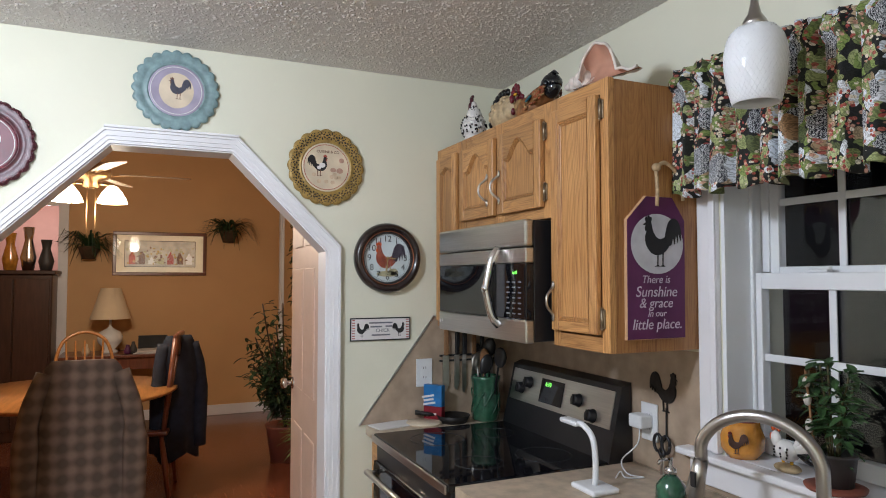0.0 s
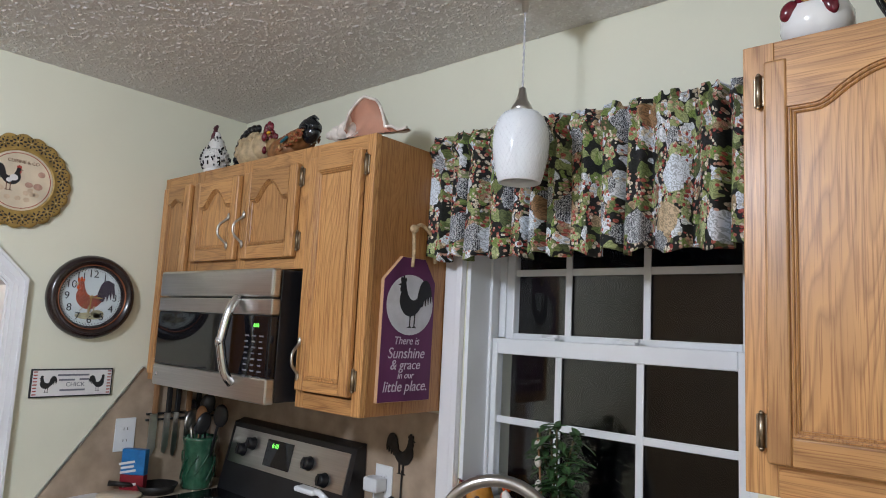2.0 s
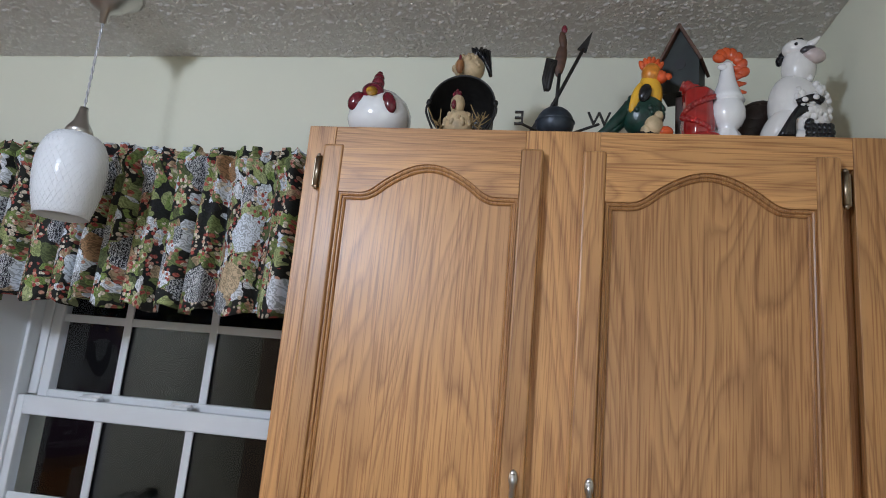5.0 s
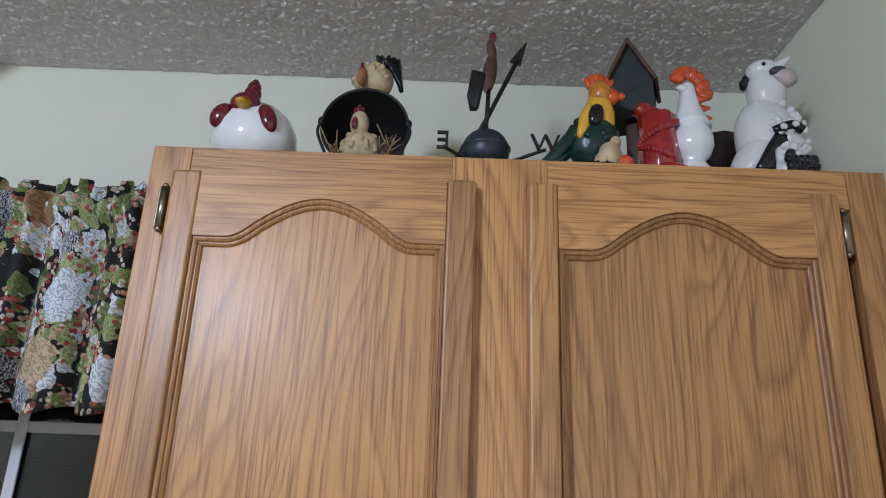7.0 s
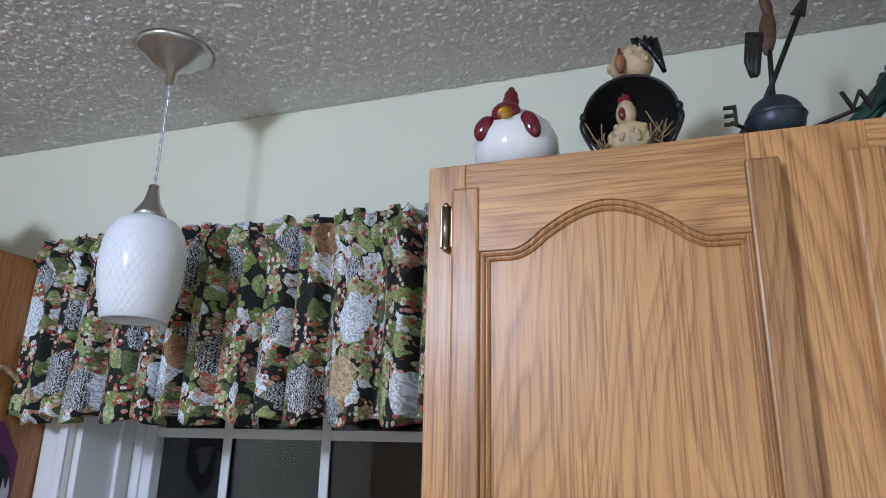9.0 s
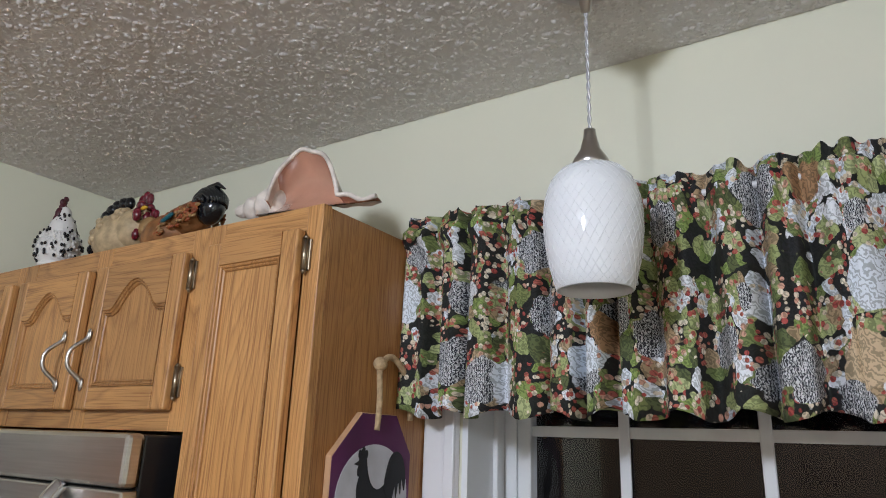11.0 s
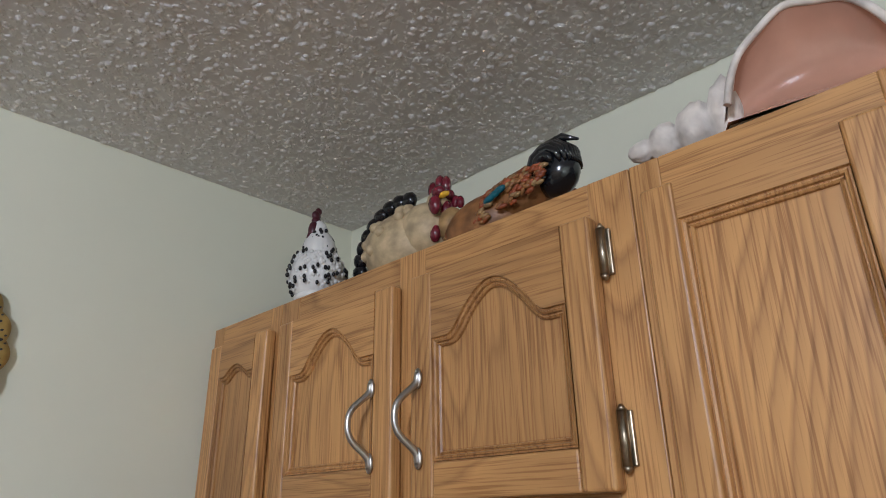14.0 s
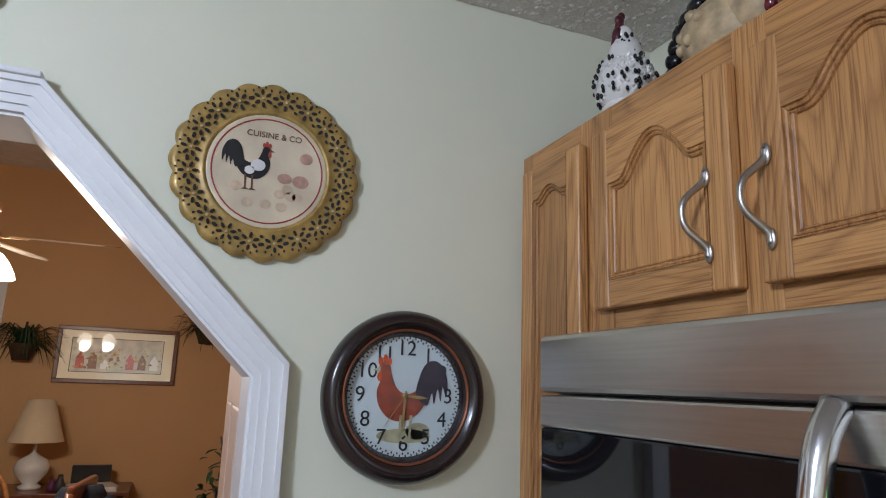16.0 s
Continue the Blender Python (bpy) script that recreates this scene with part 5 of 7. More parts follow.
cloth = part("cloth", bm, PRINT, VAL)
sol = cloth.modifiers.new("thickness", "SOLIDIFY")
sol.thickness = 0.0012
bm = bmesh.new()
tube(bm, [(VX0 + 0.005, -0.004, 2.138), (VX0 + 0.005, -0.083, 2.138), (VX1 - 0.005, -0.083, 2.138), (VX1 - 0.005, -0.004, 2.138)], 0.006, 8)
part("rod", bm, TRIM, VAL)

PX, PY = 1.592, -0.262
pen = thing("pendant_lamp", (PX, PY, 1.92), "white textured glass pendant lamp hanging unlit from the ceiling", "lamp")
bm = bmesh.new()
lathe(bm, [(0.001, C), (0.066, C), (0.067, C - 0.006), (0.060, C - 0.012), (0.050, C - 0.016), (0.030, C - 0.036), (0.010, C - 0.046), (0.007, C - 0.070), (0.001, C - 0.071)], 40)
bm.transform(Matrix.Translation((PX, PY, 0)))
part("canopy", bm, NICKEL, pen)
bm = bmesh.new()
for s in (-1, 1):
    tube(bm, [(PX + s * 0.0016 * math.cos(k * 0.9), PY + s * 0.0016 * math.sin(k * 0.9), C - 0.069 - (C - 0.069 - 2.182) * k / 40) for k in range(41)], 0.0016, 6)
part("cord", bm, flat("clear_twisted_cord", (0.55, 0.55, 0.57), 0.25, metal=0.3), pen)
bm = bmesh.new()
lathe(bm, [(0.001, 2.190), (0.008, 2.188), (0.009, 2.178), (0.014, 2.158), (0.024, 2.142), (0.027, 2.132), (0.024, 2.130), (0.001, 2.130)], 32)
bm.transform(Matrix.Translation((PX, PY, 0)))
part("socket_cap", bm, NICKEL, pen)
OPAL = bpy.data.materials.new("white_net_glass")
OPAL.use_nodes = True
nt = OPAL.node_tree
ob_ = nt.nodes["Principled BSDF"]
ob_.inputs["Base Color"].default_value, ob_.inputs["Roughness"].default_value = (0.80, 0.82, 0.85, 1), 0.07
ob_.inputs["Subsurface Weight"].default_value = 0.3
ob_.inputs["Subsurface Radius"].default_value = (0.02, 0.02, 0.02)
prof = [(r_ * 0.80, 2.132 - (2.103 - z_) * 0.92) for r_, z_ in [(0.030, 2.103), (0.052, 2.096), (0.068, 2.080), (0.077, 2.058), (0.081, 2.030), (0.080, 2.000), (0.075, 1.965), (0.066, 1.935), (0.061, 1.918), (0.058, 1.917), (0.062, 1.935), (0.071, 1.965), (0.076, 2.000), (0.077, 2.030), (0.072, 2.058), (0.062, 2.078), (0.046, 2.092), (0.028, 2.099)]]
bm = bmesh.new()
lathe(bm, prof, 48)
bm.transform(Matrix.Translation((PX, PY, 0)))
shade = part("shade", bm, OPAL, pen, "white glass shade with a raised net")
bm = bmesh.new()
line = prof[1:9]


def on_shade(t, a):
    k = min(int(t * (len(line) - 1)), len(line) - 2)
    f = t * (len(line) - 1) - k
    r = line[k][0] * (1 - f) + line[k + 1][0] * f
    z = line[k][1] * (1 - f) + line[k + 1][1] * f
    return Vector((PX + (r + 0.0002) * math.cos(a), PY + (r + 0.0002) * math.sin(a), z))


for s in (-1, 1):
    for k in range(34):
        tube(bm, [on_shade(j / 16, 2 * math.pi * k / 34 + s * j / 16 * 1.9) for j in range(17)], 0.00038, 4, caps=False)
part("raised_net", bm, OPAL, shade, kind="stuff")

# ---- arch wall decoration ----


def wall_plate(y, z, r, waves, depth, label, rim, disc, ring, tilt=0):
    """A scalloped decorative plate hung flat on the wall."""
    t = thing("wall_plate", (0.001, y, z), label, "plate", "decorative wall plates")
    m = facing_x(0.001, y, z)
    bm = bmesh.new()
    prof = [(r, 0.008), (r * 0.985, 0.014), (r * 0.93, 0.017), (r * 0.80, 0.013), (r * 0.70, 0.010), (r * 0.685, 0.013), (r * 0.66, 0.012), (r * 0.64, 0.008), (r * 0.62, 0.004), (r * 0.60, 0.0)]
    lathe(bm, prof, waves * 8, m=m, wave=lambda a, k: 1 + (depth * (abs(math.cos(a * waves / 2)) - 0.6) if k < 2 else depth * 0.4 * (abs(math.cos(a * waves / 2)) - 0.6) if k == 2 else 0))
    rm = part("rim", bm, rim, t)
    bm = bmesh.new()
    lathe(bm, [(r * 0.645, 0.009), (r * 0.635, 0.0100), (r * 0.60, 0.0092), (r * 0.001, 0.0085)], 48, m=m)
    dc = part("disc", bm, disc, t)
    bm = bmesh.new()
    lathe(bm, [(r * 0.60, 0.0094), (r * 0.60, 0.0099), (r * 0.585, 0.0099), (r * 0.585, 0.0092)], 48, m=m)
    part("ring_line", bm, ring, dc)
    return t, rm, dc, m


t, rm, dc, m = wall_plate(-0.815, 2.031, 0.153, 20, 0.05, "pierced gold plate with a black rooster print", GOLDRIM, CREAMPRINT, REDINK)
# black ovals laid on the rim in place of the holes' dark depth
bm = bmesh.new()
for k in range(20):
    a0 = 2 * math.pi * (k + 0.5) / 20
    for u, v, a, b, ang, mi in [(0.011 * math.cos(q * 1.047), 0.011 * math.sin(q * 1.047), 0.0050, 0.0026, q * 60, 0) for q in range(6)] + [(0, 0, 0.0022, 0.0022, 0, 1), (0.0, 0.0215, 0.0028, 0.0022, 0, 0), (0.0, -0.0215, 0.0045, 0.0030, 90, 0), (0.0135, 0.0150, 0.0024, 0.0018, 0, 0), (0.0135, -0.0150, 0.0024, 0.0018, 0, 0), (-0.0130, 0.0165, 0.0034, 0.0022, 90, 0), (0.0185, 0.006, 0.0020, 0.0014, 0, 0), (0.0185, -0.006, 0.0020, 0.0014, 0, 0)]:
        prism(bm, oval(u, v, a, b, ang, 10), 0.0016 + 0.0009 * mi, m @ Matrix.Rotation(a0, 4, "Z") @ Matrix.Translation((0.126, 0, 0.0148)) @ Matrix.Rotation(radians(-7), 4, "Y"), mi)
part("openwork_dark_ovals", bm, [INK, flat("pale_gold_bead", (0.55, 0.44, 0.24), 0.4)], rm, kind="stuff")
bm = bmesh.new()
rooster_print(bm, m @ Matrix.Translation((-0.026, 0.004, 0.0092)), 0.092, 0, 1, -1)
part("rooster_print", bm, [INK, REDINK, BROWNINK], dc)
bm = bmesh.new()
for u, v, a, b in ((-0.017, 0.007, 0.012, 0.010), (-0.030, -0.003, 0.008, 0.007)):
    prism(bm, oval(u, v, a, b), 0.0022, m @ Matrix.Translation((0, 0, 0.0092)))
part("wing_print", bm, PALE, dc)
text("CUISINE & CO", 0.0145, m @ Matrix.Translation((0.006, 0.062, 0.0098)), BROWNINK, dc)
bm = bmesh.new()
for u, v, a, b in ((0.062, 0.030, 0.011, 0.010), (0.055, -0.012, 0.014, 0.011), (0.028, -0.010, 0.012, 0.009)):
    for s in (1.0, 0.6):
        prism(bm, oval(u, v, a * s, b * s, n=14), 0.0004 + (1 - s) * 0.0004, m @ Matrix.Translation((0, 0, 0.0093)))
part("stamp_print", bm, flat("faint_red_print", (0.50, 0.30, 0.22), 0.5, var=0.3, scale=80), dc, kind="stuff")
bm = bmesh.new()
for u, v in ((-0.05, -0.032), (0.022, -0.038), (0.040, -0.040), (0.034, -0.028), (0.052, -0.040), (0.0, -0.058), (0.026, -0.06), (-0.03, -0.058)):
    prism(bm, oval(u, v, 0.009, 0.008, n=14), 0.0005, m @ Matrix.Translation((0, 0, 0.0093)))
part("egg_print", bm, flat("egg_print_tan", (0.60, 0.46, 0.32), 0.5, var=0.2, scale=60), dc)

t, rm, dc, m = wall_plate(-1.378, 2.277, 0.148, 24, 0.07, "blue-green scalloped plate with a hen print", BLUERIM, LILAC, PALE)
bm = bmesh.new()
prism(bm, oval(0, 0, 0.060, 0.066, n=28), 0.0006, m @ Matrix.Translation((0, 0, 0.0090)))
part("pale_medallion", bm, CREAMPRINT, dc)
bm = bmesh.new()
rooster_print(bm, m @ Matrix.Translation((0.004, 0.006, 0.0097)), 0.085, 0, 1, 1)
part("hen_print", bm, [flat("grey_blue_print", (0.05, 0.05, 0.075), 0.5, var=0.4, scale=60), BROWNINK, BROWNINK], dc)
t, rm, dc, m = wall_plate(-1.968, 2.035, 0.150, 22, 0.06, "dark maroon beaded plate with a rooster print", MAROON, flat("rose_print", (0.13, 0.022, 0.035), 0.45, var=0.3, scale=14), PALE)
bm = bmesh.new()
for k in range(66):
    a = 2 * math.pi * k / 66
    blob(bm, m @ Vector((0.145 * math.cos(a), 0.145 * math.sin(a), 0.016)), 0.005, seg=6)
part("beads", bm, MAROON, rm, kind="stuff")
bm = bmesh.new()
rooster_print(bm, m @ Matrix.Translation((0.0, 0.0, 0.0094)), 0.09, 0, 1, 1)
part("rooster_print", bm, [PALE, PALE, PALE], dc)

ck = thing("wall_clock", (0.001, -0.556, 1.669), "round bronze wall clock with a red rooster dial", "clock")
m = facing_x(0.001, -0.556, 1.669)
bm = bmesh.new()
lathe(bm, [(0.142, 0.0), (0.145, 0.012), (0.143, 0.026), (0.136, 0.037), (0.127, 0.041), (0.118, 0.037), (0.112, 0.029), (0.108, 0.026), (0.103, 0.018), (0.10, 0.010)], 72, m=m)
case = part("case", bm, flat("dark_bronze_paint", (0.022, 0.012, 0.012), 0.25, var=0.3, scale=30, coat=0.3), ck)
bm = bmesh.new()
lathe(bm, [(0.1125, 0.029), (0.112, 0.0315), (0.1085, 0.0295), (0.1085, 0.026)], 72, m=m)
part("inner_ring", bm, COPPER, case)
bm = bmesh.new()
lathe(bm, [(0.1035, 0.010), (0.001, 0.010)], 64, m=m)
dial = part("dial", bm, flat("pale_blue_dial", (0.60, 0.65, 0.64), 0.4, var=0.06), ck)
bm = bmesh.new()
for k in range(120):
    a = 2 * math.pi * k / 120
    rr = 0.098 if k % 2 else 0.0945
    box(bm, -0.0012, 0.0012, rr - 0.0017, rr + 0.0017, 0.0101, 0.0106, m=m @ Matrix.Rotation(a, 4, "Z"))
part("minute_track", bm, INK, dial, kind="stuff")
for k in range(1, 13):
    a = math.pi / 2 - k * math.pi / 6
    text(str(k), 0.036, m @ Matrix.Translation((0.079 * math.cos(a), 0.079 * math.sin(a), 0.0108)), INK, dial, "numeral")
bm = bmesh.new()
for u, v, a, b, mi in ((0.0, -0.066, 0.048, 0.012, 2), (0.025, -0.058, 0.022, 0.014, 2)):
    prism(bm, oval(u, v, a, b), 0.0005, m @ Matrix.Translation((0, 0, 0.0101)), mi)
rooster_print(bm, m @ Matrix.Translation((-0.004, -0.008, 0.0107)), 0.150, 0, 1, 1, tail=3)
part("rooster_print", bm, [flat("chestnut_print", (0.30, 0.055, 0.022), 0.5, var=0.45, scale=70), ORANGERED, GRASSINK, flat("purple_black_print", (0.035, 0.02, 0.04), 0.5, var=0.4, scale=90)], dial)
for nm, ang, ln, w in (("hour_hand", 95, 0.040, 0.0030), ("minute_hand", 184, 0.062, 0.0026), ("second_hand", 215, 0.066, 0.0007)):
    bm = bmesh.new()
    mm = m @ Matrix.Rotation(radians(-ang), 4, "Z")
    prism(bm, [(-w / 2, -0.008), (w / 2, -0.008), (w, ln * 0.7), (0, ln), (-w, ln * 0.7)], 0.0006, mm @ Matrix.Translation((0, 0, 0.0145)))
    part(nm, bm, GOLDRIM, dial)
bm = bmesh.new()
lathe(bm, [(0.0045, 0.0105), (0.0045, 0.0165), (0.001, 0.0168)], 16, m=m)
part("hub", bm, GOLDRIM, dial)
bm = bmesh.new()
lathe(bm, [(0.107, 0.0215), (0.001, 0.0215)], 48, m=m)
gl = part("glass", bm, GLASS, ck)
gl.visible_shadow = False

sg = thing("wall_sign", (0.001, -0.582, 1.329), "small rectangular sign with two black hens", "sign")
bm = bmesh.new()
box(bm, 0.001, 0.009, -0.712, -0.452, 1.329, 1.423, bevel=0.002)
part("board", bm, INK, sg)
bm = bmesh.new()
box(bm, 0.009, 0.0096, -0.707, -0.457, 1.334, 1.418)
face = part("face", bm, PALE, sg)
m = facing_x(0.0097, -0.582, 1.376)
for u in (-0.117, 0.117):
    bm = bmesh.new()
    for k in range(8):
        box(bm, u - 0.006, u + 0.006, -0.038 + 0.0105 * k, -0.034 + 0.0105 * k, 0, 0.0004, m=m)
    part("red_border", bm, REDINK, face, kind="stuff")
for u, fl in ((-0.083, 1), (0.083, -1)):
    bm = bmesh.new()
    rooster_print(bm, m @ Matrix.Translation((u, -0.004, 0)), 0.060, 0, 0, fl, 0.0004, 0)
    part("hen_print", bm, INK, face)
text("CHICK", 0.020, m @ Matrix.Translation((0.008, -0.006, 0.0004)), flat("grey_lettering", (0.16, 0.16, 0.19), 0.5), face)
bm = bmesh.new()
for u, v, w in ((0, 0.026, 0.10), (-0.02, 0.010, 0.05), (0.0, -0.024, 0.08), (0.035, 0.011, 0.03)):
    box(bm, u - w / 2, u + w / 2, v - 0.003, v + 0.003, 0, 0.0004, m=m)
part("print_bars", bm, bpy.data.materials["grey_lettering"], face, kind="stuff")

# purple tag on the cabinet's side
TX = 1.1685
tag = thing("hanging_sign", (TX, -0.177, 1.418), "purple tag-shaped wooden sign hanging on a rope", "sign")
m = facing_x(TX, -0.177, 1.418)
bm = bmesh.new()
prism(bm, [(-0.102, 0), (0.102, 0), (0.105, 0.330), (0.060, 0.394), (-0.033, 0.394), (-0.100, 0.327)], 0.012, m)
bmesh.ops.bevel(bm, geom=bm.edges[:], offset=0.0015, segments=1, affect="EDGES")
bd = part("board", bm, flat("raw_board_edge", (0.50, 0.30, 0.16), 0.7), tag)
bm = bmesh.new()
prism(bm, [(-0.1005, 0.0015), (0.1005, 0.0015), (0.1035, 0.329), (0.059, 0.3925), (-0.0325, 0.3925), (-0.0985, 0.326)], 0.0006, m @ Matrix.Translation((0, 0, 0.0121)))
fc = part("painted_face", bm, PURPLE, bd)
bm = bmesh.new()
prism(bm, oval(0.005, 0.262, 0.092, 0.083, n=40), 0.0005, m @ Matrix.Translation((0, 0, 0.0128)))
part("white_disc", bm, flat("distressed_white", (0.58, 0.58, 0.62), 0.6, var=0.16, scale=20), fc)
bm = bmesh.new()
rooster_print(bm, m @ Matrix.Translation((0.008, 0.265, 0.0134)), 0.150, 0, 0, 1, 0.0005, 0)
part("rooster_print", bm, INK, fc)
PALELET = flat("pale_lilac_lettering", (0.60, 0.52, 0.62), 0.6)
for wd, sz, v, u in (("There is", 0.030, 0.163, 0.0), ("Sunshine", 0.041, 0.129, 0.002), ("& grace", 0.038, 0.098, 0.0), ("in our", 0.026, 0.070, 0.002), ("little place.", 0.040, 0.040, 0.004)):
    text(wd, sz, m @ Matrix.Translation((u, v, 0.0130)) @ Matrix(((1, 0.22, 0, 0), (0, 1, 0, 0), (0, 0, 1, 0), (0, 0, 0, 1))), PALELET, fc)
bm = bmesh.new()
tube(bm, arc_points([(TX + 0.014, -0.173, 1.785), (TX + 0.016, -0.172, 1.83), (TX + 0.012, -0.172, 1.885)], 5), 0.0052, 10)
blob(bm, (TX + 0.013, -0.172, 1.893), (0.011, 0.014, 0.012))
tube(bm, arc_points([(TX + 0.012, -0.172, 1.893), (TX + 0.012, -0.141, 1.908), (TX + 0.014, -0.104, 1.885), (TX + 0.012, -0.084, 1.842)], 6), 0.0055, 10)
blob(bm, (TX + 0.012, -0.082, 1.838), (0.012, 0.015, 0.013))
tube(bm, [(TX + 0.012, -0.080, 1.832), (TX + 0.010, -0.074, 1.805)], 0.005, 8)
part("rope", bm, ROPE, tag)

def sized(ob, x, y, k, kz):
    """Set a finished piece on the cabinet top at its own place and size."""
    ob.location = (x, y, T)
    ob.scale = (k, k, kz)


# ---- figurines on the left cabinets ----
BLACKGLOSS = flat("black_gloss_glaze", (0.008, 0.010, 0.013), 0.14, coat=0.5)
T = TOP + 0.0005


def feathers(bm, c, r, mi, n, size, seed, lo=-0.2):
    """Small overlapping feather lumps over an ellipsoid."""
    rr = random.Random(seed)
    for k in range(n):
        z = lo + (1 - lo) * rr.random()
        a = rr.uniform(0, 6.28)
        q = math.sqrt(max(0, 1 - z * z))
        p = (c[0] + 0.95 * r[0] * q * math.cos(a), c[1] + 0.95 * r[1] * q * math.sin(a), c[2] + 0.95 * r[2] * z)
        blob(bm, p, (size * 0.8, size * 0.8, size * 0.9), (0, 0, 0), mi, 6)


bm = bmesh.new()
X, Y = 0.085, -0.215
blob(bm, (X, Y, T + 0.080), (0.078, 0.075, 0.085), mi=0, seg=22)
blob(bm, (X + 0.003, Y, T + 0.150), (0.048, 0.050, 0.075), mi=0, seg=18)
blob(bm, (X + 0.004, Y - 0.004, T + 0.205), (0.026, 0.028, 0.050), mi=0, seg=14)
blob(bm, (X + 0.002, Y - 0.022, T + 0.218), (0.016, 0.016, 0.030), mi=1)
for dz, r in ((0.250, 0.013), (0.270, 0.012), (0.285, 0.009)):
    blob(bm, (X, Y - 0.010 + 0.006 * math.sin(dz * 90), T + dz), (r * 0.8, r * 1.2, r * 1.3), mi=1, seg=10)
blob(bm, (X + 0.001, Y - 0.034, T + 0.180), (0.009, 0.009, 0.032), mi=1, seg=10)
feathers(bm, (X, Y, T + 0.083), (0.081, 0.078, 0.088), 0, 260, 0.0075, 2, -0.6)
rr = random.Random(8)
for k in range(110):
    z, a = rr.uniform(-0.6, 0.95), rr.uniform(0, 6.28)
    q = math.sqrt(1 - z * z)
    blob(bm, (X + 0.084 * q * math.cos(a), Y + 0.081 * q * math.sin(a), T + 0.083 + 0.091 * z), (0.0048, 0.0048, 0.0072), (0, 0, 0), 2, 6)
for k in range(34):
    a, z = rr.uniform(0, 6.28), rr.uniform(0.14, 0.22)
    q = 0.052 - (z - 0.14) * 0.30
    blob(bm, (X + 0.003 + q * math.cos(a), Y + q * math.sin(a), T + z), (0.005, 0.005, 0.007), (0, 0, 0), 2, 6)
lathe(bm, [(0.001, 0), (0.055, 0), (0.062, 0.01), (0.05, 0.03), (0.001, 0.03)], 20, m=Matrix.Translation((X, Y, T)), mi=0)
bm.transform(Matrix.Translation((X + 0.035, Y, T)) @ Matrix.Diagonal((0.80, 0.80, 0.97, 1)) @ Matrix.Translation((-X, -Y, -T)))
X += 0.035
piece = solo("hen_figurine", bm, [WHITERESIN, MAROON, BLACKRESIN], "white hen figurine with black spots on the oak cabinet", "figurine", "figurines on the cabinets", place=(X, Y, T))
sized(piece, 0.275, -0.285, 0.79, 0.63)

bm = bmesh.new()
X, Y = 0.345, -0.20
blob(bm, (X, Y, T + 0.075), (0.088, 0.07, 0.080), mi=0, seg=20)
blob(bm, (X + 0.06, Y - 0.01, T + 0.09), (0.055, 0.05, 0.060), mi=0, seg=16)
blob(bm, (X - 0.045, Y, T + 0.095), (0.055, 0.05, 0.055), (0, -30, 0), mi=0, seg=16)
for k in range(10):
    a = radians(200 - 14 * k)
    blob(bm, (X - 0.018 + 0.104 * math.cos(a), Y - 0.01, T + 0.075 + 0.108 * math.sin(a)), (0.019, 0.012, 0.016), (0, 30 * k, 0), 2, 8)
feathers(bm, (X, Y, T + 0.078), (0.089, 0.071, 0.082), 0, 60, 0.013, 4)
blob(bm, (X + 0.095, Y - 0.02, T + 0.132), (0.024, 0.022, 0.032), mi=0, seg=14)
for dx, dz in ((0.080, 0.168), (0.096, 0.176), (0.110, 0.168)):
    blob(bm, (X + dx, Y - 0.02, T + dz), (0.010, 0.009, 0.018), mi=1, seg=8)
for s in (-1, 1):
    blob(bm, (X + 0.110, Y - 0.035 + 0.012 * s, T + 0.116), (0.012, 0.010, 0.020), mi=1, seg=8)
    blob(bm, (X + 0.113, Y - 0.03 + 0.010 * s, T + 0.143), (0.014, 0.012, 0.013), mi=1, seg=8)
blob(bm, (X + 0.122, Y - 0.04, T + 0.134), (0.014, 0.006, 0.006), mi=3, seg=8)
lathe(bm, [(0.001, 0), (0.06, 0), (0.06, 0.02), (0.001, 0.02)], 18, m=Matrix.Translation((X, Y, T)))
piece = solo("hen_figurine", bm, [CREAMRESIN, REDGLAZE, BLACKRESIN, YELLOW], "cream hen figurine with black tail and red comb", "figurine", "figurines on the cabinets", place=(X, Y, T))
sized(piece, 0.448, -0.225, 0.95, 0.84)

bm = bmesh.new()
X, Y = 0.625, -0.20
blob(bm, (X - 0.02, Y, T + 0.055), (0.085, 0.055, 0.055), (0, -12, 0), 0, 20)
blob(bm, (X + 0.055, Y, T + 0.085), (0.060, 0.045, 0.040), (0, -28, 0), 0, 16)
rr = random.Random(7)
for k in range(430):
    u, a = rr.uniform(-0.92, 0.98), rr.uniform(-0.4, 3.5)
    cz, ry, rz = 0.062 + 0.032 * u, 0.056 - 0.016 * abs(u), 0.054 - 0.016 * u * u
    blob(bm, (X + 0.02 + 0.105 * u, Y - 0.95 * ry * math.cos(a), T + cz + 0.95 * rz * math.sin(a)), (0.0085, 0.0035, 0.0040), (rr.uniform(-30, 30), -20 + rr.uniform(-25, 25), rr.uniform(-30, 30)), rr.choice((0, 0, 5, 5, 6)), 6)
blob(bm, (X - 0.085, Y - 0.015, T + 0.080), (0.026, 0.024, 0.034), mi=6, seg=14)
for k in range(5):
    blob(bm, (X - 0.108 + 0.011 * k, Y - 0.015, T + 0.118 + 0.005 * (k % 2)), (0.008, 0.007, 0.012), mi=1, seg=8)
blob(bm, (X - 0.105, Y - 0.035, T + 0.066), (0.012, 0.010, 0.018), mi=1, seg=8)
for k in range(3):
    blob(bm, (X + 0.030 + 0.010 * k, Y - 0.054, T + 0.074 + 0.004 * k), (0.013, 0.005, 0.006), (0, -16, 0), 4, 8)
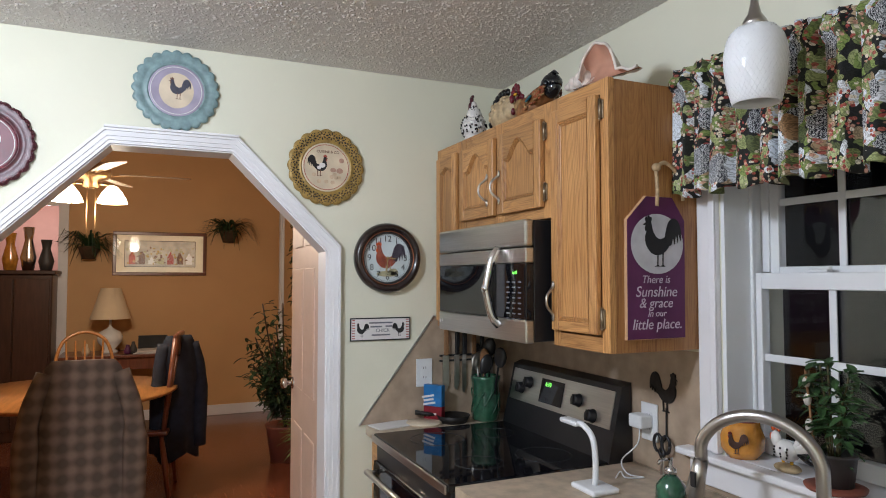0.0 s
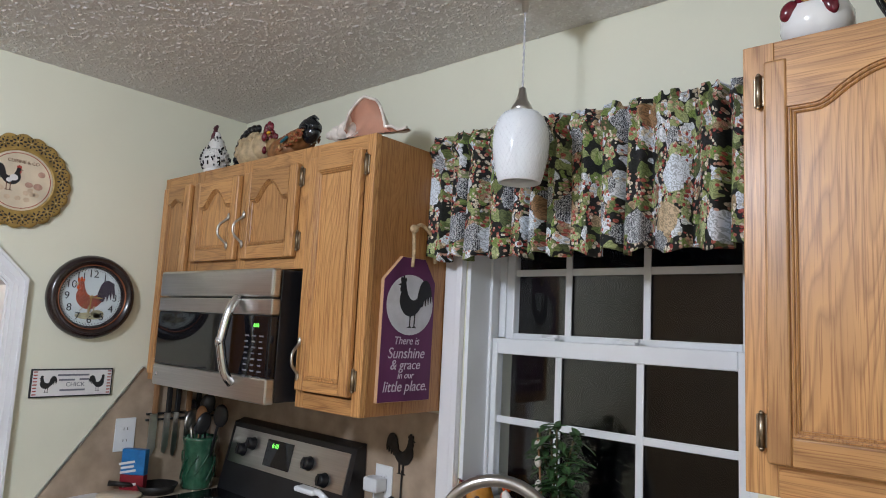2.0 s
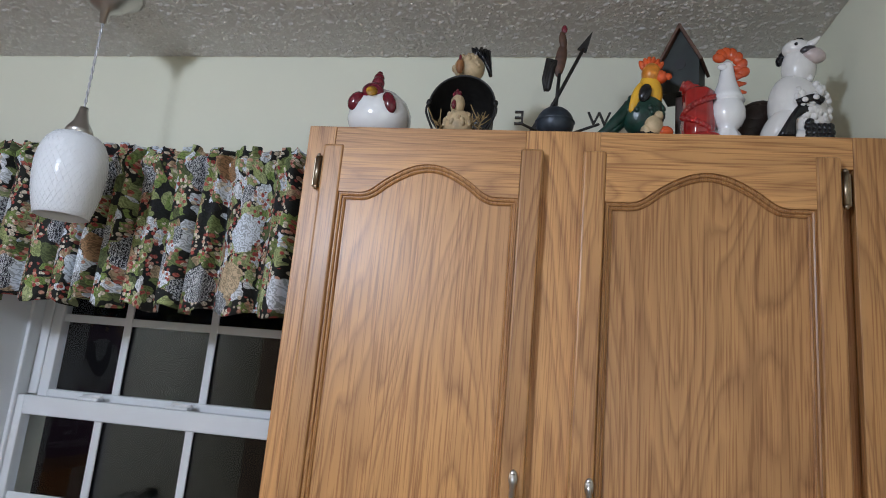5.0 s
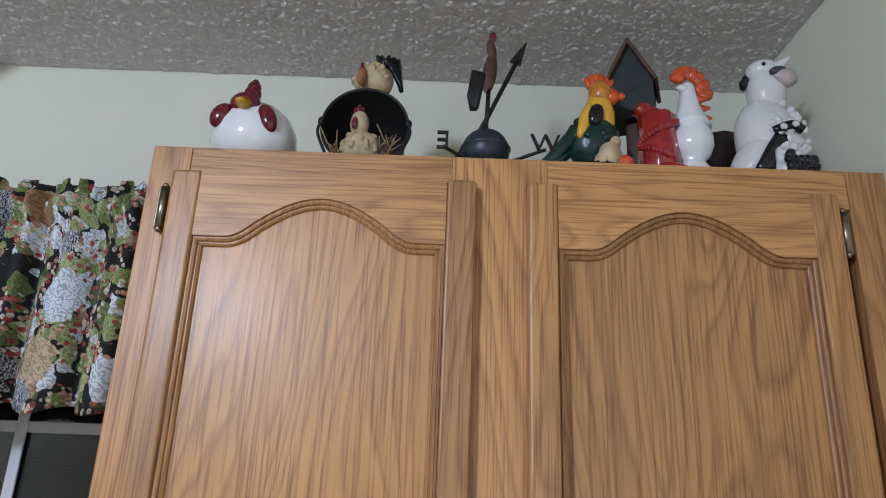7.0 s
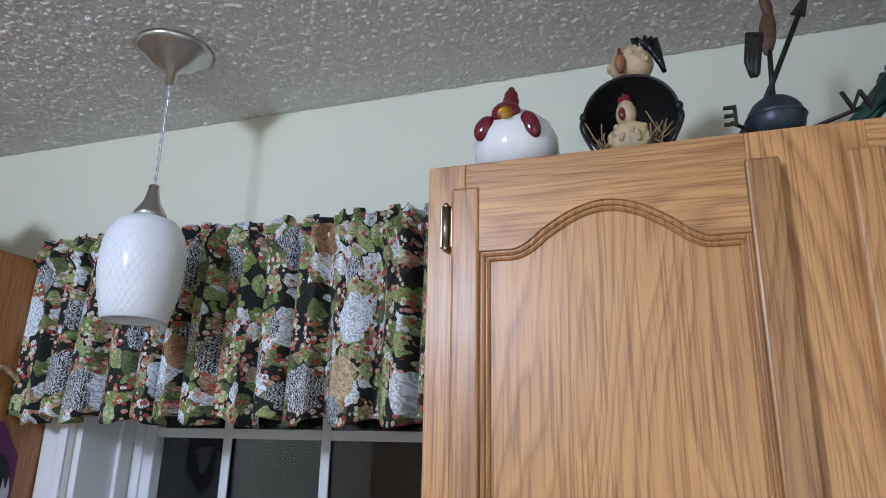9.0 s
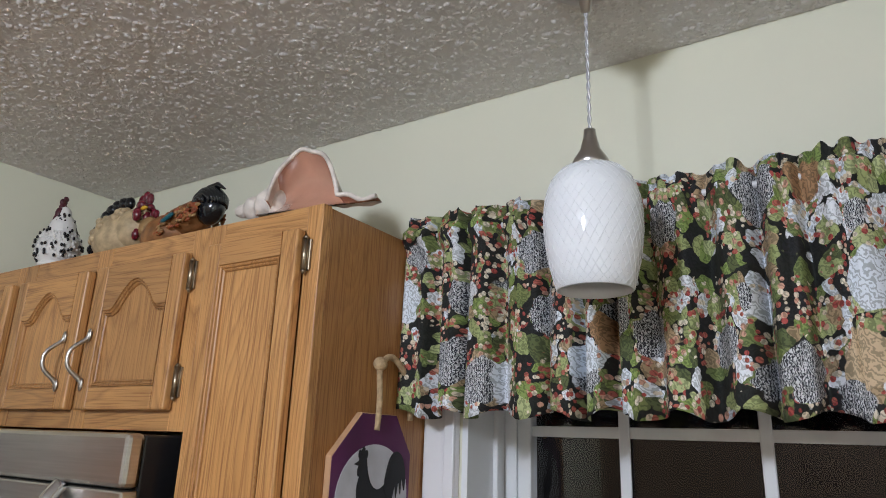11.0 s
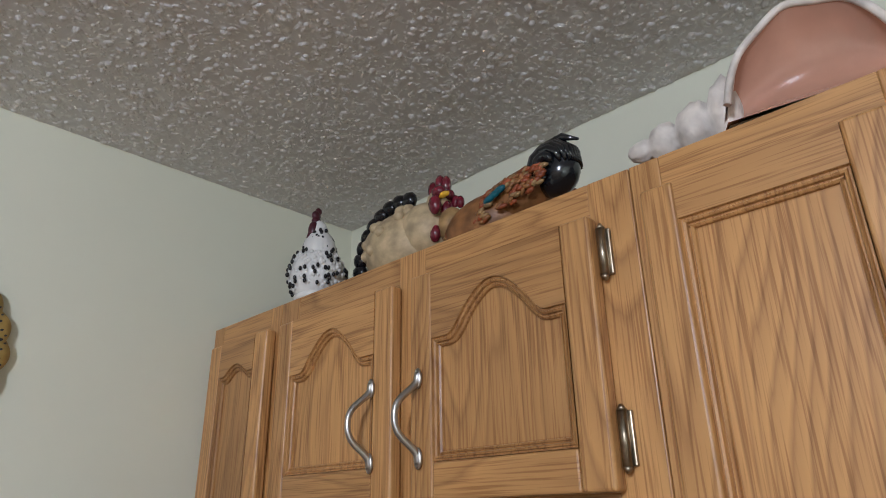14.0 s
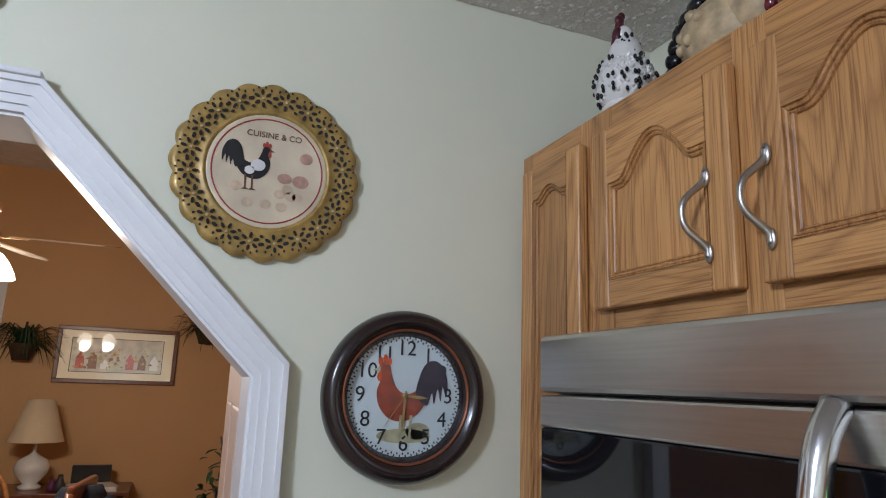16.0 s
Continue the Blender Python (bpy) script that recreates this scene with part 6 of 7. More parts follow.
blob(bm, (X + 0.118, Y, T + 0.108), (0.040, 0.030, 0.044), mi=2, seg=18)
for k in range(13):
    q = -1 + k / 6
    side = math.sqrt(max(0.0, 1 - 0.9 * q * q))
    line = [(X + 0.118 - 0.041 * math.cos(radians(-25 + 34 * j)) * side, Y + 0.031 * q, T + 0.108 + 0.045 * math.sin(radians(-25 + 34 * j)) * side) for j in range(7)]
    tube(bm, line, [0.005, 0.008, 0.009, 0.009, 0.009, 0.007, 0.002], 8, 2)
tube(bm, [(X + 0.085, Y, T + 0.135), (X + 0.105, Y, T + 0.160), (X + 0.135, Y, T + 0.164), (X + 0.162, Y, T + 0.148)], [0.006, 0.008, 0.007, 0.002], 8, 2)
piece = solo("rooster_figurine", bm, [BROWNRESIN, REDGLAZE, BLACKGLOSS, CREAMRESIN, TEALRESIN, flat("rust_feathers", (0.30, 0.070, 0.020), 0.5, var=0.5, scale=60), flat("ochre_feathers", (0.30, 0.18, 0.07), 0.55, var=0.4, scale=60)], "brown rooster figurine with a glossy black tail", "figurine", "figurines on the cabinets", place=(X, Y, T))
sized(piece, 0.636, -0.225, 0.92, 0.88)

# conch shell
conch = thing("conch_shell", (0.98, -0.24, T), "large conch shell with a wide pink lip", "shell", "figurines on the cabinets")
bm = bmesh.new()
line = [(0.798, 0.002), (0.802, 0.010), (0.812, 0.015), (0.822, 0.016), (0.826, 0.013), (0.832, 0.022), (0.845, 0.028), (0.854, 0.027), (0.859, 0.021), (0.866, 0.035), (0.880, 0.042), (0.892, 0.041), (0.898, 0.033), (0.908, 0.049), (0.922, 0.056), (0.932, 0.048), (0.936, 0.010)]
mm = Matrix.Translation((0, -0.232, T + 0.054)) @ Matrix.Rotation(radians(90), 4, "Y")
lathe(bm, [(r * 0.88, x) for x, r in line], 44, m=mm, wave=lambda a, k: 1 + 0.04 * math.sin(a + k * 0.8) + (0.17 * max(0, math.sin(3.5 * a + 0.9 * k)) ** 2 if k in (6, 10, 13, 14) else 0.035 * math.sin(9 * a + k)))
CONCH = Matrix.Translation((0.872, -0.275, 0)) @ Matrix.Rotation(radians(9), 4, "Z") @ Matrix.Translation((-0.798, 0.250, 0))
bm.transform(CONCH)
part("spire", bm, SHELLOUT, conch, "chalky white knobbed spire")
# flared lip: a hollow sheet standing up and opening to the room
rows = []
for i in range(49):
    s = i / 48
    x = 0.926 + 0.236 * s
    hgt = 0.120 * max(0.05, 0.60 * (1 - s) if s > 0.31 else 0, math.sqrt(max(0.0, 1 - ((s - 0.31) / 0.36) ** 2)) if s > 0.31 else math.sqrt(max(0.0, 1 - ((s - 0.31) / 0.325) ** 2)))
    row = []
    for j in range(13):
        t = j / 12
        row.append(Vector((x - 0.022 * math.sin(t * 3.1) * (1 - s) * (1 - 1.6 * s), -0.326 + 0.080 * math.sin(t * 2.75) * (1 - 0.7 * s) - 0.006 * t, T + 0.003 + hgt * t + 0.0025 * math.sin(27 * s) * t)))
    rows.append(row)
bm = bmesh.new()
for shift, mi in ((0.0, 0), (0.007, 1)):
    vs = [[bm.verts.new(p + Vector((0, shift, 0))) for p in row] for row in rows]
    for a, b in zip(vs, vs[1:]):
        for j in range(12):
            f = bm.faces.new((a[j], a[j + 1], b[j + 1], b[j]))
            f.material_index, f.smooth = mi, True
tube(bm, [row[-1] + Vector((0, 0.0035, 0)) for row in rows], 0.0042, 8, 1)
bm.transform(CONCH)
part("lip", bm, [SHELLIN, SHELLOUT], conch, "glossy pink flared lip")

# ---- figurines on the wide cabinet ----
bm = bmesh.new()
X, Y = 2.170, -0.205
lathe(bm, [(0.001, 0), (0.040, 0.0), (0.058, 0.02), (0.067, 0.05), (0.066, 0.078), (0.056, 0.105), (0.038, 0.126), (0.020, 0.137), (0.001, 0.140)], 36, m=Matrix.Translation((X, Y, T)))
m = Matrix.Translation((X - 0.004, Y, T))
for dz, r in ((0.128, 0.015), (0.145, 0.0145), (0.160, 0.012), (0.173, 0.007)):
    blob(bm, (X - 0.002, Y - 0.035 + 0.2 * (dz - 0.128), T + dz), (r * 0.95, r * 0.9, r * 1.25), mi=1, seg=12)
blob(bm, (X - 0.006, Y - 0.048, T + 0.112), (0.024, 0.016, 0.024), mi=1)
blob(bm, (X - 0.040, Y - 0.050, T + 0.085), (0.016, 0.012, 0.026), (0, 18, 0), 1)
blob(bm, (X + 0.032, Y - 0.052, T + 0.080), (0.015, 0.012, 0.030), (0, -14, 0), 1)
tube(bm, [(X - 0.005, Y - 0.060, T + 0.106), (X - 0.006, Y - 0.088, T + 0.094)], [0.013, 0.002], 12, 2)
piece = solo("hen_jar", bm, [WHITEGLAZE, REDGLAZE, YELLOW], "round white ceramic hen jar with a dark red comb", "jar", "figurines on the cabinets", place=(X, Y, T))
sized(piece, 2.203, -0.255, 0.87, 0.71)

bk = thing("decor_bucket", (2.338, -0.20, T), "black metal bucket on its side with straw", "bucket", "figurines on the cabinets")
bm = bmesh.new()
mm = Matrix.Translation((2.338, -0.14, T + 0.088)) @ Matrix.Rotation(radians(90), 4, "X")
lathe(bm, [(0.001, -0.06), (0.060, -0.06), (0.078, 0.075), (0.0805, 0.078), (0.0785, 0.081), (0.075, 0.075), (0.058, -0.056), (0.001, -0.056)], 40, m=mm)
part("pail", bm, DARKIRON, bk)
STRAW = flat("dry_straw", (0.35, 0.24, 0.10), 0.9, var=0.4, scale=60)
bm = bmesh.new()
rr = random.Random(4)
for k in range(60):
    a = rr.uniform(-0.3, 3.45)
    p = Vector((2.338 - 0.05 * math.cos(a), -0.225 + rr.uniform(-0.015, 0.03), T + 0.012 + rr.uniform(0, 0.035)))
    q = p + Vector((rr.uniform(-0.03, 0.03), rr.uniform(-0.015, 0.01), rr.uniform(-0.004, 0.045)))
    tube(bm, [p, q], 0.0012, 4)
part("straw", bm, STRAW, bk, kind="stuff")
for s in (-1, 1):
    bm = bmesh.new()
    x = 2.338 + s * 0.078
    tube(bm, arc_points([(x, -0.222, T + 0.095), (x + s * 0.004, -0.226, T + 0.07), (x - s * 0.012, -0.228, T + 0.03), (x - s * 0.025, -0.228, T + 0.003)], 5), 0.0028, 8)
    blob(bm, (x, -0.220, T + 0.095), (0.007, 0.007, 0.009), seg=8)
    part("bail_wire", bm, DARKIRON, bk)
bm = bmesh.new()
X, Y = 2.335, -0.245
blob(bm, (X, Y + 0.015, T + 0.035), (0.034, 0.028, 0.036), seg=16)
feathers(bm, (X, Y + 0.015, T + 0.035), (0.034, 0.028, 0.036), 0, 40, 0.007, 12)
blob(bm, (X - 0.004, Y + 0.008, T + 0.082), (0.017, 0.016, 0.026), seg=12)
for dz, dx in ((0.104, -0.008), (0.110, -0.002), (0.106, 0.004)):
    blob(bm, (X - 0.004 + dx, Y + 0.004, T + dz), (0.005, 0.005, 0.010), mi=1, seg=8)
blob(bm, (X - 0.010, Y - 0.008, T + 0.076), (0.006, 0.006, 0.012), mi=1, seg=8)
piece = solo("hen_figurine", bm, [CREAMRESIN, REDGLAZE], "small cream hen figurine sitting in the bucket", "figurine", "figurines on the cabinets", place=(X, Y, T))
sized(piece, 2.355, -0.290, 0.77, 0.76)
bm = bmesh.new()
X, Y, Z = 2.345, -0.195, T + 0.1665
blob(bm, (X, Y, Z + 0.030), (0.038, 0.030, 0.034), seg=16)
feathers(bm, (X, Y, Z + 0.030), (0.038, 0.030, 0.034), 0, 30, 0.008, 13)
blob(bm, (X - 0.018, Y - 0.030, Z + 0.022), (0.010, 0.010, 0.020), mi=1, seg=10)
blob(bm, (X - 0.018, Y - 0.034, Z + 0.040), (0.004, 0.005, 0.010), mi=2, seg=8)
for k in range(5):
    tube(bm, [(X + 0.020, Y, Z + 0.045), (X + 0.012 + 0.007 * k, Y - 0.004, Z + 0.080 - 0.003 * k), (X + 0.030 + 0.006 * k, Y - 0.008, Z + 0.070 - 0.016 * k)], [0.010, 0.012, 0.004], 8, 3)
piece = solo("hen_figurine", bm, [CREAMRESIN, BROWNRESIN, REDGLAZE, BLACKRESIN], "small speckled hen figurine perched on the bucket", "figurine", "figurines on the cabinets", place=(X, Y, Z))
piece.location = (2.362, -0.251, T + 0.1265)
piece.scale = (0.77, 0.77, 0.76)

sized(bk, 2.357, -0.255, 0.77, 0.76)
wv_ = thing("weather_vane", (2.545, -0.20, T), "dark metal weather vane with a rooster and arrow", "weather vane", "figurines on the cabinets")
bm = bmesh.new()
blob(bm, (2.541, -0.215, T + 0.042), 0.042, seg=24)
lathe(bm, [(0.0425, -0.003), (0.0445, 0.0), (0.0425, 0.003)], 30, m=Matrix.Translation((2.541, -0.215, T + 0.046)))
part("ball", bm, SLATEBLUE, wv_)
bm = bmesh.new()
tube(bm, [(2.541, -0.215, T + 0.08), (2.545, -0.215, T + 0.17)], 0.004, 8)
part("mast", bm, DARKIRON, wv_)
bm = bmesh.new()
tube(bm, [(2.500, -0.215, T + 0.018), (2.545, -0.215, T + 0.115), (2.596, -0.215, T + 0.235)], 0.0042, 8)
prism(bm, [(-0.011, 0.0), (0.011, 0.0), (0.0, 0.055)], 0.005, Matrix.Translation((0, 0, 0)) @ facing_y(2.592, -0.2125, T + 0.228) @ Matrix.Rotation(radians(-24), 4, "Z"))
prism(bm, [(-0.016, -0.03), (0.010, -0.03), (0.014, 0.04), (-0.008, 0.03)], 0.005, facing_y(2.502, -0.2125, T + 0.03) @ Matrix.Rotation(radians(-24), 4, "Z"))
part("arrow", bm, DARKIRON, wv_)
bm = bmesh.new()
blob(bm, (2.546, -0.215, T + 0.205), (0.013, 0.006, 0.045), (0, 6, 0), 0, 12)
blob(bm, (2.549, -0.215, T + 0.255), (0.009, 0.006, 0.026), (0, -8, 0), 0, 10)
blob(bm, (2.551, -0.215, T + 0.285), (0.007, 0.005, 0.012), (0, 0, 0), 1, 10)
for k in range(3):
    tube(bm, [(2.540, -0.215, T + 0.200), (2.520 + 0.004 * k, -0.215, T + 0.205 - 0.012 * k), (2.512 + 0.005 * k, -0.215, T + 0.155 - 0.012 * k), (2.514 + 0.004 * k, -0.215, T + 0.125)], [0.005, 0.008, 0.006, 0.002], 8, 2)
part("vane_rooster", bm, [RUST, REDGLAZE, DARKIRON], wv_, "rusty brown rooster silhouette")
for x, ch_, fl in ((2.468, "E", -1), (2.632, "W", 1)):
    bm = bmesh.new()
    tube(bm, [(2.541, -0.205, T + 0.010), (x, -0.297, T + 0.008)], 0.003, 6)
    part("letter_arm", bm, DARKIRON, wv_)
    text(ch_, 0.046, facing_y(x, -0.300, T + 0.016) @ Matrix.Diagonal((fl, 1, 1, 1)), DARKIRON, wv_, "letter", 0.003)

sized(wv_, 2.527, -0.265, 0.78, 0.75)
bm = bmesh.new()
X, Y = 2.722, -0.215
blob(bm, (X + 0.005, Y, T + 0.062), (0.048, 0.036, 0.046), (0, -35, 0), 0, 18)
feathers(bm, (X + 0.005, Y, T + 0.062), (0.047, 0.036, 0.046), 0, 50, 0.008, 21)
blob(bm, (X + 0.020, Y - 0.002, T + 0.108), (0.026, 0.025, 0.044), (0, -8, 0), 1, 16)
for k in range(6):
    tube(bm, [(X - 0.015, Y + 0.01 - 0.006 * k, T + 0.085), (X - 0.045 - 0.006 * k, Y, T + 0.045 - 0.004 * k), (X - 0.075 - 0.006 * k, Y - 0.004, T + 0.006)], [0.014, 0.013, 0.006], 8, 0)
blob(bm, (X - 0.014, Y - 0.026, T + 0.088), (0.012, 0.010, 0.034), (0, 20, 0), 1, 10)
blob(bm, (X + 0.004, Y - 0.034, T + 0.095), (0.014, 0.008, 0.020), (0, 20, 0), 4, 10)
blob(bm, (X + 0.020, Y - 0.006, T + 0.145), (0.022, 0.022, 0.024), mi=3, seg=14)
blob(bm, (X + 0.040, Y - 0.012, T + 0.138), (0.015, 0.014, 0.014), mi=2, seg=10)
blob(bm, (X + 0.055, Y - 0.015, T + 0.138), (0.010, 0.007, 0.007), mi=2, seg=8)
for k in range(6):
    blob(bm, (X + 0.001 + 0.0075 * k, Y, T + 0.166 + 0.008 * math.sin(k * 0.65)), (0.007, 0.007, 0.014), (0, 14 * k - 30, 0), 2, 8)
blob(bm, (X + 0.022, Y - 0.05, T + 0.022), (0.020, 0.016, 0.020), mi=5, seg=12)
blob(bm, (X + 0.032, Y - 0.05, T + 0.042), (0.010, 0.010, 0.010), mi=5, seg=10)
blob(bm, (X + 0.008, Y - 0.05, T + 0.012), (0.014, 0.012, 0.012), mi=5, seg=10)
blob(bm, (X + 0.046, Y - 0.048, T + 0.011), (0.018, 0.012, 0.011), mi=2, seg=10)
lathe(bm, [(0.001, 0), (0.05, 0), (0.05, 0.008), (0.001, 0.010)], 20, m=Matrix.Translation((X + 0.012, Y - 0.01, T)), mi=4)
piece = solo("rooster_figurine", bm, [GREENRESIN, YELLOW, ORANGERED, flat("orange_feathers", (0.60, 0.22, 0.02), 0.3, var=0.4, scale=80), BLACKRESIN, CREAMRESIN], "green and yellow rooster figurine with a white chick", "figurine", "figurines on the cabinets", place=(X, Y, T))
sized(piece, 2.668, -0.27, 0.76, 0.88)

bh = thing("birdhouse", (2.812, -0.11, T), "small dark green wooden birdhouse on a post", "birdhouse", "figurines on the cabinets")
M = Matrix.Translation((2.790, -0.13, T)) @ Matrix.Diagonal((1.12, 1.12, 1.12, 1)) @ Matrix.Rotation(radians(-22), 4, "Z")
bm = bmesh.new()
box(bm, -0.012, 0.012, -0.012, 0.012, 0.0, 0.125, bevel=0.002, m=M)
part("post", bm, DARKWOOD, bh)
bm = bmesh.new()
prism(bm, [(-0.036, 0.126), (0.036, 0.126), (0.036, 0.190), (0, 0.262), (-0.036, 0.190)], 0.06, M @ facing_y(0, 0.030, 0))
hs_ = part("house", bm, flat("dark_green_black_paint", (0.016, 0.022, 0.020), 0.6, var=0.4, scale=40), bh)
# no hole is cut: a black disc gives the dark of the opening
bm = bmesh.new()
prism(bm, oval(0, 0.185, 0.011, 0.012), 0.001, M @ facing_y(0, -0.0302, 0))
part("entrance_hole_disc", bm, INK, hs_)
for s in (-1, 1):
    bm = bmesh.new()
    mm = M @ Matrix.Translation((0, 0, 0.266)) @ Matrix.Rotation(radians(s * 63), 4, "Y")
    box(bm, -0.002 if s > 0 else -0.092, 0.092 if s > 0 else 0.002, -0.042, 0.042, -0.003, 0.003, bevel=0.001, m=mm)
    part("roof_slope", bm, RUST, hs_)

sized(bh, 2.764, -0.20, 0.80, 0.80)
bm = bmesh.new()
X, Y = 2.806, -0.225
lathe(bm, [(0.001, 0), (0.026, 0), (0.033, 0.012), (0.034, 0.045), (0.030, 0.085), (0.032, 0.115), (0.026, 0.122), (0.001, 0.118)], 28, m=Matrix.Translation((X, Y, T)), wave=lambda a, k: 1 + 0.05 * math.sin(9 * a))
tube(bm, arc_points([(X - 0.006, Y, T + 0.112), (X - 0.022, Y, T + 0.128), (X - 0.036, Y, T + 0.134)], 5), [0.020] * 4 + [0.016] * 4 + [0.012] * 3, 10)
blob(bm, (X + 0.010, Y - 0.022, T + 0.012), (0.032, 0.020, 0.012), seg=12)
for k in range(30):
    a, z = -2.6 + 0.09 * k * 1.0, 0.03 + 0.0028 * k
    blob(bm, (X + 0.033 * math.cos(a * 2), Y - abs(0.033 * math.sin(a * 2)), T + z), (0.006, 0.005, 0.007), seg=6)
piece = solo("bird_vase", bm, flat("bright_red_glaze", (0.32, 0.012, 0.010), 0.12, var=0.35, scale=40, coat=0.6), "red glazed bird-shaped vase", "vase", "figurines on the cabinets", place=(X, Y, T))
sized(piece, 2.762, -0.27, 0.80, 0.82)

bm = bmesh.new()
X, Y = 2.862, -0.215
lathe(bm, [(0.001, 0), (0.036, 0), (0.038, 0.004), (0.024, 0.030), (0.020, 0.036), (0.030, 0.046), (0.0375, 0.062), (0.038, 0.078), (0.033, 0.094), (0.030, 0.098), (0.037, 0.100), (0.031, 0.112), (0.020, 0.140), (0.015, 0.165), (0.013, 0.180), (0.006, 0.188), (0.001, 0.189)], 32, m=Matrix.Translation((X, Y, T)), wave=lambda a, k: 1 + (0.06 * math.sin(10 * a) if k < 4 else 0))
for k in range(7):
    a = radians(160 - 26 * k)
    blob(bm, (X + 0.008 + 0.026 * math.cos(a), Y, T + 0.188 + 0.030 * math.sin(a) - 0.004 * k), (0.012, 0.009, 0.015), (0, -90 + 26 * k, 0), 1, 10)
for k in range(4):
    tube(bm, [(X + 0.014, Y, T + 0.170 - 0.016 * k), (X + 0.040, Y - 0.002, T + 0.180 - 0.020 * k)], [0.010, 0.002], 8, 1)
blob(bm, (X - 0.012, Y - 0.010, T + 0.172), (0.012, 0.006, 0.007), mi=0, seg=8)
piece = solo("rooster_figurine", bm, [WHITEGLAZE, ORANGERED], "white glazed rooster figurine with an orange comb", "figurine", "figurines on the cabinets", place=(X, Y, T))
sized(piece, 2.808, -0.27, 0.76, 0.82)

bm = bmesh.new()
X, Y = 2.905, -0.13
for k in range(7):
    blob(bm, (X + 0.004 * k, Y - 0.005 * (k % 2), T + 0.050 + 0.010 * k), (0.034, 0.020, 0.046), (0, 28 + 7 * k, 0), 0, 12)
lathe(bm, [(0.001, 0), (0.036, 0), (0.03, 0.03), (0.001, 0.04)], 18, m=Matrix.Translation((X - 0.01, Y, T)))
piece = solo("feather_figurine", bm, flat("very_dark_brown_resin", (0.022, 0.013, 0.010), 0.4, var=0.4, scale=60, bump=0.08, bump_scale=120), "dark brown carved bird figurine", "figurine", "figurines on the cabinets", place=(X, Y, T))
sized(piece, 2.856, -0.21, 0.78, 0.78)

bm = bmesh.new()
X, Y = 2.955, -0.205
blob(bm, (X, Y, T + 0.085), (0.060, 0.055, 0.095), (0, -14, 0), 0, 22)
blob(bm, (X - 0.03, Y - 0.005, T + 0.058), (0.072, 0.045, 0.036), (0, -52, 0), 0, 16)
feathers(bm, (X + 0.004, Y, T + 0.088), (0.060, 0.055, 0.092), 0, 120, 0.010, 31, -0.5)
blob(bm, (X + 0.002, Y - 0.004, T + 0.195), (0.036, 0.034, 0.050), mi=0, seg=18)
blob(bm, (X - 0.002, Y - 0.008, T + 0.238), (0.032, 0.028, 0.024), mi=0, seg=14)
tube(bm, [(X + 0.012, Y - 0.020, T + 0.236), (X + 0.036, Y - 0.040, T + 0.254)], [0.014, 0.002], 10, 0)
blob(bm, (X + 0.024, Y - 0.030, T + 0.214), (0.026, 0.018, 0.018), (0, 14, 0), 3, 12)
blob(bm, (X + 0.012, Y - 0.036, T + 0.224), (0.018, 0.010, 0.010), (0, -10, 0), 4, 10)
for k in range(9):
    blob(bm, (X - 0.036 + 0.0065 * k * 0.9, Y + 0.004, T + 0.205 + 0.060 * math.sin(min(1.45, 0.2 + k * 0.17))), (0.008, 0.010, 0.012), mi=1, seg=8)
blob(bm, (X - 0.012, Y - 0.034, T + 0.240), (0.004, 0.004, 0.004), mi=1, seg=6)
for k in range(5):
    tube(bm, arc_points([(X - 0.004 + 0.005 * k, Y - 0.046, T + 0.092 - 0.004 * k), (X - 0.026, Y - 0.052, T + 0.060), (X - 0.052 + 0.006 * k, Y - 0.044, T + 0.012)], 4), 0.008, 8, 1)
tube(bm, arc_points([(X - 0.020, Y - 0.050, T + 0.090), (X + 0.010, Y - 0.058, T + 0.100), (X + 0.030, Y - 0.056, T + 0.092)], 4), 0.009, 8, 1)
for dx, dz in ((-0.008, 0.092), (0.014, 0.098)):
    blob(bm, (X + dx, Y - 0.066, T + dz), (0.007, 0.004, 0.006), mi=2, seg=8)
for k in range(16):
    blob(bm, (X + 0.004 + 0.010 * (k % 5), Y - 0.052, T + 0.012 + 0.011 * (k // 5)), (0.012, 0.009, 0.009), (0, 20 * k, 0), 1, 8)
lathe(bm, [(0.001, 0), (0.050, 0), (0.056, 0.010), (0.050, 0.03), (0.001, 0.03)], 24, m=Matrix.Translation((X, Y, T)))
piece = solo("bird_figurine", bm, [WHITERESIN, BLACKRESIN, PALE, flat("blush_grey_glaze", (0.50, 0.42, 0.40), 0.3, var=0.2, scale=40), flat("dark_grey_glaze", (0.05, 0.045, 0.05), 0.3)], "large white feathered bird figurine with black wing tips", "figurine", "figurines on the cabinets", place=(X, Y, T))
sized(piece, 2.922, -0.26, 0.75, 0.75)

# ---- dining room things ----
DF = F - 0.012
dr = thing("door_1", (-0.135, -0.79, DF), "open pale panelled door with a metal knob", "door", kind="structure")
DOORPAINT = flat("pale_warm_door_paint", (0.66, 0.50, 0.40), 0.4, var=0.05)
M = Matrix.Translation((-0.135, -0.785, DF + 0.01)) @ Matrix.Rotation(radians(178), 4, "Z")
bm = bmesh.new()
box(bm, 0.0, 0.73, -0.018, 0.018, 0, 2.03, bevel=0.003, m=M)
slab = part("door_leaf", bm, DOORPAINT, dr)
for u0, u1 in ((0.11, 0.33), (0.40, 0.62)):
    for z0, z1 in ((0.22, 0.80), (0.98, 1.56), (1.66, 1.90)):
        bm = bmesh.new()
        for s in (-1, 1):
            box(bm, u0, u1, s * 0.0185 - 0.004, s * 0.0185 + 0.004, z0, z1, bevel=0.006, m=M)
        part("raised_panel", bm, DOORPAINT, slab)
bm = bmesh.new()
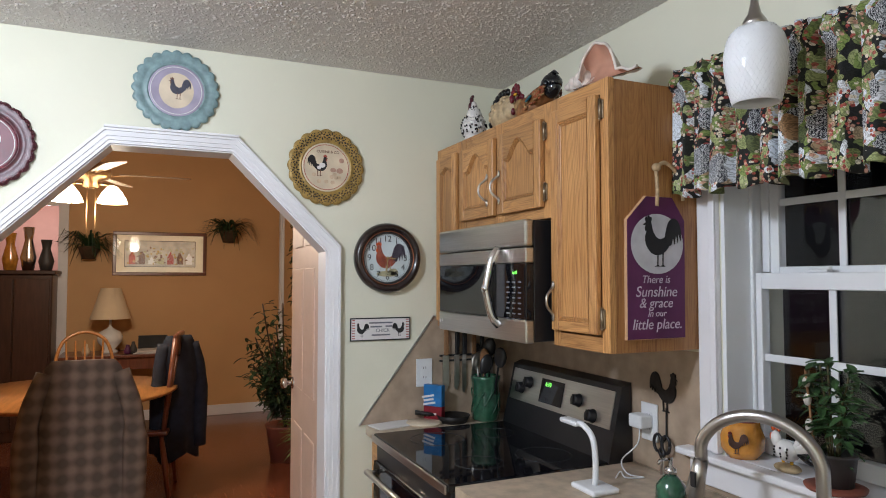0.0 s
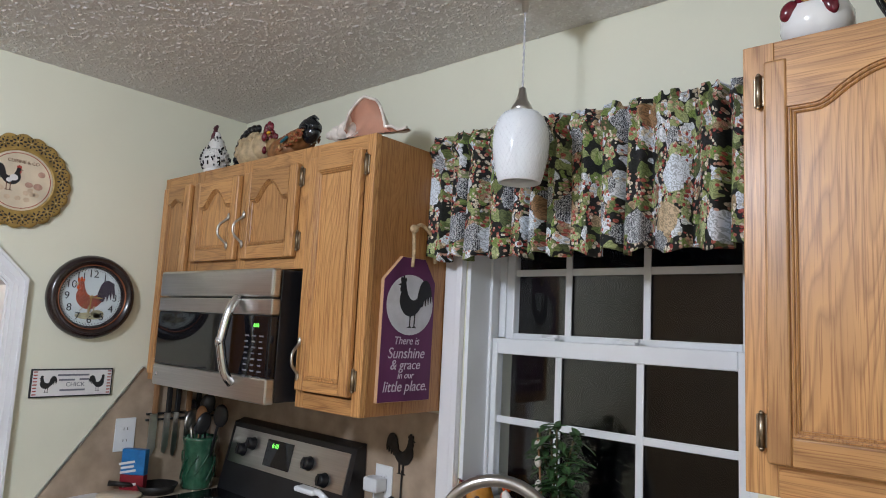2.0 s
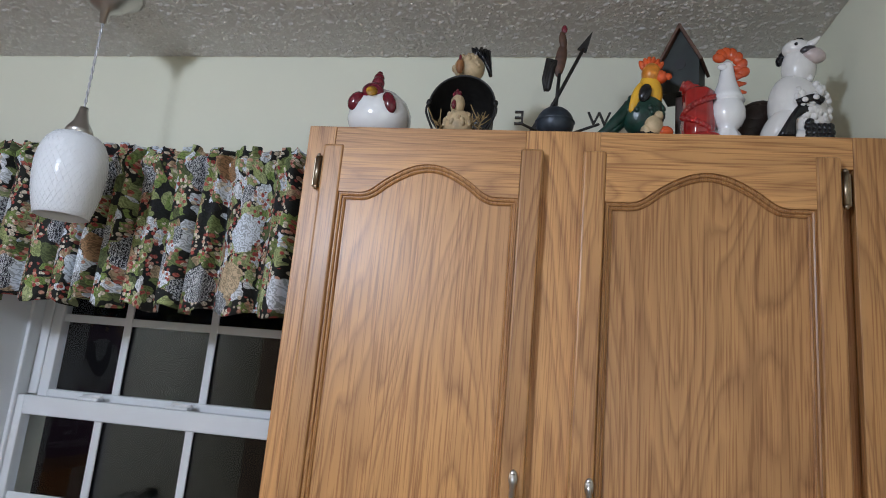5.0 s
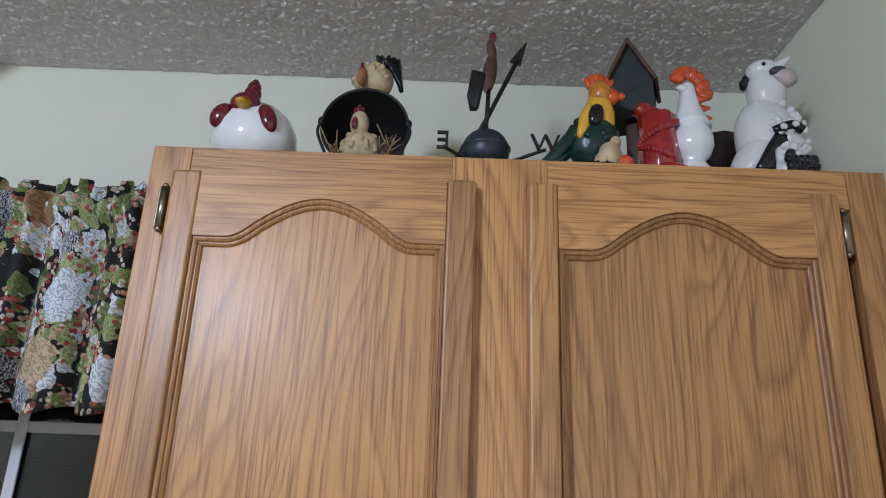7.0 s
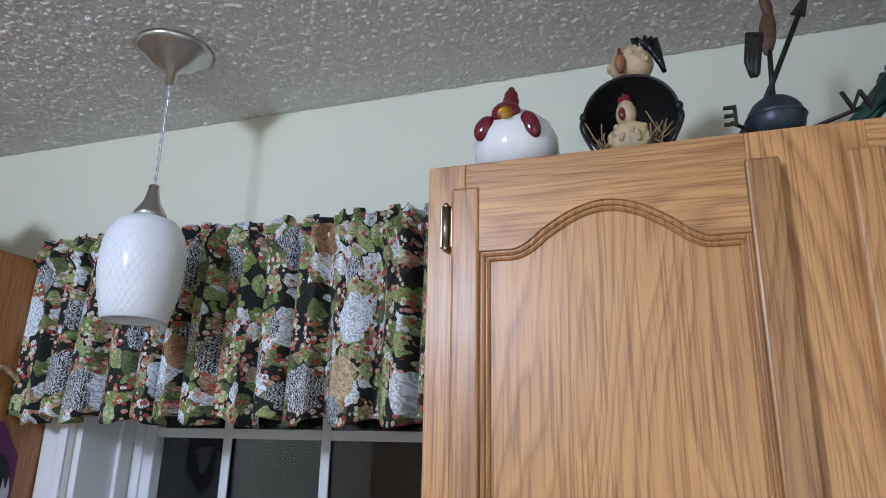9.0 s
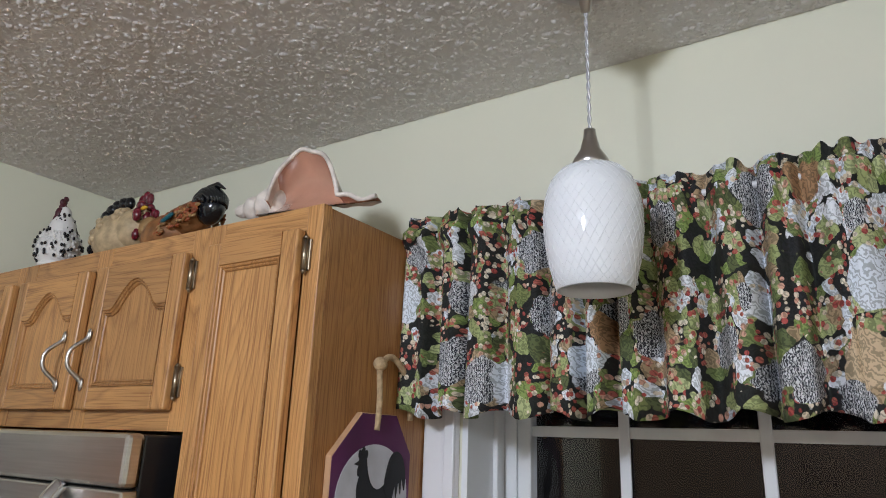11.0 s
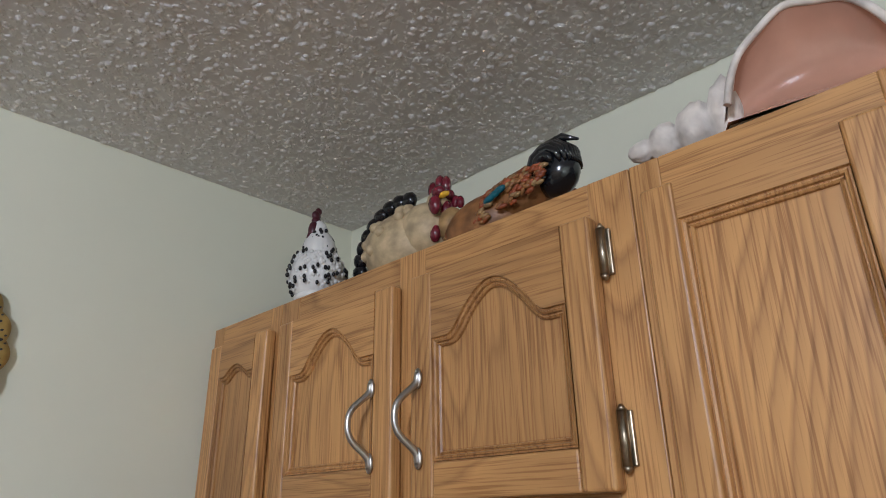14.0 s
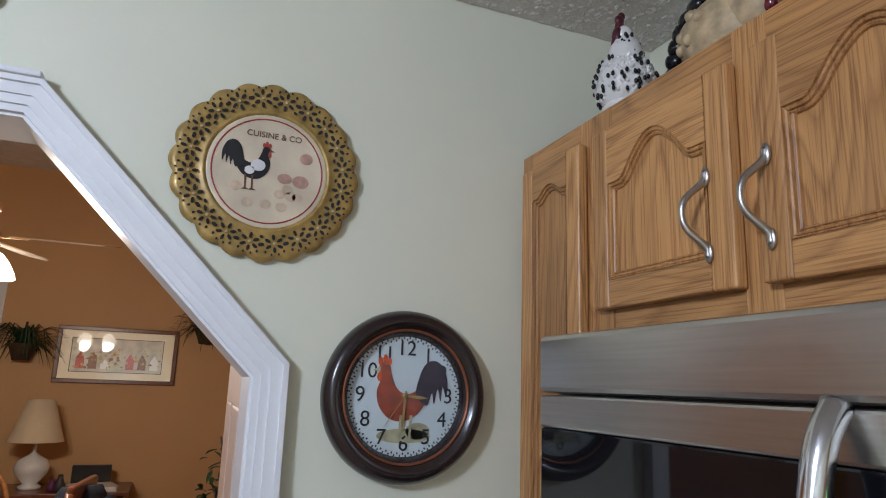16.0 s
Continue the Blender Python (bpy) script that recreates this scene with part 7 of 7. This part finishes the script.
for s in (-1, 1):
    lathe(bm, [(0.030, 0.0), (0.030, 0.006), (0.012, 0.010), (0.011, 0.028), (0.024, 0.036), (0.028, 0.050), (0.020, 0.062), (0.001, 0.064)], 20, m=M @ Matrix.Translation((0.665, s * 0.019, 0.98)) @ Matrix.Rotation(radians(-90 * s), 4, "X"))
part("knob", bm, CHROME, dr)

# table
tb = thing("dining_table", (-2.52, -1.98, DF), "round orange oak dining table on a pedestal", "table")
bm = bmesh.new()
lathe(bm, [(0.001, 0.790), (0.66, 0.790), (0.70, 0.800), (0.715, 0.812), (0.71, 0.826), (0.001, 0.828)], 64, m=Matrix.Translation((-2.52, -1.98, 0)))
part("tabletop", bm, TABLEWOOD, tb)
bm = bmesh.new()
lathe(bm, [(0.001, 0.789), (0.14, 0.789), (0.07, 0.74), (0.06, 0.62), (0.09, 0.50), (0.07, 0.36), (0.10, 0.26), (0.08, 0.20), (0.001, 0.19)], 28, m=Matrix.Translation((-2.52, -1.98, 0)))
part("pedestal", bm, TABLEWOOD, tb)
for k in range(4):
    a = radians(45 + 90 * k)
    bm = bmesh.new()
    tube(bm, arc_points([(-2.52 + 0.06 * math.cos(a), -1.98 + 0.06 * math.sin(a), 0.24), (-2.52 + 0.25 * math.cos(a), -1.98 + 0.25 * math.sin(a), 0.16), (-2.52 + 0.42 * math.cos(a), -1.98 + 0.42 * math.sin(a), DF + 0.026)], 4), 0.026, 10)
    part("foot", bm, TABLEWOOD, tb)


def dining_chair(x, y, turn, label, hoop=True, wood=None):
    """A spindle-backed chair; its back is towards local -y."""
    wood = wood or TABLEWOOD
    c = thing("dining_chair", (x, y, DF), label, "chair", "chairs round the table")
    M = Matrix.Translation((x, y, DF)) @ Matrix.Rotation(radians(turn), 4, "Z")
    bm = bmesh.new()
    box(bm, -0.22, 0.22, -0.20, 0.22, 0.43, 0.465, bevel=0.014, seg=3, m=M)
    part("seat", bm, wood, c)
    for sx in (-1, 1):
        for sy in (-1, 1):
            bm = bmesh.new()
            tube(bm, [M @ Vector((sx * 0.16, sy * 0.15, 0.432)), M @ Vector((sx * 0.19, sy * 0.185, 0.22)), M @ Vector((sx * 0.215, sy * 0.21, 0.0))], [0.016, 0.021, 0.013], 10)
            part("leg", bm, wood, c)
    for sy in (-1, 1):
        bm = bmesh.new()
        tube(bm, [M @ Vector((-0.19, sy * 0.185, 0.20)), M @ Vector((0.19, sy * 0.185, 0.20))], 0.010, 8)
        part("stretcher", bm, wood, c)
    bm = bmesh.new()
    if hoop:
        tube(bm, arc_points([M @ Vector((-0.20, -0.17, 0.46)), M @ Vector((-0.22, -0.22, 0.75)), M @ Vector((-0.16, -0.26, 0.99)), M @ Vector((0, -0.28, 1.07)), M @ Vector((0.16, -0.26, 0.99)), M @ Vector((0.22, -0.22, 0.75)), M @ Vector((0.20, -0.17, 0.46))], 5), 0.014, 10)
    else:
        for sx in (-1, 1):
            tube(bm, [M @ Vector((sx * 0.19, -0.17, 0.46)), M @ Vector((sx * 0.20, -0.24, 1.10))], 0.018, 10)
        box(bm, -0.21, 0.21, -0.26, -0.225, 0.98, 1.13, bevel=0.012, m=M)
    back = part("backrest", bm, wood, c)
    for k in range(5):
        u = -0.13 + 0.065 * k
        bm = bmesh.new()
        tube(bm, [M @ Vector((u * 0.9, -0.17, 0.462)), M @ Vector((u * 1.05, -0.25, 1.0))], 0.008, 8)
        part("spindle", bm, wood, back)
    return c, M


def draped(x, y, turn, zt, zb, wt, wb, depth, mat, name, label, seed):
    """A coat hung over a chair's back: a closed shell with soft folds."""
    M = Matrix.Translation((x, y, 0)) @ Matrix.Rotation(radians(turn), 4, "Z")
    rr = random.Random(seed)
    p = [rr.uniform(0, 6.28) for _ in range(6)]
    bm = bmesh.new()
    rings = []
    for j in range(25):
        v = j / 24
        z = zt + (zb - zt) * v
        w = (wt + (wb - wt) * min(1, v * 1.4)) * (0.70 + 0.30 * min(1, v * 5) ** 0.5)
        d = depth * (0.25 + 0.75 * min(1, v * 3) ** 0.5)
        ring = []
        for k in range(40):
            a = 2 * math.pi * k / 40
            f = 1 + (0.02 + 0.10 * v) * math.sin(6 * a + p[0] + 2 * v) + 0.05 * v * math.sin(13 * a + p[1])
            ring.append(bm.verts.new(M @ Vector((w * math.cos(a) * f, d * math.sin(a) * f - 0.01 * math.sin(5 * v + p[2]), z + 0.03 * v * math.sin(3 * a + p[3])))))
        rings.append(ring)
    for r0, r1 in zip(rings, rings[1:]):
        for k in range(40):
            f = bm.faces.new((r0[k], r0[(k + 1) % 40], r1[(k + 1) % 40], r1[k]))
            f.smooth = True
    bm.faces.new(rings[0])
    bm.faces.new(rings[-1][::-1])
    for s in (-1, 1):
        tube(bm, arc_points([M @ Vector((s * wt * 0.82, 0, zt - 0.06)), M @ Vector((s * wb * 1.03, -0.03, zt - 0.30)), M @ Vector((s * wb * 1.02, -0.02, zb + 0.06))], 5), [0.045] * 6 + [0.055] * 5, 10)
    return solo(name, bm, mat, label, "coat", place=(x, y, zb))


dining_chair(-1.20, -1.735, 90, "oak dining chair under a plaid coat", wood=TABLEWOOD)
draped(-0.94, -1.735, 90, 1.20, 0.38, 0.185, 0.215, 0.075, PLAID, "plaid_coat", "brown plaid wool coat draped over a chair", 3)
dining_chair(-3.42, -1.92, -82, "oak hoop-backed dining chair behind the table", wood=TABLEWOOD)
dining_chair(-2.62, -1.50, 172, "dark red-brown dining chair under a dark jacket", hoop=False, wood=CHERRY2)
draped(-2.58, -1.265, 115, 1.17, 0.30, 0.13, 0.150, 0.085, NAVY, "dark_jacket", "dark navy jacket hanging from a chair back", 9)

bm = bmesh.new()
rr = random.Random(6)
lathe(bm, [(0.001, 0.829), (0.09, 0.829), (0.12, 0.86), (0.11, 0.862), (0.001, 0.85)], 24, m=Matrix.Translation((-2.55, -1.80, 0)), mi=1)
for k in range(60):
    a, r = rr.uniform(0, 6.28), rr.uniform(0, 0.17)
    c = (-2.55 + r * math.cos(a), -1.80 + 1.2 * r * math.sin(a), 0.90 + rr.uniform(-0.03, 0.06) - 0.25 * r)
    if k % 3:
        for j in range(5):
            b = 1.2566 * j
            blob(bm, (c[0] + 0.016 * math.cos(b), c[1] + 0.016 * math.sin(b), c[2]), (0.014, 0.011, 0.009), (0, 0, math.degrees(b)), 0, 6)
    else:
        leaf(bm, c, 0.10, 0.04, a, 0.3, 2)
solo("flower_centrepiece", bm, [flat("cream_petals", (0.62, 0.56, 0.44), 0.7), TERRA, LEAF], "cream artificial flowers in a low bowl", "flowers", place=(-2.55, -1.80, 0.829))

# desk by the far wall
before = set(bpy.data.objects)
dk = thing("desk", (-4.92, -1.45, DF), "red-brown wooden writing desk against the wall", "desk")
boxes("desktop", CHERRY2, dk, (-5.17, -4.62, -2.02, -0.88, 0.800, 0.830), bevel=0.006)
boxes("apron", CHERRY2, dk, (-5.14, -4.66, -1.98, -0.92, 0.680, 0.799), bevel=0.004)
for x in (-5.12, -4.68):
    for y in (-1.96, -0.94):
        bm = bmesh.new()
        tube(bm, [(x, y, DF), (x, y, 0.30), (x, y, 0.681)], [0.018, 0.026, 0.030], 10)
        part("leg", bm, CHERRY2, dk)
lp = thing("table_lamp", (-4.88, -1.58, 0.8305), "white ceramic table lamp with a cream shade", "lamp")
bm = bmesh.new()
lathe(bm, [(0.001, 0), (0.075, 0), (0.08, 0.02), (0.05, 0.04), (0.11, 0.11), (0.12, 0.16), (0.10, 0.21), (0.03, 0.25), (0.012, 0.27), (0.012, 0.36), (0.001, 0.36)], 28, m=Matrix.Translation((-4.88, -1.58, 0.8305)))
part("base", bm, WHITEGLAZE, lp)
bm = bmesh.new()
lathe(bm, [(0.19, 0.345), (0.092, 0.655), (0.089, 0.655), (0.187, 0.345)], 36, m=Matrix.Translation((-4.88, -1.58, 0.8305)))
part("shade", bm, SHADE, lp)
bm = bmesh.new()
box(bm, -5.02, -4.98, -1.32, -1.04, 0.8305, 0.985, bevel=0.004)
solo("small_screen", bm, BLACK, "small black screen standing on the desk", "screen", place=(-5.0, -1.18, 0.8305))
bm = bmesh.new()
for k in range(5):
    box(bm, -0.14, 0.14, -0.20 + 0.01 * k, 0.19 - 0.008 * k, 0.006 * k, 0.006 * k + 0.0055, m=Matrix.Translation((-4.80, -1.16, 0.8305)) @ Matrix.Rotation(0.05 * k, 4, "Z"))
solo("paper_stack", bm, PALE, "loose stack of white papers on the desk", "paper", place=(-4.80, -1.16, 0.8305))
for y, h, mt, lb in ((-1.36, 0.12, POTDARK, "small dark bottle on the desk"), (-1.41, 0.09, PURPLE, "small purple bowl on the desk"), (-1.78, 0.11, CREAMPRINT, "small cream ornament on the desk")):
    bm = bmesh.new()
    lathe(bm, [(0.001, 0), (0.030, 0), (0.038, h * 0.35), (0.020, h * 0.75), (0.016, h), (0.001, h)], 18, m=Matrix.Translation((-4.72, y, 0.8305)))
    solo("desk_ornament", bm, mt, lb, "ornament", place=(-4.72, y, 0.8305))

# framed print
pc = thing("framed_picture", (DINE, -1.12, 1.615), "wide framed print of birdhouses in a cream mat", "picture")
bm = bmesh.new()
for d in ((-1.588, -0.650, 1.615, 1.650), (-1.588, -0.650, 2.050, 2.085), (-1.588, -1.553, 1.650, 2.050), (-0.685, -0.650, 1.650, 2.050)):
    box(bm, DINE + 0.001, DINE + 0.026, *d, bevel=0.005)
part("frame", bm, CHERRY2, pc)
bm = bmesh.new()
box(bm, DINE + 0.001, DINE + 0.012, -1.553, -0.685, 1.650, 2.050)
part("mat_board", bm, MAT_PRINT, pc)
bm = bmesh.new()
box(bm, DINE + 0.0125, DINE + 0.0135, -1.47, -0.77, 1.712, 1.985)
pr_ = part("print", bm, flat("misty_grey_print", (0.48, 0.43, 0.36), 0.6, var=0.25, scale=14), pc)
bm = bmesh.new()
for d in ((-1.476, -0.764, 1.706, 1.7118), (-1.476, -0.764, 1.9852, 1.991), (-1.476, -1.4702, 1.712, 1.985), (-0.7698, -0.764, 1.712, 1.985)):
    box(bm, DINE + 0.0125, DINE + 0.0140, *d)
part("print_border", bm, INK, pr_)
rr = random.Random(2)
for k in range(7):
    y = -1.40 + 0.095 * k
    h = rr.uniform(0.06, 0.13)
    bm = bmesh.new()
    m = facing_x(DINE + 0.0137, y, 1.735)
    prism(bm, [(-0.032, 0), (0.032, 0), (0.032, h * 0.65), (0, h + 0.02), (-0.032, h * 0.65)], 0.0006, m)
    part("birdhouse_print", bm, [REDINK, BROWNINK, PALE, GRASSINK][k % 4], pr_)
bm = bmesh.new()
for k in range(70):
    y, z = rr.uniform(-1.46, -0.78), rr.uniform(1.72, 1.86) + 0.06 * rr.random()
    prism(bm, oval(0, 0, rr.uniform(0.006, 0.018), rr.uniform(0.006, 0.014), n=8), 0.0004 + 0.0002 * (k % 5), facing_x(DINE + 0.0137, y, z), k % 3)
part("foliage_print", bm, [GRASSINK, BROWNINK, flat("gold_print", (0.42, 0.27, 0.08), 0.6)], pr_, kind="stuff")
bm = bmesh.new()
box(bm, DINE + 0.016, DINE + 0.018, -1.553, -0.685, 1.650, 2.050)
g_ = part("glass", bm, GLASS, pc)
g_.visible_shadow = False


def fern(x, y, z, seed, label, spread=0.26, n=46):
    """A wall planter with arching strap leaves."""
    p = thing("wall_planter", (DINE, y, z - 0.12), label, "plant", "wall planters")
    bm = bmesh.new()
    lathe(bm, [(0.001, -0.12), (0.06, -0.12), (0.10, 0.0), (0.105, 0.01), (0.09, 0.005), (0.001, -0.01)], 20, m=Matrix.Translation((x, y, z)))
    box(bm, DINE + 0.001, x - 0.05, y - 0.02, y + 0.02, z - 0.07, z - 0.03)
    part("basket", bm, flat("dark_wicker", (0.06, 0.035, 0.015), 0.8, var=0.4, scale=60) if "dark_wicker" not in bpy.data.materials else bpy.data.materials["dark_wicker"], p)
    rr = random.Random(seed)
    bm = bmesh.new()
    for k in range(n):
        a, up = rr.uniform(0, 6.28), rr.uniform(0.05, 0.22)
        far = spread * rr.uniform(0.55, 1.0)
        d = Vector((math.cos(a) * 0.55, math.sin(a), 0))
        q = [Vector((x, y, z)) + d * far * s + Vector((0, 0, up * math.sin(s * 2.2) - 0.18 * s * s * rr.uniform(0.2, 1.4))) for s in (0, 0.25, 0.5, 0.75, 1.0)]
        q = [Vector((max(DINE + 0.01, v.x), v.y, v.z)) for v in q]
        side = Vector((-d.y, d.x, 0.2)).normalized()
        prev = None
        for j, v in enumerate(q):
            w = 0.016 * (1 - 0.9 * j / 4)
            cur = (bm.verts.new(v - side * w), bm.verts.new(v + side * w))
            if prev:
                bm.faces.new((prev[0], prev[1], cur[1], cur[0]))
            prev = cur
    part("leaves", bm, LEAFDARK, p, kind="stuff")


fern(DINE + 0.16, -0.43, 2.10, 4, "green fern in a wall basket beside the picture", 0.40, 80)
fern(DINE + 0.16, -1.80, 1.90, 7, "larger trailing fern in a wall basket", 0.42, 90)

ALONG = -0.25                     # the whole group against the far wall, moved along it
for ob in set(bpy.data.objects) - before:
    if not ob.parent:
        ob.location.y += ALONG

# tall plant and hanging rack by the side wall
fp = thing("floor_plant", (-3.05, -0.40, DF), "tall bushy green plant in a pot by the wall", "plant")
bm = bmesh.new()
lathe(bm, [(0.001, 0), (0.12, 0), (0.16, 0.28), (0.17, 0.30), (0.15, 0.29), (0.001, 0.27)], 24, m=Matrix.Translation((-3.05, -0.40, DF)))
part("pot", bm, TERRA, fp)
rr = random.Random(15)
bm = bmesh.new()
tops = []
for k in range(17):
    a = rr.uniform(0, 6.28)
    tip = Vector((-3.05 + rr.uniform(0.12, 0.46) * math.cos(a), -0.48 + rr.uniform(0.10, 0.34) * math.sin(a), rr.uniform(0.75, 1.42)))
    tops.append(tip)
    tube(bm, arc_points([(-3.05, -0.40, DF + 0.25), (-3.05 + 0.3 * (tip.x + 3.05), -0.40 + 0.3 * (tip.y + 0.4), 0.6), tuple(tip)], 4), 0.006, 6)
part("stems", bm, DARKWOOD, fp)
bm = bmesh.new()
for tip in tops:
    for k in range(70):
        s = rr.uniform(0.15, 1.0)
        c = Vector((-3.05, -0.40, 0.40)).lerp(tip, s) + Vector((rr.uniform(-0.11, 0.11), rr.uniform(-0.09, 0.09), rr.uniform(-0.08, 0.06)))
        if c.y < -0.13:
            leaf(bm, c, rr.uniform(0.05, 0.09), rr.uniform(0.022, 0.036), rr.uniform(0, 6.28), rr.uniform(-0.7, 0.5))
part("leaves", bm, LEAFDARK, fp, kind="stuff")
gp = thing("floor_plant", (-2.55, -0.33, DF), "yellow-green spider plant low by the wall", "plant")
bm = bmesh.new()
lathe(bm, [(0.001, 0), (0.09, 0), (0.12, 0.20), (0.10, 0.20), (0.001, 0.18)], 20, m=Matrix.Translation((-2.55, -0.33, DF)))
part("pot", bm, DARKWOOD, gp)
bm = bmesh.new()
for k in range(90):
    leaf(bm, (-2.55 + rr.uniform(-0.05, 0.05), -0.33 + rr.uniform(-0.04, 0.04), DF + 0.2 + rr.uniform(0, 0.25)), rr.uniform(0.10, 0.19), 0.022, rr.uniform(3.3, 6.1), rr.uniform(0.0, 1.2), 0, 0.6)
part("leaves", bm, flat("yellow_green_leaf", (0.16, 0.20, 0.04), 0.5, var=0.4, scale=30), gp, kind="stuff")

rk = thing("plate_rack", (-3.65, -0.101, 1.44), "dark iron wall rack with plates and ivy", "plate rack")
bm = bmesh.new()
for x in (-3.80, -3.50):
    tube(bm, [(x, -0.108, 1.44), (x, -0.108, 2.14)], 0.006, 8)
for z in (1.46, 1.69, 1.92, 2.12):
    tube(bm, arc_points([(-3.80, -0.108, z), (-3.65, -0.16, z - 0.02), (-3.50, -0.108, z)], 5), 0.006, 8)
tube(bm, arc_points([(-3.80, -0.108, 2.14), (-3.72, -0.108, 2.20), (-3.65, -0.108, 2.15), (-3.58, -0.108, 2.20), (-3.50, -0.108, 2.14)], 5), 0.005, 8)
part("frame", bm, DARKIRON, rk)
for k, z in enumerate((1.57, 1.80, 2.02)):
    pl = thing("display_plate", (-3.65, -0.135, z - 0.10), "dark red patterned plate in the iron rack", "plate", "plates in the rack")
    bm = bmesh.new()
    lathe(bm, [(0.001, 0.0), (0.07, 0.0), (0.105, 0.014), (0.105, 0.018), (0.07, 0.005), (0.001, 0.005)], 28, m=facing_y(-3.65, -0.125, z))
    part("plate_body", bm, REDGLAZE if k else MAROON, pl)
    bm = bmesh.new()
    prism(bm, oval(0, 0, 0.05, 0.05), 0.0012, facing_y(-3.65, -0.1302, z))
    part("centre_print", bm, CREAMPRINT, pl)
bm = bmesh.new()
for k in range(150):
    z = rr.uniform(1.36, 2.2)
    leaf(bm, (-3.65 + rr.choice((-1, 1)) * rr.uniform(0.08, 0.22), -0.15 + rr.uniform(-0.06, 0.02), z), rr.uniform(0.04, 0.075), 0.032, rr.uniform(3.2, 6.2), rr.uniform(-0.8, 0.4))
part("ivy", bm, LEAFDARK, rk, kind="stuff")

# dark hutch beside the doorway
ht = thing("hutch", (-4.85, -2.5, DF), "tall dark-stained wooden hutch near the doorway", "hutch")
boxes("body", DARKWOOD, ht, (-5.05, -4.66, -2.95, -2.32, DF, 1.62), bevel=0.01)
boxes("cornice", DARKWOOD, ht, (-5.08, -4.62, -2.98, -2.29, 1.6205, 1.66), bevel=0.008)
for y0, y1 in ((-2.93, -2.64), (-2.63, -2.34)):
    boxes("door", DARKWOOD, ht, (-4.659, -4.64, y0, y1, DF + 0.1, 1.58), bevel=0.006)
for y, h, mt, lb in ((-2.40, 0.30, POTDARK, "dark vase on the hutch"), (-2.55, 0.42, CHROME, "silver pitcher on the hutch"), (-2.70, 0.36, MUSTARD, "amber vase on the hutch")):
    bm = bmesh.new()
    lathe(bm, [(0.001, 0), (0.05, 0), (0.07, h * 0.3), (0.035, h * 0.7), (0.05, h), (0.04, h), (0.001, h * 0.9)], 20, m=Matrix.Translation((-4.85, y, 1.6605)))
    solo("vase", bm, mt, lb, "vase", place=(-4.85, y, 1.6605))

# ceiling fan with its light kit
fx, fy, fz = -2.30, -1.83, 2.27
fn = thing("ceiling_fan", (fx, fy, DCEIL), "brass ceiling fan with pale blades and lit glass shades", "ceiling fan")
FANBRASS = flat("antique_brass_fan", (0.40, 0.26, 0.12), 0.35, metal=0.8)
BLADE = flat("pale_fan_blade", (0.66, 0.54, 0.42), 0.5, var=0.06)
bm = bmesh.new()
tube(bm, [(fx, fy, DCEIL), (fx, fy, fz + 0.09)], 0.013, 12)
lathe(bm, [(0.001, 0), (0.07, 0), (0.05, -0.05), (0.015, -0.07), (0.001, -0.07)], 20, m=Matrix.Translation((fx, fy, DCEIL)))
part("downrod", bm, FANBRASS, fn)
bm = bmesh.new()
lathe(bm, [(0.001, 0.10), (0.05, 0.095), (0.11, 0.06), (0.125, 0.02), (0.11, -0.02), (0.06, -0.04), (0.05, -0.08), (0.03, -0.09), (0.001, -0.09)], 32, m=Matrix.Translation((fx, fy, fz)))
part("motor_housing", bm, FANBRASS, fn)
for k in range(5):
    a = radians(18 + 72 * k)
    M = Matrix.Translation((fx, fy, fz + 0.005)) @ Matrix.Rotation(a, 4, "Z") @ Matrix.Rotation(radians(10), 4, "X")
    bm = bmesh.new()
    prism(bm, [(0.17, -0.045), (0.55, -0.065), (0.60, -0.05), (0.62, 0.0), (0.60, 0.05), (0.55, 0.065), (0.17, 0.045)], 0.007, M)
    b = part("blade", bm, BLADE, fn)
    bm = bmesh.new()
    box(bm, 0.10, 0.24, -0.015, 0.015, -0.006, -0.0005, bevel=0.002, m=M)
    part("blade_arm", bm, FANBRASS, b)
for dy in (-0.13, 0.13):
    bm = bmesh.new()
    gx = fx + 0.05
    tube(bm, [(fx, fy, fz - 0.06), (gx, fy + dy * 0.7, fz - 0.065), (gx, fy + dy, fz - 0.085)], 0.009, 8)
    arm = part("lamp_arm", bm, FANBRASS, fn)
    bm = bmesh.new()
    lathe(bm, [(0.022, -0.075), (0.035, -0.085), (0.062, -0.12), (0.082, -0.165), (0.088, -0.19), (0.084, -0.19), (0.058, -0.125), (0.030, -0.09)], 24, m=Matrix.Translation((gx, fy + dy, fz)), wave=lambda a_, k: 1 + (0.05 * math.cos(8 * a_) if 3 <= k <= 5 else 0))
    part("glass_shade", bm, GLOBE, arm, "lit frosted glass shade")
for dy in (-0.02, 0.03):
    bm = bmesh.new()
    tube(bm, [(fx + 0.03, fy + dy, fz - 0.088), (fx + 0.03, fy + dy, fz - 0.42)], 0.0025, 6)
    part("pull_chain", bm, FANBRASS, fn)
